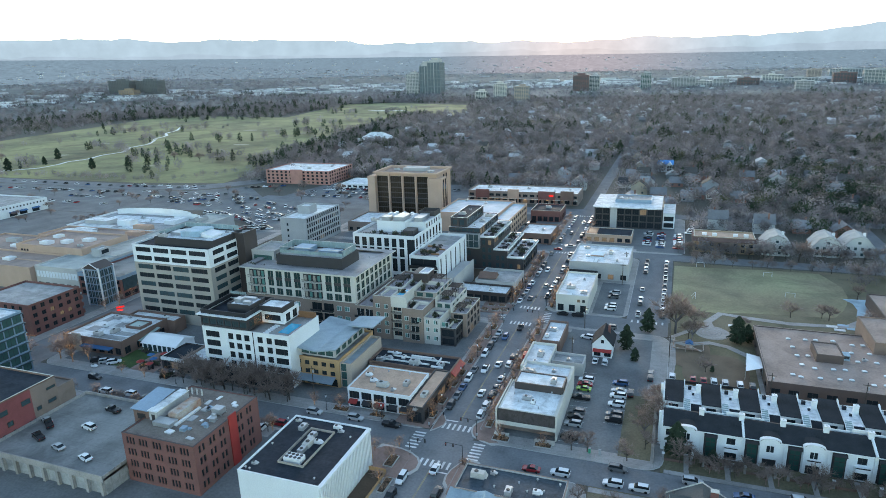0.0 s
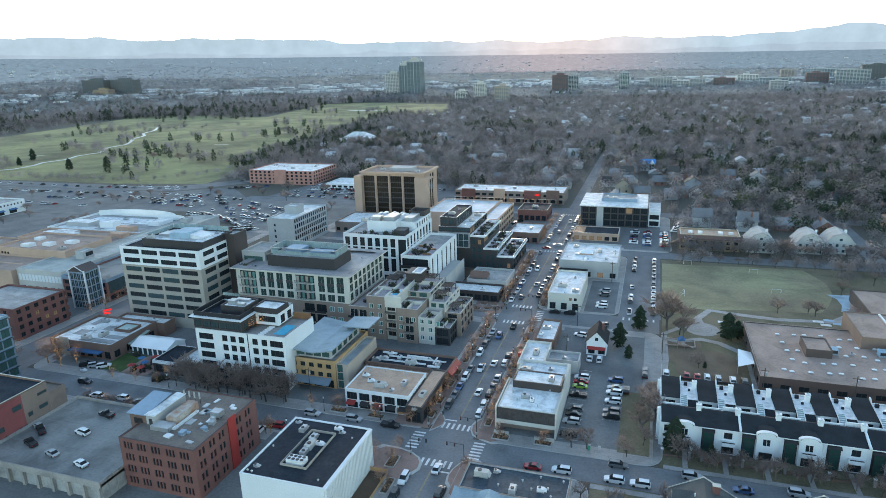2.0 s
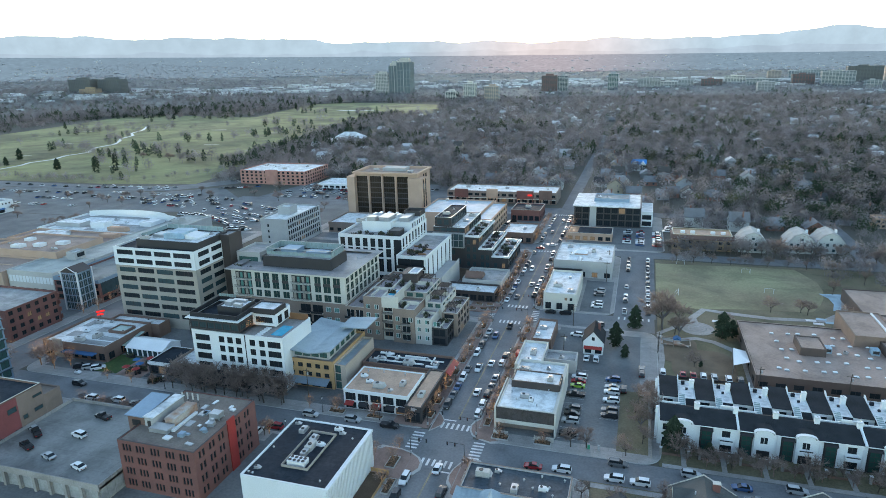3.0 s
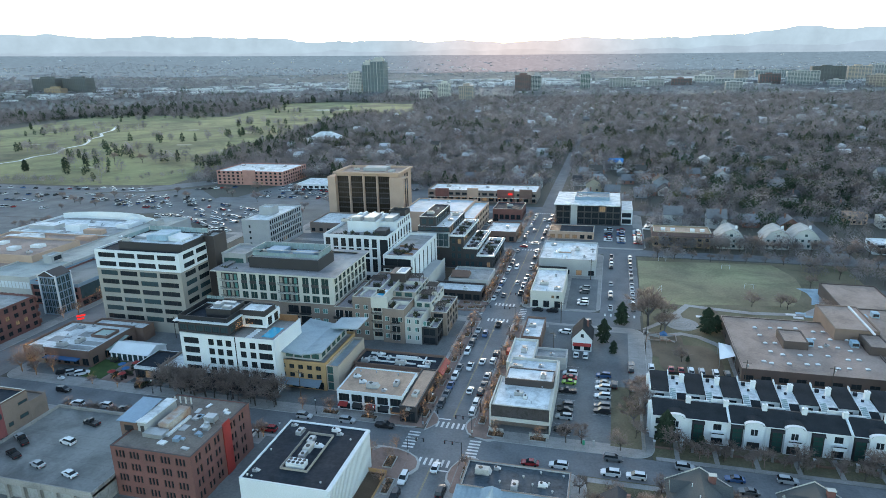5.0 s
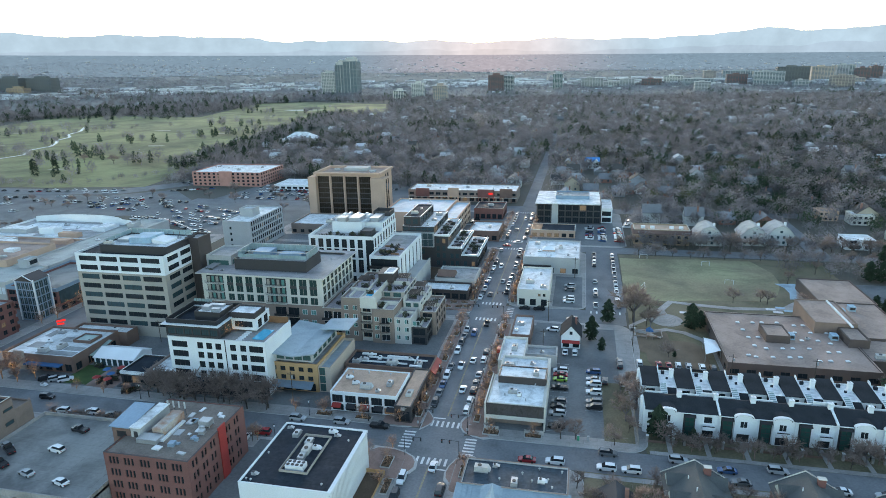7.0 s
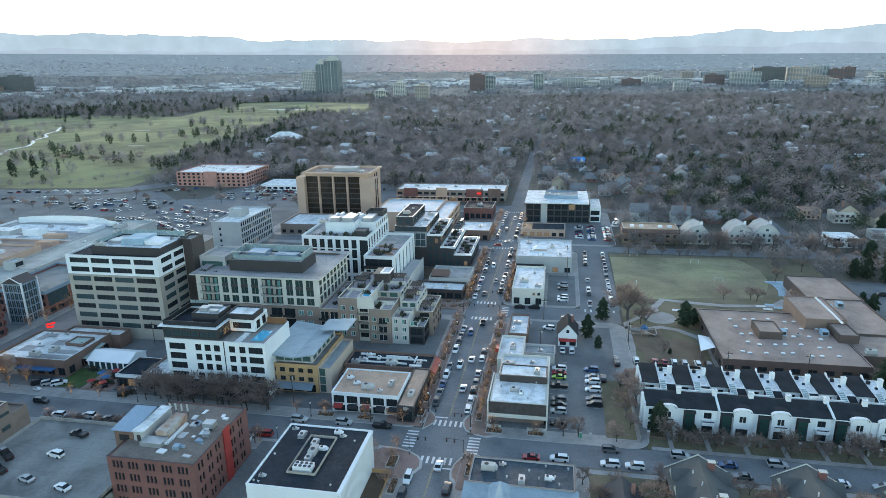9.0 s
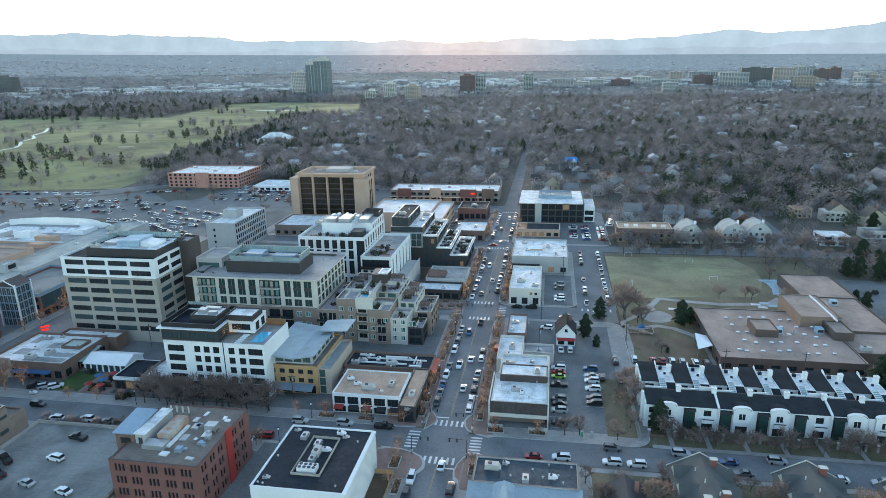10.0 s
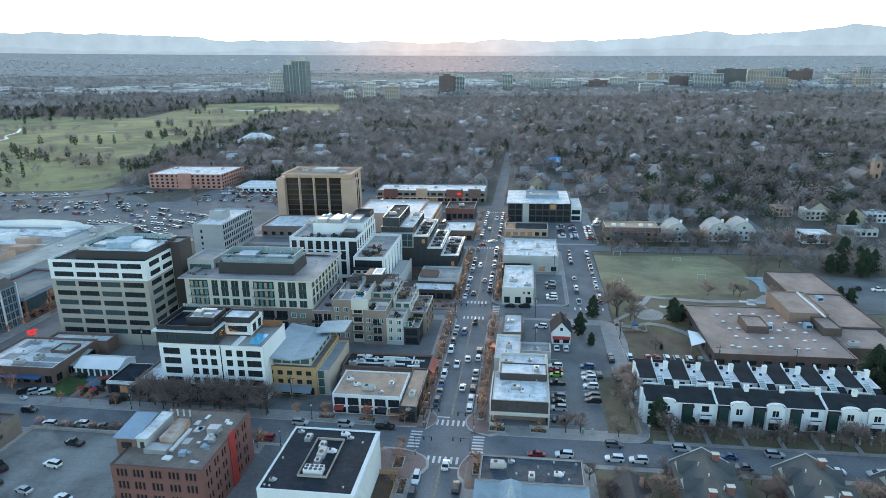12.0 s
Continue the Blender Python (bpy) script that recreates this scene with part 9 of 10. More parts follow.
GOLF_EDGE = [(-900, 326), (-1003, 656), (-1029, 814), (-1104, 1120), (-738, 1061), (-808, 1379), (-860, 1574), (-640, 1514), (-442, 1421), (-353, 1117), (-455, 1067), (-446, 891), (-410, 735), (-383, 590), (-345, 443), (-337, 340), (-425, 327)]


def within(x, y, poly):
    inside = False
    for i in range(len(poly)):
        (x0, y0), (x1, y1) = poly[i], poly[i - 1]
        if (y0 > y) != (y1 > y) and x < (x1 - x0) * (y - y0) / (y1 - y0) + x0:
            inside = not inside
    return inside


GOLF_BARE, GOLF_PINE = [], []
# rows of trees between the fairways: ends, number, share of conifers, depth of the row
GOLF_ROWS = (((-1000, 835), (-612, 570), 34, 0.35, 16), ((-612, 570), (-380, 430), 34, 0.5, 12), ((-364, 442), (-395, 584), 40, 0.5, 12), ((-395, 584), (-405, 800), 50, 0.5, 16), ((-1100, 1096), (-876, 990), 50, 0.5, 24),
             ((-876, 990), (-760, 1060), 30, 0.5, 20), ((-727, 543), (-568, 483), 20, 0.3, 10), ((-568, 483), (-448, 396), 16, 0.5, 10), ((-556, 453), (-416, 344), 14, 0.6, 8), ((-531, 713), (-435, 771), 30, 0.5, 14),
             ((-640, 640), (-480, 660), 16, 0.2, 14), ((-700, 420), (-600, 360), 10, 0.3, 10), ((-860, 700), (-700, 800), 22, 0.3, 16), ((-640, 900), (-460, 900), 30, 0.4, 20), ((-700, 1180), (-500, 1130), 30, 0.4, 22))
for (xa, ya), (xb, yb), number, share, depth in GOLF_ROWS:
    gaps = trng.uniform(0, 6.28)
    for i in range(int(number * 1.4)):
        f = trng.random()
        if math.sin(f * 17 + gaps) < -0.3:
            continue
        x, y = xa + (xb - xa) * f + trng.gauss(0, depth * 0.5), ya + (yb - ya) * f + trng.gauss(0, depth)
        if trng.random() < share:
            GOLF_PINE.append((x, y, 0.0, trng.uniform(8, 14)))
        else:
            GOLF_BARE.append((x, y, 0.0, trng.uniform(12, 20)))
for i in range(60):
    x, y = trng.uniform(-900, -350), trng.uniform(335, 1300)
    if on_golf(x, y):
        if y < 480:
            plant(TREES if i % 3 else PINES, x, y, trng.uniform(0.9, 1.5))
        else:
            GOLF_BARE.append((x, y, 0.0, trng.uniform(9, 17)))
for (xa, ya), (xb, yb), pines, bare in (((-1240, 840), (-1085, 1105), 120, 150), ((-1085, 1105), (-860, 1150), 110, 170), ((-860, 1150), (-780, 1330), 45, 110), ((-1300, 1000), (-900, 1350), 110, 260), ((-950, 1350), (-700, 1620), 60, 160)):
    phase = trng.uniform(0, 6)
    for i in range(pines + bare):
        f = trng.random()
        x, y = xa + (xb - xa) * f + trng.gauss(0, 26), ya + (yb - ya) * f + trng.gauss(0, 26)
        if i < pines and math.sin(f * 19 + phase) > -0.35:
            GOLF_PINE.append((x, y, 0.0, trng.uniform(11, 23)))
        elif i >= pines:
            GOLF_BARE.append((x, y, 0.0, trng.uniform(12, 21)))
for i in range(46):
    GOLF_BARE.append((-640 + i * 6.6 + trng.uniform(-2, 2), 331 + trng.uniform(-2, 6) + max(0, (i - 36)) * 8, 0.0, trng.uniform(6, 11)))
# thickets behind the offices and along the golf course
for i in range(260):
    GOLF_BARE.append((trng.uniform(-330, -90), trng.uniform(376, 440), 0.0, trng.uniform(9, 15)))
for i in range(500):
    f = trng.random()
    x, y = -345 - 110 * f + trng.gauss(0, 16), 440 + 640 * f
    (GOLF_BARE if trng.random() < 0.65 else GOLF_PINE).append((x, y, 0.0, trng.uniform(8, 15)))
EAST_BARE = []
for i in range(520):
    x, y = trng.uniform(62, 430), trng.uniform(206, 300)
    if not (60 < x < 160 and 209 < y < 242) and not (162 < x < 192 and 200 < y < 265) and not (146 < x < 159) and not 283 < y < 298 and not (164 < x < 240 and 208 < y < 292 and trng.random() < 0.8):
        EAST_BARE.append((x, y, 0.0, trng.uniform(6, 13)))
for i in range(84):
    EAST_BARE.append((trng.uniform(56, 320), trng.uniform(186.5, 190.5) if i % 3 else trng.uniform(204, 208.5), 0.0, trng.uniform(4, 9)))
for i in range(120):
    EAST_BARE.append((trng.uniform(60, 330), trng.choice((trng.uniform(278, 283.5), trng.uniform(298, 304))), 0.0, trng.uniform(8, 14)))
for i in range(60):
    EAST_BARE.append((trng.uniform(160, 300), trng.uniform(206, 290), 0.0, trng.uniform(6, 11)))
for i in range(18):
    EAST_BARE.append((trng.uniform(60, 160), trng.uniform(203.6, 208), 0.0, trng.uniform(8, 13)))
for i in range(70):
    EAST_BARE.append((trng.uniform(126, 330), trng.uniform(162, 186), 0.0, trng.uniform(6, 12)))

# ---- distance ----

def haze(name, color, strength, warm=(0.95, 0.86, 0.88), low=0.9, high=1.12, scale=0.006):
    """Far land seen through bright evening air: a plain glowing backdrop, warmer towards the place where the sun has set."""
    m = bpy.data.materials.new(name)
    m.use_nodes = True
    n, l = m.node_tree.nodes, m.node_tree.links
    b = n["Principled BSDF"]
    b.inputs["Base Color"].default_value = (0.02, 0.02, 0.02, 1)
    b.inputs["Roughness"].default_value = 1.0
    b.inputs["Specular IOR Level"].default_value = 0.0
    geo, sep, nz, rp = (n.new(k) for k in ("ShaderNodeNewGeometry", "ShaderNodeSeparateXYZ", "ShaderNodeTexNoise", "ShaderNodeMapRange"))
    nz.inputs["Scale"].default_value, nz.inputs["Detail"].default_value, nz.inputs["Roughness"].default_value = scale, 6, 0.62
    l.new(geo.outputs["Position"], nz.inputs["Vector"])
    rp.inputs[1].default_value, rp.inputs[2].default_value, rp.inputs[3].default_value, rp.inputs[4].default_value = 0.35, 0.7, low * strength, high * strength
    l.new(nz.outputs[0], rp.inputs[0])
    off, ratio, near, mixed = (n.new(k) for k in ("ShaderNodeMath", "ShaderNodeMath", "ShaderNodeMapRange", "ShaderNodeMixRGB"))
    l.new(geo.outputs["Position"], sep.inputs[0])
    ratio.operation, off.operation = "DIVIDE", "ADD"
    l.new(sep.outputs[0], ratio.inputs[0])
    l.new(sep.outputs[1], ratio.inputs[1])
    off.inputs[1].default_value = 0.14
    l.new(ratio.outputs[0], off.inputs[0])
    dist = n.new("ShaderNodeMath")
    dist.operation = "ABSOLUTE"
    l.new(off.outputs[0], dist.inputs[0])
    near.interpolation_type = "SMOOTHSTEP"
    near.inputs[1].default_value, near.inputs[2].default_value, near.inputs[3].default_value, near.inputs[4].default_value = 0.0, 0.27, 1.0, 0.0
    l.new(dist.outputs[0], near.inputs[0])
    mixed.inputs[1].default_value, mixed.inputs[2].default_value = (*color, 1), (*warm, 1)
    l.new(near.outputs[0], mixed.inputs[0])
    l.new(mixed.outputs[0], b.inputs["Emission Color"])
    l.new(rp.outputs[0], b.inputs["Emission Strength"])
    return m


def ridge(name, radius, height, seed, material, label):
    g = G()
    steps = 260
    rng = random.Random(seed)
    ph = [rng.uniform(0, 6.28) for _ in range(8)]
    for i in range(steps + 1):
        b = -75 + 150 * i / steps
        a = radians(b)
        wob = sum(math.sin(a * f + p) * amp for f, p, amp in zip((7, 13, 23, 41, 67, 101, 163, 240), ph, (4, 4.5, 5, 5, 4, 3, 2.2, 1.6)))
        x, y = radius * math.sin(a), radius * math.cos(a)
        g.v.append((x, y, -20))
        g.v.append((x * 0.998, y * 0.998, height(b) + wob))
        g.v.append((x * 1.01, y * 1.01, -20))
    for i in range(steps):
        k = 3 * i
        g.f += [(k, k + 3, k + 4, k + 1), (k + 1, k + 4, k + 5, k + 2)]
    return setting(name, g, material, label, "mountains")


def deg_height(radius, table):
    xs, ys = zip(*table)
    return lambda b: 98 + radius * math.tan(radians(float(np.interp(b, xs, ys))))


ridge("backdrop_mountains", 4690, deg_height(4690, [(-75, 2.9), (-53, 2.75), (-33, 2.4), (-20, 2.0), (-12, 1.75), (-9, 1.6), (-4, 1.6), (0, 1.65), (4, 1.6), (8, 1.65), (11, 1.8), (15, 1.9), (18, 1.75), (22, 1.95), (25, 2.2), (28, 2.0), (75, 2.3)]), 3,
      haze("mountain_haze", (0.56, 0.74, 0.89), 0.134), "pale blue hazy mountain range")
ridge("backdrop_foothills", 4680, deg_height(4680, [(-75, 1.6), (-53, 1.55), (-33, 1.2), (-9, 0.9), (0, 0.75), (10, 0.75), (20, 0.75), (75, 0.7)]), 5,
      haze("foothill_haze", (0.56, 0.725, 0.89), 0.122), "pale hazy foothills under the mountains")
# this ring of ground glows; its emission carries the haze
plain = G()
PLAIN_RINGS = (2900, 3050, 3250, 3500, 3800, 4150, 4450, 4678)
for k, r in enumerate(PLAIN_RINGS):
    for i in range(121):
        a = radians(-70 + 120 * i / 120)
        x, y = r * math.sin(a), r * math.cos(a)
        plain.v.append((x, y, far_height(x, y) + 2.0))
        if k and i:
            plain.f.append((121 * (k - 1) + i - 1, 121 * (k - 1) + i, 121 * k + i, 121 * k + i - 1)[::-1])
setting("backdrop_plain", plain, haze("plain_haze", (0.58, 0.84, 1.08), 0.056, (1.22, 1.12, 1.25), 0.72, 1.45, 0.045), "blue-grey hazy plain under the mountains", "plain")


def woods(name, label, spots, blades, size, material, seed, conifers=False):
    """Many trees in one mesh: thin blades thrown outwards round each crown's middle, over a short trunk."""
    r = np.random.default_rng(seed)
    spots = np.asarray(spots, float)
    n = len(spots)
    h = spots[:, 3]
    k = blades
    c = np.repeat(spots[:, :3], k, 0)
    hh = np.repeat(h, k)
    if conifers:
        # broad crowns built of drooping sprays, fuller towards the ground
        f = r.random(n * k)
        ang = r.random(n * k) * 6.283
        wide = np.repeat(r.uniform(0.3, 0.5, n), k)
        lobe = 0.78 + 0.22 * np.sin(f * 16 + np.repeat(r.random(n) * 6, k) + 2 * np.sin(ang * 2))
        rad = hh * wide * np.clip(np.sin(np.pi * (0.22 + 0.78 * f)), 0, 1) ** 0.7 * lobe * (0.55 + 0.45 * r.random(n * k))
        zz = hh * (0.06 + 0.92 * f)
        base = c + np.stack([rad * 0.45 * np.cos(ang), rad * 0.45 * np.sin(ang), zz + hh * 0.02], 1)
        tip = c + np.stack([rad * np.cos(ang + 0.15), rad * np.sin(ang + 0.15), zz - rad * 0.2], 1)
    else:
        # crowns of several boughs, each a loose spray of twigs
        m_b = 18
        pick = r.integers(0, m_b, n * k)
        bang = r.random((n, m_b)) * 6.283
        bup = np.arcsin(r.uniform(-0.55, 0.98, (n, m_b)))
        wide = r.uniform(0.34, 0.52, n)[:, None] * h[:, None]
        bfar = r.uniform(0.4, 0.82, (n, m_b))
        boughs = np.stack([np.cos(bup) * np.cos(bang) * wide * bfar, np.cos(bup) * np.sin(bang) * wide * bfar, h[:, None] * (0.48 + 0.42 * np.sin(bup) * bfar)], 2)
        tree = np.repeat(np.arange(n), k)
        mid = c + boughs[tree, pick]
        out = boughs[tree, pick] - np.stack([0 * hh, 0 * hh, hh * 0.4], 1)
        out /= np.linalg.norm(out, axis=1)[:, None]
        loose = r.normal(size=(n * k, 3))
        loose /= np.linalg.norm(loose, axis=1)[:, None]
        base = mid + loose * (hh * 0.2 * np.cbrt(r.random(n * k)))[:, None]
        # each spray lies along the outside of its bough, so that crowns are lit as rounded masses
        face = base - c - np.stack([0 * hh, 0 * hh, hh * 0.42], 1)
        face = face / np.linalg.norm(face, axis=1)[:, None] + r.normal(size=(n * k, 3)) * 0.2
        face /= np.linalg.norm(face, axis=1)[:, None]
        turn = r.normal(size=(n * k, 3))
        turn -= face * (turn * face).sum(1)[:, None] * 0.75
        turn /= np.linalg.norm(turn, axis=1)[:, None]
        tip = base + turn * (hh * r.uniform(0.05, 0.11, n * k))[:, None]
        side = np.cross(face, turn) * (hh * size * r.uniform(0.7, 1.5, n * k))[:, None]
    if conifers:
        side = r.normal(size=(n * k, 3)) * (np.repeat(spots[:, 3], k) * size)[:, None]
    v = np.concatenate([base - side * 0.9, base + side * 0.9, tip], 1).reshape(-1, 3)
    m = n * k
    loops = np.arange(3 * m)
    # trunks
    t = 0.013 * h[:, None]
    tri = np.stack([spots[:, :3] + np.stack([t[:, 0] * math.cos(a), t[:, 0] * math.sin(a), -0.1 * np.ones(n)], 1) for a in (0, 2.1, 4.2)] + [spots[:, :3] + np.stack([0 * h, 0 * h, h * 0.6], 1)], 1).reshape(-1, 3)
    vv = np.concatenate([v, tri])
    q = 3 * m + 4 * np.arange(n)[:, None]
    tf = np.concatenate([q + np.array([[0, 1, 3]]), q + np.array([[1, 2, 3]]), q + np.array([[2, 0, 3]])]).reshape(-1)
    me = bpy.data.meshes.new(name)
    me.vertices.add(len(vv))
    me.vertices.foreach_set("co", vv.astype(np.float32).ravel())
    me.loops.add(3 * m + len(tf))
    me.loops.foreach_set("vertex_index", np.concatenate([loops, tf]).astype(np.int32))
    me.polygons.add(m + len(tf) // 3)
    starts = np.concatenate([3 * np.arange(m), 3 * m + 3 * np.arange(len(tf) // 3)])
    me.polygons.foreach_set("loop_start", starts.astype(np.int32))
    me.update(calc_edges=True)
    own = me.attributes.new("tone", "FLOAT", "FACE")
    light = r.random(n)
    own.data.foreach_set("value", np.concatenate([np.repeat(light, k), np.tile(light * 0.6, 3)]).astype(np.float32))
    me.materials.append(material)
    ob = new(name, me)
    return tagged(ob, label, "trees", "", "stuff")


def open_ground(x, y):
    """Where streets, town and golf course leave no room for trees."""
    if within(x, y, GOLF_EDGE) or (-8.0 < x < 3.4 and y < 560):
        return False
    if y < 345 and -330 < x < 0:
        return False
    if y < 300 and -80 < x < 62:
        return False
    if y < 345 and x < -200:
        return False
    if -300 < x < -180 and y < 375:
        return False
    if 300 < y and (abs((x + 2) % 118 - 2) < 4 or abs((y - 290) % 95) < 4.5):
        return False
    return True


HOUSE_SPOTS = [(22, 330), (40, 350), (26, 362), (46, 318), (30, 408), (52, 400), (20, 470), (62, 430), (-20, 372), (-36, 396), (-44, 428), (11, 556), (-78, 654), (60, 346), (78, 357), (93, 347), (-68, 413), (170, 413), (124, 411), (217, 330), (184, 316), (255, 352), (16, 432), (15, 388), (76, 268), (214, 265), (302, 449), (76, 381), (230, 300), (200, 280), (246, 214), (262, 240), (285, 222), (300, 262), (262, 275), (330, 236), (100, 262), (120, 268), (140, 262)]
spot_rng = random.Random(77)
for row in range(11):
    for col in range(14):
        hx, hy = -210 + col * 46 + spot_rng.uniform(-7, 7), 350 + row * 40 + spot_rng.uniform(-7, 7)
        if open_ground(hx, hy) and hx < 0.62 * (hy + 160) and spot_rng.random() < 0.4:
            HOUSE_SPOTS.append((hx, hy))
FAR_SPOTS = []
for i in range(520):
    hx, hy = spot_rng.uniform(-360, 760), spot_rng.uniform(430, 1450)
    if open_ground(hx, hy) and hx < 0.62 * (hy + 160):
        FAR_SPOTS.append((hx, hy))
CELLS = {}
for hx, hy in HOUSE_SPOTS + FAR_SPOTS:
    CELLS.setdefault((int(hx // 30), int(hy // 30)), []).append((hx, hy))


def clear_of_houses(x, y):
    for i in (-1, 0, 1):
        for j in (-1, 0, 1):
            for hx, hy in CELLS.get((int(x // 30) + i, int(y // 30) + j), ()):
                if abs(x - hx) < 4.5 and -6 < y - hy < 4.5:
                    return False
    if -12 < x < 80 and y < 440 and math.sin(x * 12.9 + y * 78.2) > -0.1:
        return False
    return open_ground(x, y)


def scatter(seed, count, x0, x1, y0, y1, low, high, test=clear_of_houses):
    rng = random.Random(seed)
    out = []
    while len(out) < count:
        x, y = rng.uniform(x0, x1), rng.uniform(y0, y1)
        if abs(math.degrees(math.atan2(x - 30, y + 140)) + 15) > 50 or not test(x, y):
            count -= 0.25
            continue
        out.append((x, y, far_height(x, y), rng.uniform(low, high)))
    return out


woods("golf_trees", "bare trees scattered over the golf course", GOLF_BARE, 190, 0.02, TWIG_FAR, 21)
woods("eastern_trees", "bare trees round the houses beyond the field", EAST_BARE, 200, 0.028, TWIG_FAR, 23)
woods("golf_conifers", "dark conifers scattered over the golf course", GOLF_PINE, 230, 0.025, NEEDLES, 22, True)
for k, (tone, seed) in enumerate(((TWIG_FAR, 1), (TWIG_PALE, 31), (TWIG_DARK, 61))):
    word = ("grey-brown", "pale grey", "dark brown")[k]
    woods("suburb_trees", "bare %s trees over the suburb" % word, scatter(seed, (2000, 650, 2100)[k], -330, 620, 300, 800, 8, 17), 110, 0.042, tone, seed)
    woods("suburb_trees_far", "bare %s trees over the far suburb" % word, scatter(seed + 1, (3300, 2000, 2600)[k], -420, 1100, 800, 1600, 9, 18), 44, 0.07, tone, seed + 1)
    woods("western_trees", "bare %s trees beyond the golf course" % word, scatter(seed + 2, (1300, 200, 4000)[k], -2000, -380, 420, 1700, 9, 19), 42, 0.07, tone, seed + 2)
woods("plain_trees", "woodland on the distant plain tinted blue-grey for haze", scatter(91, 9500, -2300, 2000, 1550, 2200, 9, 16), 18, 0.11, TWIG_PLAIN, 91)
woods("plain_trees_far", "woodland on the distant plain tinted blue-grey for haze", scatter(92, 7000, -2700, 2300, 2200, 2950, 8, 13), 12, 0.12, TWIG_PLAIN, 92)


def grouped(x, y):
    """Conifers keep together in patches."""
    return clear_of_houses(x, y) and math.sin(x * 0.021 + 1.3 * math.sin(y * 0.013)) + math.sin(y * 0.027 + x * 0.011) > 0.55


woods("eastern_woods", "dark brown bare trees over the eastern suburb", scatter(95, 1000, 170, 640, 300, 760, 8, 16), 115, 0.042, TWIG_DARK, 95)
woods("eastern_pines", "rounded dark green pines over the eastern suburb", scatter(96, 420, 150, 640, 300, 760, 8, 15), 190, 0.034, NEEDLES, 96)
woods("suburb_conifers", "dark green conifers among the suburb trees", scatter(4, 560, -330, 620, 300, 900, 7, 16, grouped), 230, 0.026, NEEDLES, 4, True)
woods("suburb_pines", "olive green conifers among the suburb trees", scatter(6, 560, -330, 640, 300, 1000, 8, 16, grouped), 190, 0.034, NEEDLES_OLIVE, 6)
woods("single_conifers", "dark single conifers among the suburb trees", scatter(8, 150, -330, 620, 300, 900, 6, 14), 230, 0.026, NEEDLES, 8, True)
east_rng = random.Random(12)
EAST_PINE = [(x, y, 0.0, east_rng.uniform(8, 16)) for x, y in ((east_rng.uniform(95, 420), east_rng.gauss(370, 55)) for _ in range(260)) if clear_of_houses(x, y)]
EAST_PINE += [(x, y, 0.0, east_rng.uniform(8, 15)) for x, y in ((east_rng.uniform(180, 460), east_rng.uniform(298, 420)) for _ in range(110)) if clear_of_houses(x, y)]
EAST_PINE += [(x, y, 0.0, east_rng.uniform(6, 12)) for x, y in ((east_rng.uniform(186, 330), east_rng.uniform(206, 280)) for _ in range(50)) if clear_of_houses(x, y) and not (165 < x < 240 and 204 < y < 292)]
woods("eastern_conifers", "broad dark evergreens round the eastern houses", EAST_PINE, 200, 0.034, NEEDLES, 14)
woods("far_conifers", "dark green conifers on the plain", scatter(5, 1300, -1800, 1200, 700, 1800, 9, 17, grouped), 50, 0.05, NEEDLES, 5, True)
woods("far_pines", "olive conifers on the plain", scatter(7, 700, -1800, 1200, 700, 1800, 9, 17, grouped), 50, 0.07, NEEDLES_OLIVE, 7)

# ---- suburb houses ----


def house_kind(k):
    rng = random.Random(40 + k)
    w, d, e = rng.uniform(8, 12), rng.uniform(9, 13), rng.choice((3.0, 3.2, 5.6, 5.8))
    wall, roof = HOUSE_WALLS[k % 4], HOUSE_ROOFS[(3, 2, 1, 3, 0, 2, 3, 1, 2, 3)[k]]
    words = ("white", "brick", "beige", "grey")[k % 4]
    ob = thing("house", "small %s house with gabled roof among trees" % words, "house", 0, 0, 0, group="suburb houses")
    part("wall", G().box(-w / 2, -d / 2, -0.1, w / 2, d / 2, e), wall, ob)
    part("gable_wall", gable(G(), -w / 2 + 0.05, -d / 2 + 0.05, w / 2 - 0.05, d / 2 - 0.05, e - 0.02, e + w * 0.36, k % 2 == 0, 0), wall, ob)
    t, rg = 0.16, G()
    for sgn in (-1, 1):
        if k % 2 == 0:
            slab(rg, (sgn * (w / 2 + 0.5), -d / 2 - 0.5, e - 0.25 + t), (sgn * (w / 2 + 0.5), d / 2 + 0.5, e - 0.25 + t), (0, d / 2 + 0.5, e + w * 0.38 + t), (0, -d / 2 - 0.5, e + w * 0.38 + t), t)
        else:
            slab(rg, (-w / 2 - 0.5, sgn * (d / 2 + 0.5), e - 0.25 + t), (w / 2 + 0.5, sgn * (d / 2 + 0.5), e - 0.25 + t), (w / 2 + 0.5, 0, e + w * 0.38 + t), (-w / 2 - 0.5, 0, e + w * 0.38 + t), t)
    part("roof", rg, roof, ob)
    part("chimney", G().box(w * 0.2, d * 0.15, e, w * 0.2 + 0.9, d * 0.15 + 0.7, e + w * 0.36 + 1.2), HOUSE_WALLS[1], ob)
    for x in (-w * 0.28, w * 0.22):
        part("window", G().box(x - 0.6, -d / 2 - 0.06, 1.0, x + 0.6, -d / 2, 2.3), GLASS_BLUE, ob)
    return ob


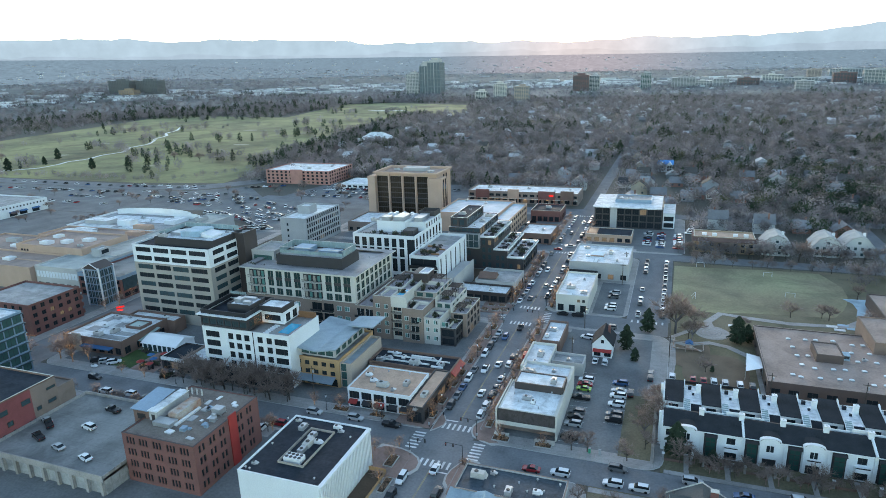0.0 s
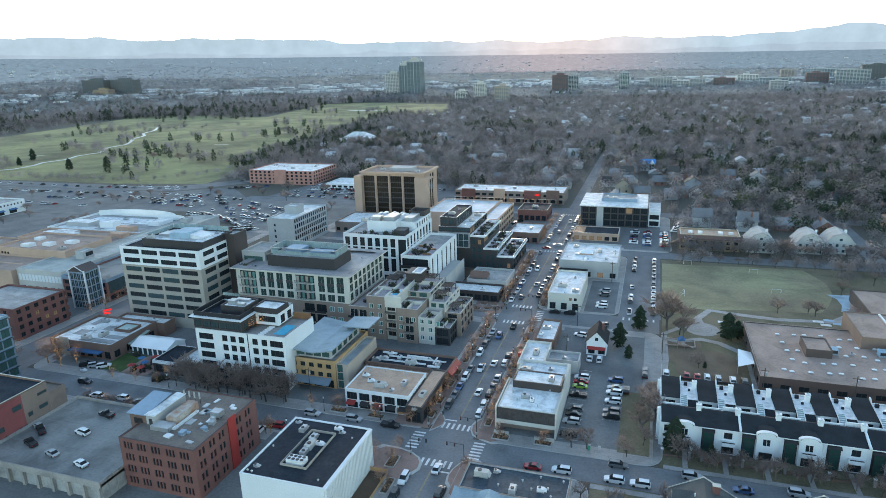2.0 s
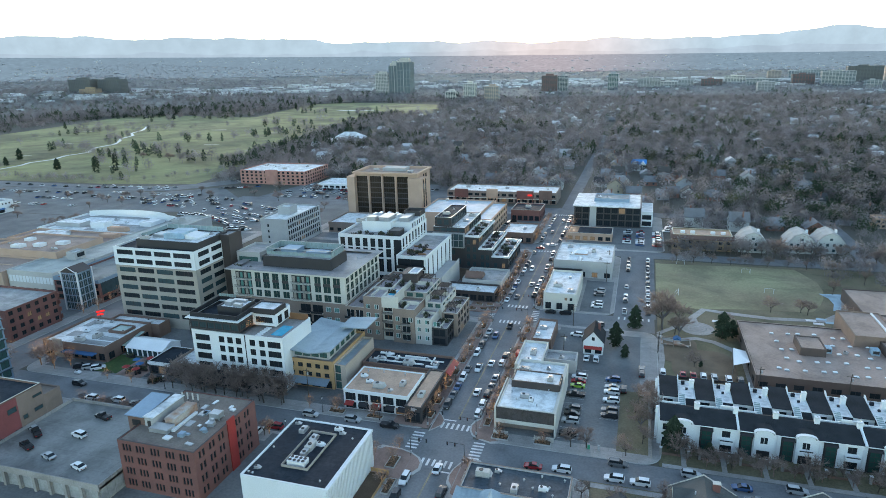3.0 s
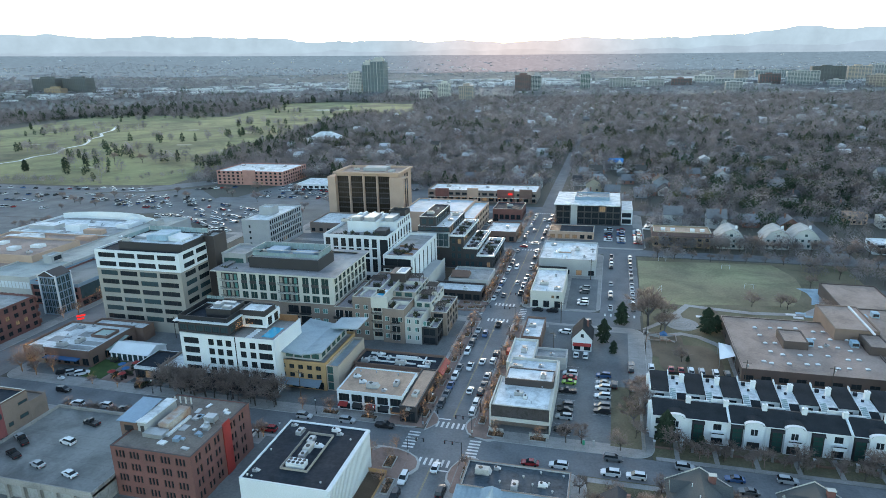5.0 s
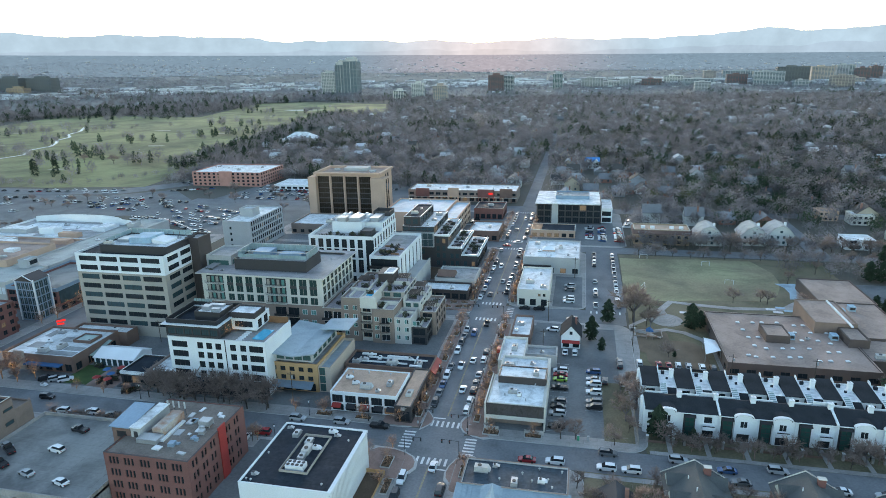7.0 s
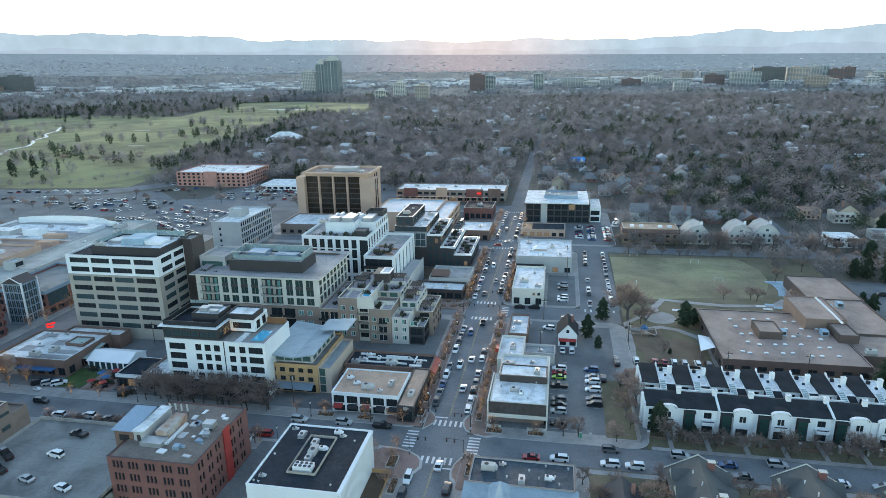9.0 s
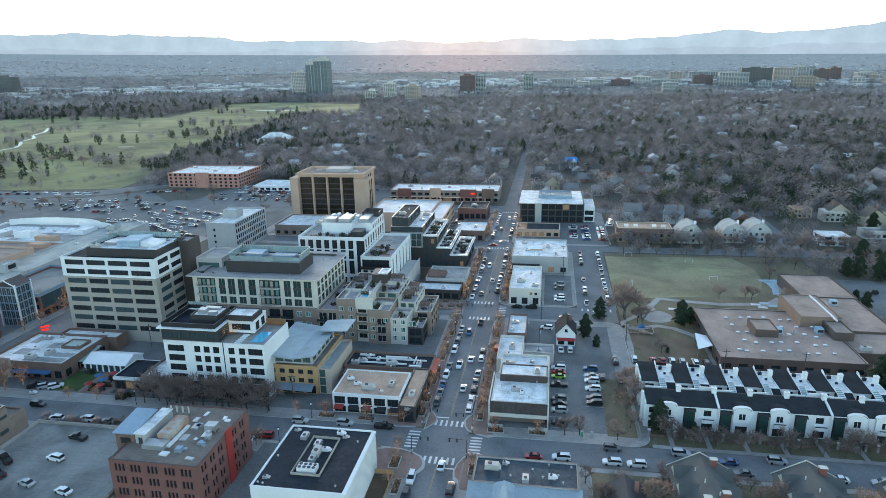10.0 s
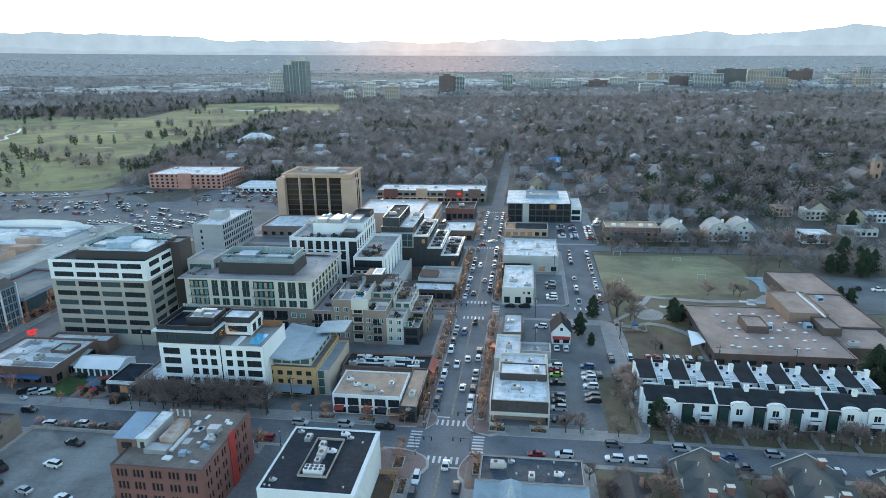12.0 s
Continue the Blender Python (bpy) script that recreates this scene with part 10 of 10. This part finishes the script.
g = G()
for hx, hy in FAR_SPOTS:
    w, d, e = spot_rng.uniform(8, 12), spot_rng.uniform(9, 13), spot_rng.choice((3.2, 5.8))
    g.box(hx - w / 2, hy - d / 2, -0.1, hx + w / 2, hy + d / 2, e)
    gable(g, hx - w / 2, hy - d / 2, hx + w / 2, hy + d / 2, e, e + spot_rng.uniform(2.4, 3.8), spot_rng.random() < 0.5, 0.4)
far_houses = new("far_houses", g.mesh("far_houses", mat("far_house_mix", (0.34, 0.345, 0.355), 0.9, 0.15, 0.05, 1.0, bump=0, island=0.75)))
tagged(far_houses, "pale and dark gabled houses far among suburb trees", "houses", "", "stuff")
HOUSES = [house_kind(k) for k in range(10)]
hrng = random.Random(77)
placed = 0


def put_house(x, y, k=None, turn=None, size=1.0):
    global placed
    k = hrng.randrange(10) if k is None else k
    m = pose(x, y, 0, 0, 0, hrng.choice((0, 90, 180, 270)) if turn is None else turn)
    ob = HOUSES[k] if placed < 10 and HOUSES[k].matrix_basis == Matrix() else copy_thing(HOUSES[k], m)
    ob.matrix_basis = m
    ob.scale = (size, size, size)
    placed += 1


for k, (x, y) in enumerate(HOUSE_SPOTS):
    put_house(x, y, k % 10 if k < 20 else None, 0 if k < 20 else None, 1.1)
put_house(43, -16, 4, 0, 0.95)

blue = thing("blue_roof_house", "white two-storey house with bright blue roof among trees", "house", 35.5, 466, 0)
part("wall", G().box(0, 0, -0.1, 13, 10, 6.2), WHITE_WALL, blue)
BLUE_ROOF = mat("bright_blue_sheeting", (0.06, 0.26, 0.62), 0.6, 0.12, 0.8, 2.0)
part("main_roof", gable(G(), 0, 1.5, 13, 10, 6.2, 9.8, False, 0.4), BLUE_ROOF, blue, "bright blue sheeted roof")
for x in (0.6, 7.4):
    part("front_gable", gable(G(), x, -1.2, x + 5.0, 6.0, 6.2, 9.2, True, 0.0), WHITE_WALL, blue, "white front gable")
    part("gable_slope", slab(G(), (x - 0.4, -1.5, 6.0), (x - 0.4, 6.0, 6.0), (x + 2.5, 6.0, 9.5), (x + 2.5, -1.5, 9.5), 0.15), BLUE_ROOF, blue)
    for wx in (0.8, 3.0):
        part("window", G().box(x + wx, -0.08, 3.6, x + wx + 1.2, 0.0, 5.2), GLASS_DARK, blue)
        part("window", G().box(x + wx, -0.08, 0.8, x + wx + 1.2, 0.0, 2.4), GLASS_DARK, blue)
GABLED_SPOTS = ((101, 213), (124, 216), (138, 219))
MANSARD = mat("red_brown_shingle", (0.15, 0.095, 0.085), 0.9, 0.15, 0.8, 4.0)
PALE_ROOF = mat("pale_grey_shingle", (0.40, 0.41, 0.405), 0.9, 0.12, 0.8, 4.0, dirt=0.2)
# three pale gabled houses, tan flats and the white modern house beyond the field
for x, y in GABLED_SPOTS:
    ob = thing("gabled_apartments", "pale grey gabled apartment house with broad roof", "house", x, y, 0, group="gabled apartments")
    part("wall", G().box(-6.5, 0, -0.1, 6.5, 14, 6.0), PALE_SIDING, ob)
    part("gable_wall", gable(G(), -6.4, 0.1, 6.4, 13.9, 6.0, 10.0, True, 0), PALE_SIDING, ob)
    for sgn in (-1, 1):
        part("roof", slab(G(), (sgn * 7.1, -0.5, 5.2), (sgn * 7.1, 14.5, 5.2), (sgn * 3.6, 14.5, 9.4), (sgn * 3.6, -0.5, 9.4), 0.2), PALE_ROOF, ob, "steep pale shingle slope")
        part("upper_roof", slab(G(), (sgn * 3.6, -0.5, 9.4), (sgn * 3.6, 14.5, 9.4), (0, 14.5, 11.0), (0, -0.5, 11.0), 0.2), PALE_ROOF, ob, "flat-pitched pale shingle slope")
    part("attic_wall", G().add([(-6.4, 0.06, 6.0), (6.4, 0.06, 6.0), (3.4, 0.06, 9.3), (0, 0.06, 10.8), (-3.4, 0.06, 9.3), (-6.4, 0.3, 6.0), (6.4, 0.3, 6.0), (3.4, 0.3, 9.3), (0, 0.3, 10.8), (-3.4, 0.3, 9.3)], [(0, 1, 2, 3, 4), (9, 8, 7, 6, 5), (0, 5, 6, 1)]), PALE_SIDING, ob)
    for wx in (-4.5, -1.5, 1.5, 4.5):
        for wz in (1.0, 3.8):
            part("window", G().box(wx - 0.6, -0.06, wz, wx + 0.6, 0.0, wz + 1.4), GLASS_BLUE, ob)
    part("attic_window", G().box(-0.7, 0.04, 6.8, 0.7, 0.12, 8.0), GLASS_BLUE, ob)
    part("chimney", G().box(2.5, 6, 7.4, 3.6, 7, 11.2), WHITE_WALL, ob)
FLATS_WALL = mat("yellow_tan_brick", (0.36, 0.265, 0.175), 0.9, 0.12, 0.9, 5.0)
flats = block("tan_flats", "yellow-tan brick flats with brown mansard edge and flat roof", 62, 212, 91, 226, 8.4, FLATS_WALL, ROOF_TAN, front=[(a, b, evenly(29, 8, 1.8)) for a, b in storeys(2, 0.8, 2.8, 1.6)], left=[(a, b, evenly(13, 3, 1.6)) for a, b in storeys(2, 0.8, 2.8, 1.6)], lit=0.1, coping=CREAM)
part("mansard", slab(G(), (-0.9, -1.0, 6.2), (29.9, -1.0, 6.2), (29.9, 0.2, 8.4), (-0.9, 0.2, 8.4), 0.25), MANSARD, flats, "sloping red-brown mansard roof")
part("mansard", slab(G(), (-1.0, 14.0, 6.2), (-1.0, -1.0, 6.2), (0.2, 0.0, 8.4), (0.2, 14.0, 8.4), 0.25), MANSARD, flats, "sloping red-brown mansard roof")
for x in (4, 9, 19, 24):
    part("roof_unit", G().box(x, 5, 7.6, x + 2.2, 7, 8.9), WHITE_METAL, flats)
block("white_modern_house", "white modern house with flat roofs and large windows", 168, 215, 182, 227, 5.4, WHITE_WALL, ROOF_WHITE, front=[(0.5, 2.6, [(2, 7), (9, 12)]), (3.4, 5.0, [(1.5, 5), (8, 12)])], left=[(3.2, 5.0, [(2, 6), (8, 12)])], parapet=0.4)
club = thing("clubhouse", "club house with pale hipped metal roof", "club house", -352, 640, 0)
part("wall", G().box(0, 0, 0, 44, 26, 5), CREAM, club)
part("roof", G().add([(-1, -1, 5), (45, -1, 5), (45, 27, 5), (-1, 27, 5), (14, 13, 14), (30, 13, 14)], [(0, 1, 5, 4), (2, 3, 4, 5), (1, 2, 5), (3, 0, 4), (0, 3, 2, 1)]), ROOF_WHITE, club, "pale hipped metal roof")
block("white_townhouse", "white townhouse with flat roof beside trees", 190, 270, 202, 281, 6.4, CREAM, ROOF_WHITE, front=[(a, b, evenly(12, 4, 1.6)) for a, b in storeys(2, 0.8, 2.9, 1.5)])
block("white_townhouse", "white townhouse with flat roof beside trees", 224, 266, 236, 278, 6.0, WHITE_WALL, ROOF_WHITE, front=[(a, b, evenly(14, 5, 1.6)) for a, b in storeys(2, 0.8, 2.9, 1.5)])

BLUSH_BRICK = mat("blush_brick", (0.36, 0.24, 0.19), 0.9, 0.15, 0.9, 6.0)
church = thing("church", "brick church with tall square tower among trees", "church", 268, 372, 0)
part("nave", G().box(0, 6, 0, 14, 30, 8), BLUSH_BRICK, church)
for sgn in (-1, 1):
    part("roof", slab(G(), (7 + sgn * 7.6, 5.5, 7.7), (7 + sgn * 7.6, 30.5, 7.7), (7, 30.5, 13.2), (7, 5.5, 13.2), 0.2), HOUSE_ROOFS[2], church)
part("gable_wall", gable(G(), 0.1, 6.1, 13.9, 29.9, 7.9, 12.9, True, 0), BLUSH_BRICK, church)
tw = part("tower", G().box(8, 0, 0, 13.5, 5.5, 22), BLUSH_BRICK, church)
part("spire", G().add([(7.8, -0.2, 22), (13.7, -0.2, 22), (13.7, 5.7, 22), (7.8, 5.7, 22), (10.75, 2.75, 27)], [(0, 1, 4), (1, 2, 4), (2, 3, 4), (3, 0, 4), (3, 2, 1, 0)]), HOUSE_ROOFS[2], tw)
for z in (9, 17):
    part("opening", G().box(10, -0.06, z, 11.5, 0, z + 3.2), GLASS_DARK, tw)
block("tan_villa", "tan villa with shallow roof among trees", 175, 279, 186, 290, 6.0, TAN_STONE, ROOF_TAN, front=[(a, b, evenly(11, 4, 1.4)) for a, b in storeys(2, 0.8, 2.8, 1.4)])
block("grey_villa", "long grey villa with flat roof beside conifers", 196, 232, 214, 241, 4.6, PALE_SIDING, ROOF_GREY, front=[(0.8, 2.6, evenly(18, 6, 1.8))])

# ---- far towers ----


def tower(name, label, x, y, w, d, h, wall_mat, glass_mat, n_rows, n_cols, z=None):
    z = far_height(x, y) if z is None else z
    ob = thing(name, label, "tower", x, y, z)
    part("core", G().box(0, 0.6, -5, w, d, h), glass_mat, ob)
    bands = G()
    for i in range(n_rows + 1):
        zz = h * i / n_rows
        bands.box(-0.3, 0, zz - h / n_rows * 0.2, w + 0.3, d + 0.3, zz + h / n_rows * 0.12)
    tagged(part("floor_band", bands, wall_mat, ob), kind="stuff")
    for i in range(n_cols + 1):
        xx = w * i / n_cols
        part("pier", G().box(xx - w / n_cols * 0.12, -0.2, 0, xx + w / n_cols * 0.12, 0.6, h), wall_mat, ob)
    part("roof_box", G().box(w * 0.25, d * 0.3, h, w * 0.75, d * 0.7, h + 6), wall_mat, ob)
    return ob


# far brick and stone are greyed, which paints haze into their colours
CITY_RED = mat("distant_red_brick", (0.2, 0.125, 0.118), 0.9, 0.1, 0.1, 1.0, bump=0)
CITY_TEAL = mat("distant_teal_glass", (0.12, 0.155, 0.167), 0.6, 0.1, 0.1, 1.0, bump=0)
CITY_TAN = mat("distant_tan_stone", (0.38, 0.325, 0.285), 0.9, 0.1, 0.1, 1.0, bump=0)
CITY_BROWN = mat("distant_brown_glass", (0.2, 0.175, 0.16), 0.7, 0.1, 0.1, 1.0, bump=0)
FACADE_DARK = mat("grey_brown_facade", (0.105, 0.11, 0.112), 0.7, 0.12, 0.1, 1.0, bump=0)
# cladding of the dark slabs, lightened to stand in for haze
TOWER_DARK = mat("dark_tower_cladding", (0.13, 0.135, 0.135), 0.8, 0.1, 0.1, 1.0)
STEEL = mat("tower_cladding", (0.21, 0.24, 0.255), 0.6, 0.1, 0.1, 1.0)


def glass_tower(x, y, w, d, h, label, set_back):
    """A glazed tower with pale piers, belt courses and a recessed crown."""
    z = far_height(x, y)
    ob = thing("glass_tower", label, "tower", x, y, z)
    part("core", G().box(0, 0, -5, w, d, h), CITY_TEAL, ob, "blue-green glass")
    for i in range(5):
        xx = w * i / 4
        part("pier", G().box(xx - 1.0, -0.8, 0, xx + 1.0, 0.5, h + (2 if i in (0, 4) else 0)), GREY_WALL if i == 2 else STEEL, ob)
    for i in range(5):
        yy = d * i / 4
        part("pier", G().box(w - 0.5, yy - 1.0, 0, w + 0.8, yy + 1.0, h), STEEL, ob)
    for i in range(1, 5):
        part("belt", G().box(-0.9, -0.9, h * i / 4 - 1.2, w + 0.9, d + 0.9, h * i / 4 + 0.4), STEEL, ob)
    floors = G()
    for i in range(1, int(h / 4)):
        floors.box(-0.3, -0.3, i * 4.0, w + 0.3, d + 0.3, i * 4.0 + 0.7)
    tagged(part("floor_band", floors, FACADE_MID, ob), kind="stuff")
    part("crown", G().box(set_back, set_back, h, w - set_back, d - set_back, h + 9).box(set_back + 6, set_back + 4, h + 9, w - set_back - 3, d - set_back - 4, h + 14), PALE_STONE, ob, "recessed roof crown")


glass_tower(-738, 1830, 34, 36, 86, "blue-green glass residential tower with pale piers", 3)
glass_tower(-706, 1818, 42, 40, 97, "tall blue-green glass residential tower with a stepped crown", 5)
tower("white_slab", "pale grey lower slab beside the glass tower", -790, 1840, 44, 30, 62, PALE_STONE, FACADE_MID, 14, 8)
tower("dark_slab", "dark brown apartment slab far off", -1762, 1570, 88, 40, 62, TOWER_DARK, FACADE_DARK, 14, 12, 17)
tower("dark_slab", "dark brown apartment slab far off", -1664, 1590, 86, 40, 60, TOWER_DARK, FACADE_DARK, 14, 12, 17)
tower("ochre_slab", "lower ochre block before dark slabs", -1690, 1540, 60, 30, 34, FLATS_WALL, BROWN_STONE, 8, 6, 15)
tower("cream_tower", "cream residential tower beyond the trees", -428, 1594, 30, 26, 44, CREAM, FACADE_MID, 13, 6)
tower("pink_tower", "pinkish residential tower beyond the trees", -344, 1487, 34, 26, 40, BLUSH_STONE, FACADE_MID, 12, 6)
tower("cream_block", "cream block beyond the trees", -470, 1560, 28, 26, 26, CREAM, GLASS_BLUE, 8, 6)
tower("brown_tower", "brown brick tower on the plain", -262, 1902, 46, 30, 48, CITY_RED, FACADE_DARK, 13, 8)
tower("grey_tower", "pale grey tower on the plain", -214, 1910, 30, 26, 46, GREY_WALL, GLASS_BLUE, 12, 6)
tower("teal_tower", "pale teal tower on the plain", -66, 1951, 30, 26, 48, GREY_WALL, GLASS_TEAL, 13, 6)
mrng = random.Random(9)


def city_block(x, y, w, h, wall_mat, glass_mat, label):
    """A mid-rise slab with floor bands, piers and a plant room, far out on the plain."""
    ob = thing("city_block", label, "tower", x, y, far_height(x, y))
    n = max(3, int(h / 3.6))
    part("core", G().box(0, 0.6, -5, w, 26, h), glass_mat, ob)
    bands = G()
    for i in range(n + 1):
        bands.box(-0.3, 0, h * i / n - 0.7, w + 0.3, 26.3, h * i / n + 0.5)
    for i in range(int(w / 8) + 1):
        xx = w * i / int(w / 8)
        bands.box(xx - 0.8, -0.2, 0, xx + 0.8, 0.6, h)
    tagged(part("floor_band", bands, wall_mat, ob), kind="stuff")
    part("roof_box", G().box(w * 0.3, 8, h, w * 0.6, 18, h + 4), wall_mat, ob)


LOOKS = {"grey": (GREY_WALL, FACADE_MID), "cream": (CREAM, FACADE_MID), "red": (CITY_RED, FACADE_DARK), "teal": (GREY_WALL, CITY_TEAL), "black": (TOWER_DARK, FACADE_DARK), "brown": (BLUSH_STONE, FACADE_MID), "tan": (CITY_TAN, CITY_BROWN), "white": (PALE_STONE, FACADE_MID)}
for x, y, w, h, word in ((22, 2020, 67, 29, "grey"), (90, 2030, 48, 17, "white"), (141, 2030, 44, 23, "grey"), (211, 2060, 59, 21, "red"), (286, 2140, 60, 24, "cream"), (430, 2270, 39, 30, "tan"), (497, 2300, 112, 28, "teal"),
                         (463, 2050, 58, 31, "red"), (524, 1980, 84, 41, "teal"), (610, 2070, 91, 49, "black"), (716, 2100, 62, 46, "brown"), (810, 2200, 62, 45, "teal"), (700, 1870, 57, 32, "tan"), (612, 1890, 36, 20, "teal"), (331, 1790, 41, 27, "grey"), (339, 2060, 87, 19, "teal")):
    city_block(x, y, w, h, *LOOKS[word], "far %s mid-rise block with banded floors on the plain" % word)
for i in range(22):
    word = mrng.choice(("cream", "teal", "grey", "brown", "red", "white", "tan"))
    x = 780 + i * 32 + mrng.uniform(-10, 10)
    city_block(x, 2020 - i * 6 + mrng.uniform(-140, 200), mrng.uniform(30, 66), mrng.choice((18, 24, 30, 38, 44)), *LOOKS[word], "far %s mid-rise block with banded floors on the plain" % word)

# low pale sheds and roofs strewn over the plain
near_sheds, far_sheds = G(), G()
for i in range(1700):
    b = radians(mrng.uniform(-62, 34))
    r = mrng.choice((mrng.uniform(1800, 2300), mrng.uniform(2080, 2400), mrng.uniform(2080, 2400), mrng.uniform(2400, 3400), mrng.uniform(2600, 4400)))
    x, y = r * math.sin(b), r * math.cos(b)
    if x < -300 and r < 2100 and mrng.random() < 0.85:
        continue
    band = 2080 < r < 2400
    w, d, h = (mrng.uniform(14, 52), mrng.uniform(14, 40), mrng.uniform(5, 9)) if band else (mrng.uniform(7, 22), mrng.uniform(8, 20), mrng.uniform(3, 6))
    z = far_height(x, y)
    (near_sheds if r < 2400 else far_sheds).box(x, y, z - 4, x + w, y + d, z + h)
# far roofs toned towards the glowing plain, with haze put into the grey
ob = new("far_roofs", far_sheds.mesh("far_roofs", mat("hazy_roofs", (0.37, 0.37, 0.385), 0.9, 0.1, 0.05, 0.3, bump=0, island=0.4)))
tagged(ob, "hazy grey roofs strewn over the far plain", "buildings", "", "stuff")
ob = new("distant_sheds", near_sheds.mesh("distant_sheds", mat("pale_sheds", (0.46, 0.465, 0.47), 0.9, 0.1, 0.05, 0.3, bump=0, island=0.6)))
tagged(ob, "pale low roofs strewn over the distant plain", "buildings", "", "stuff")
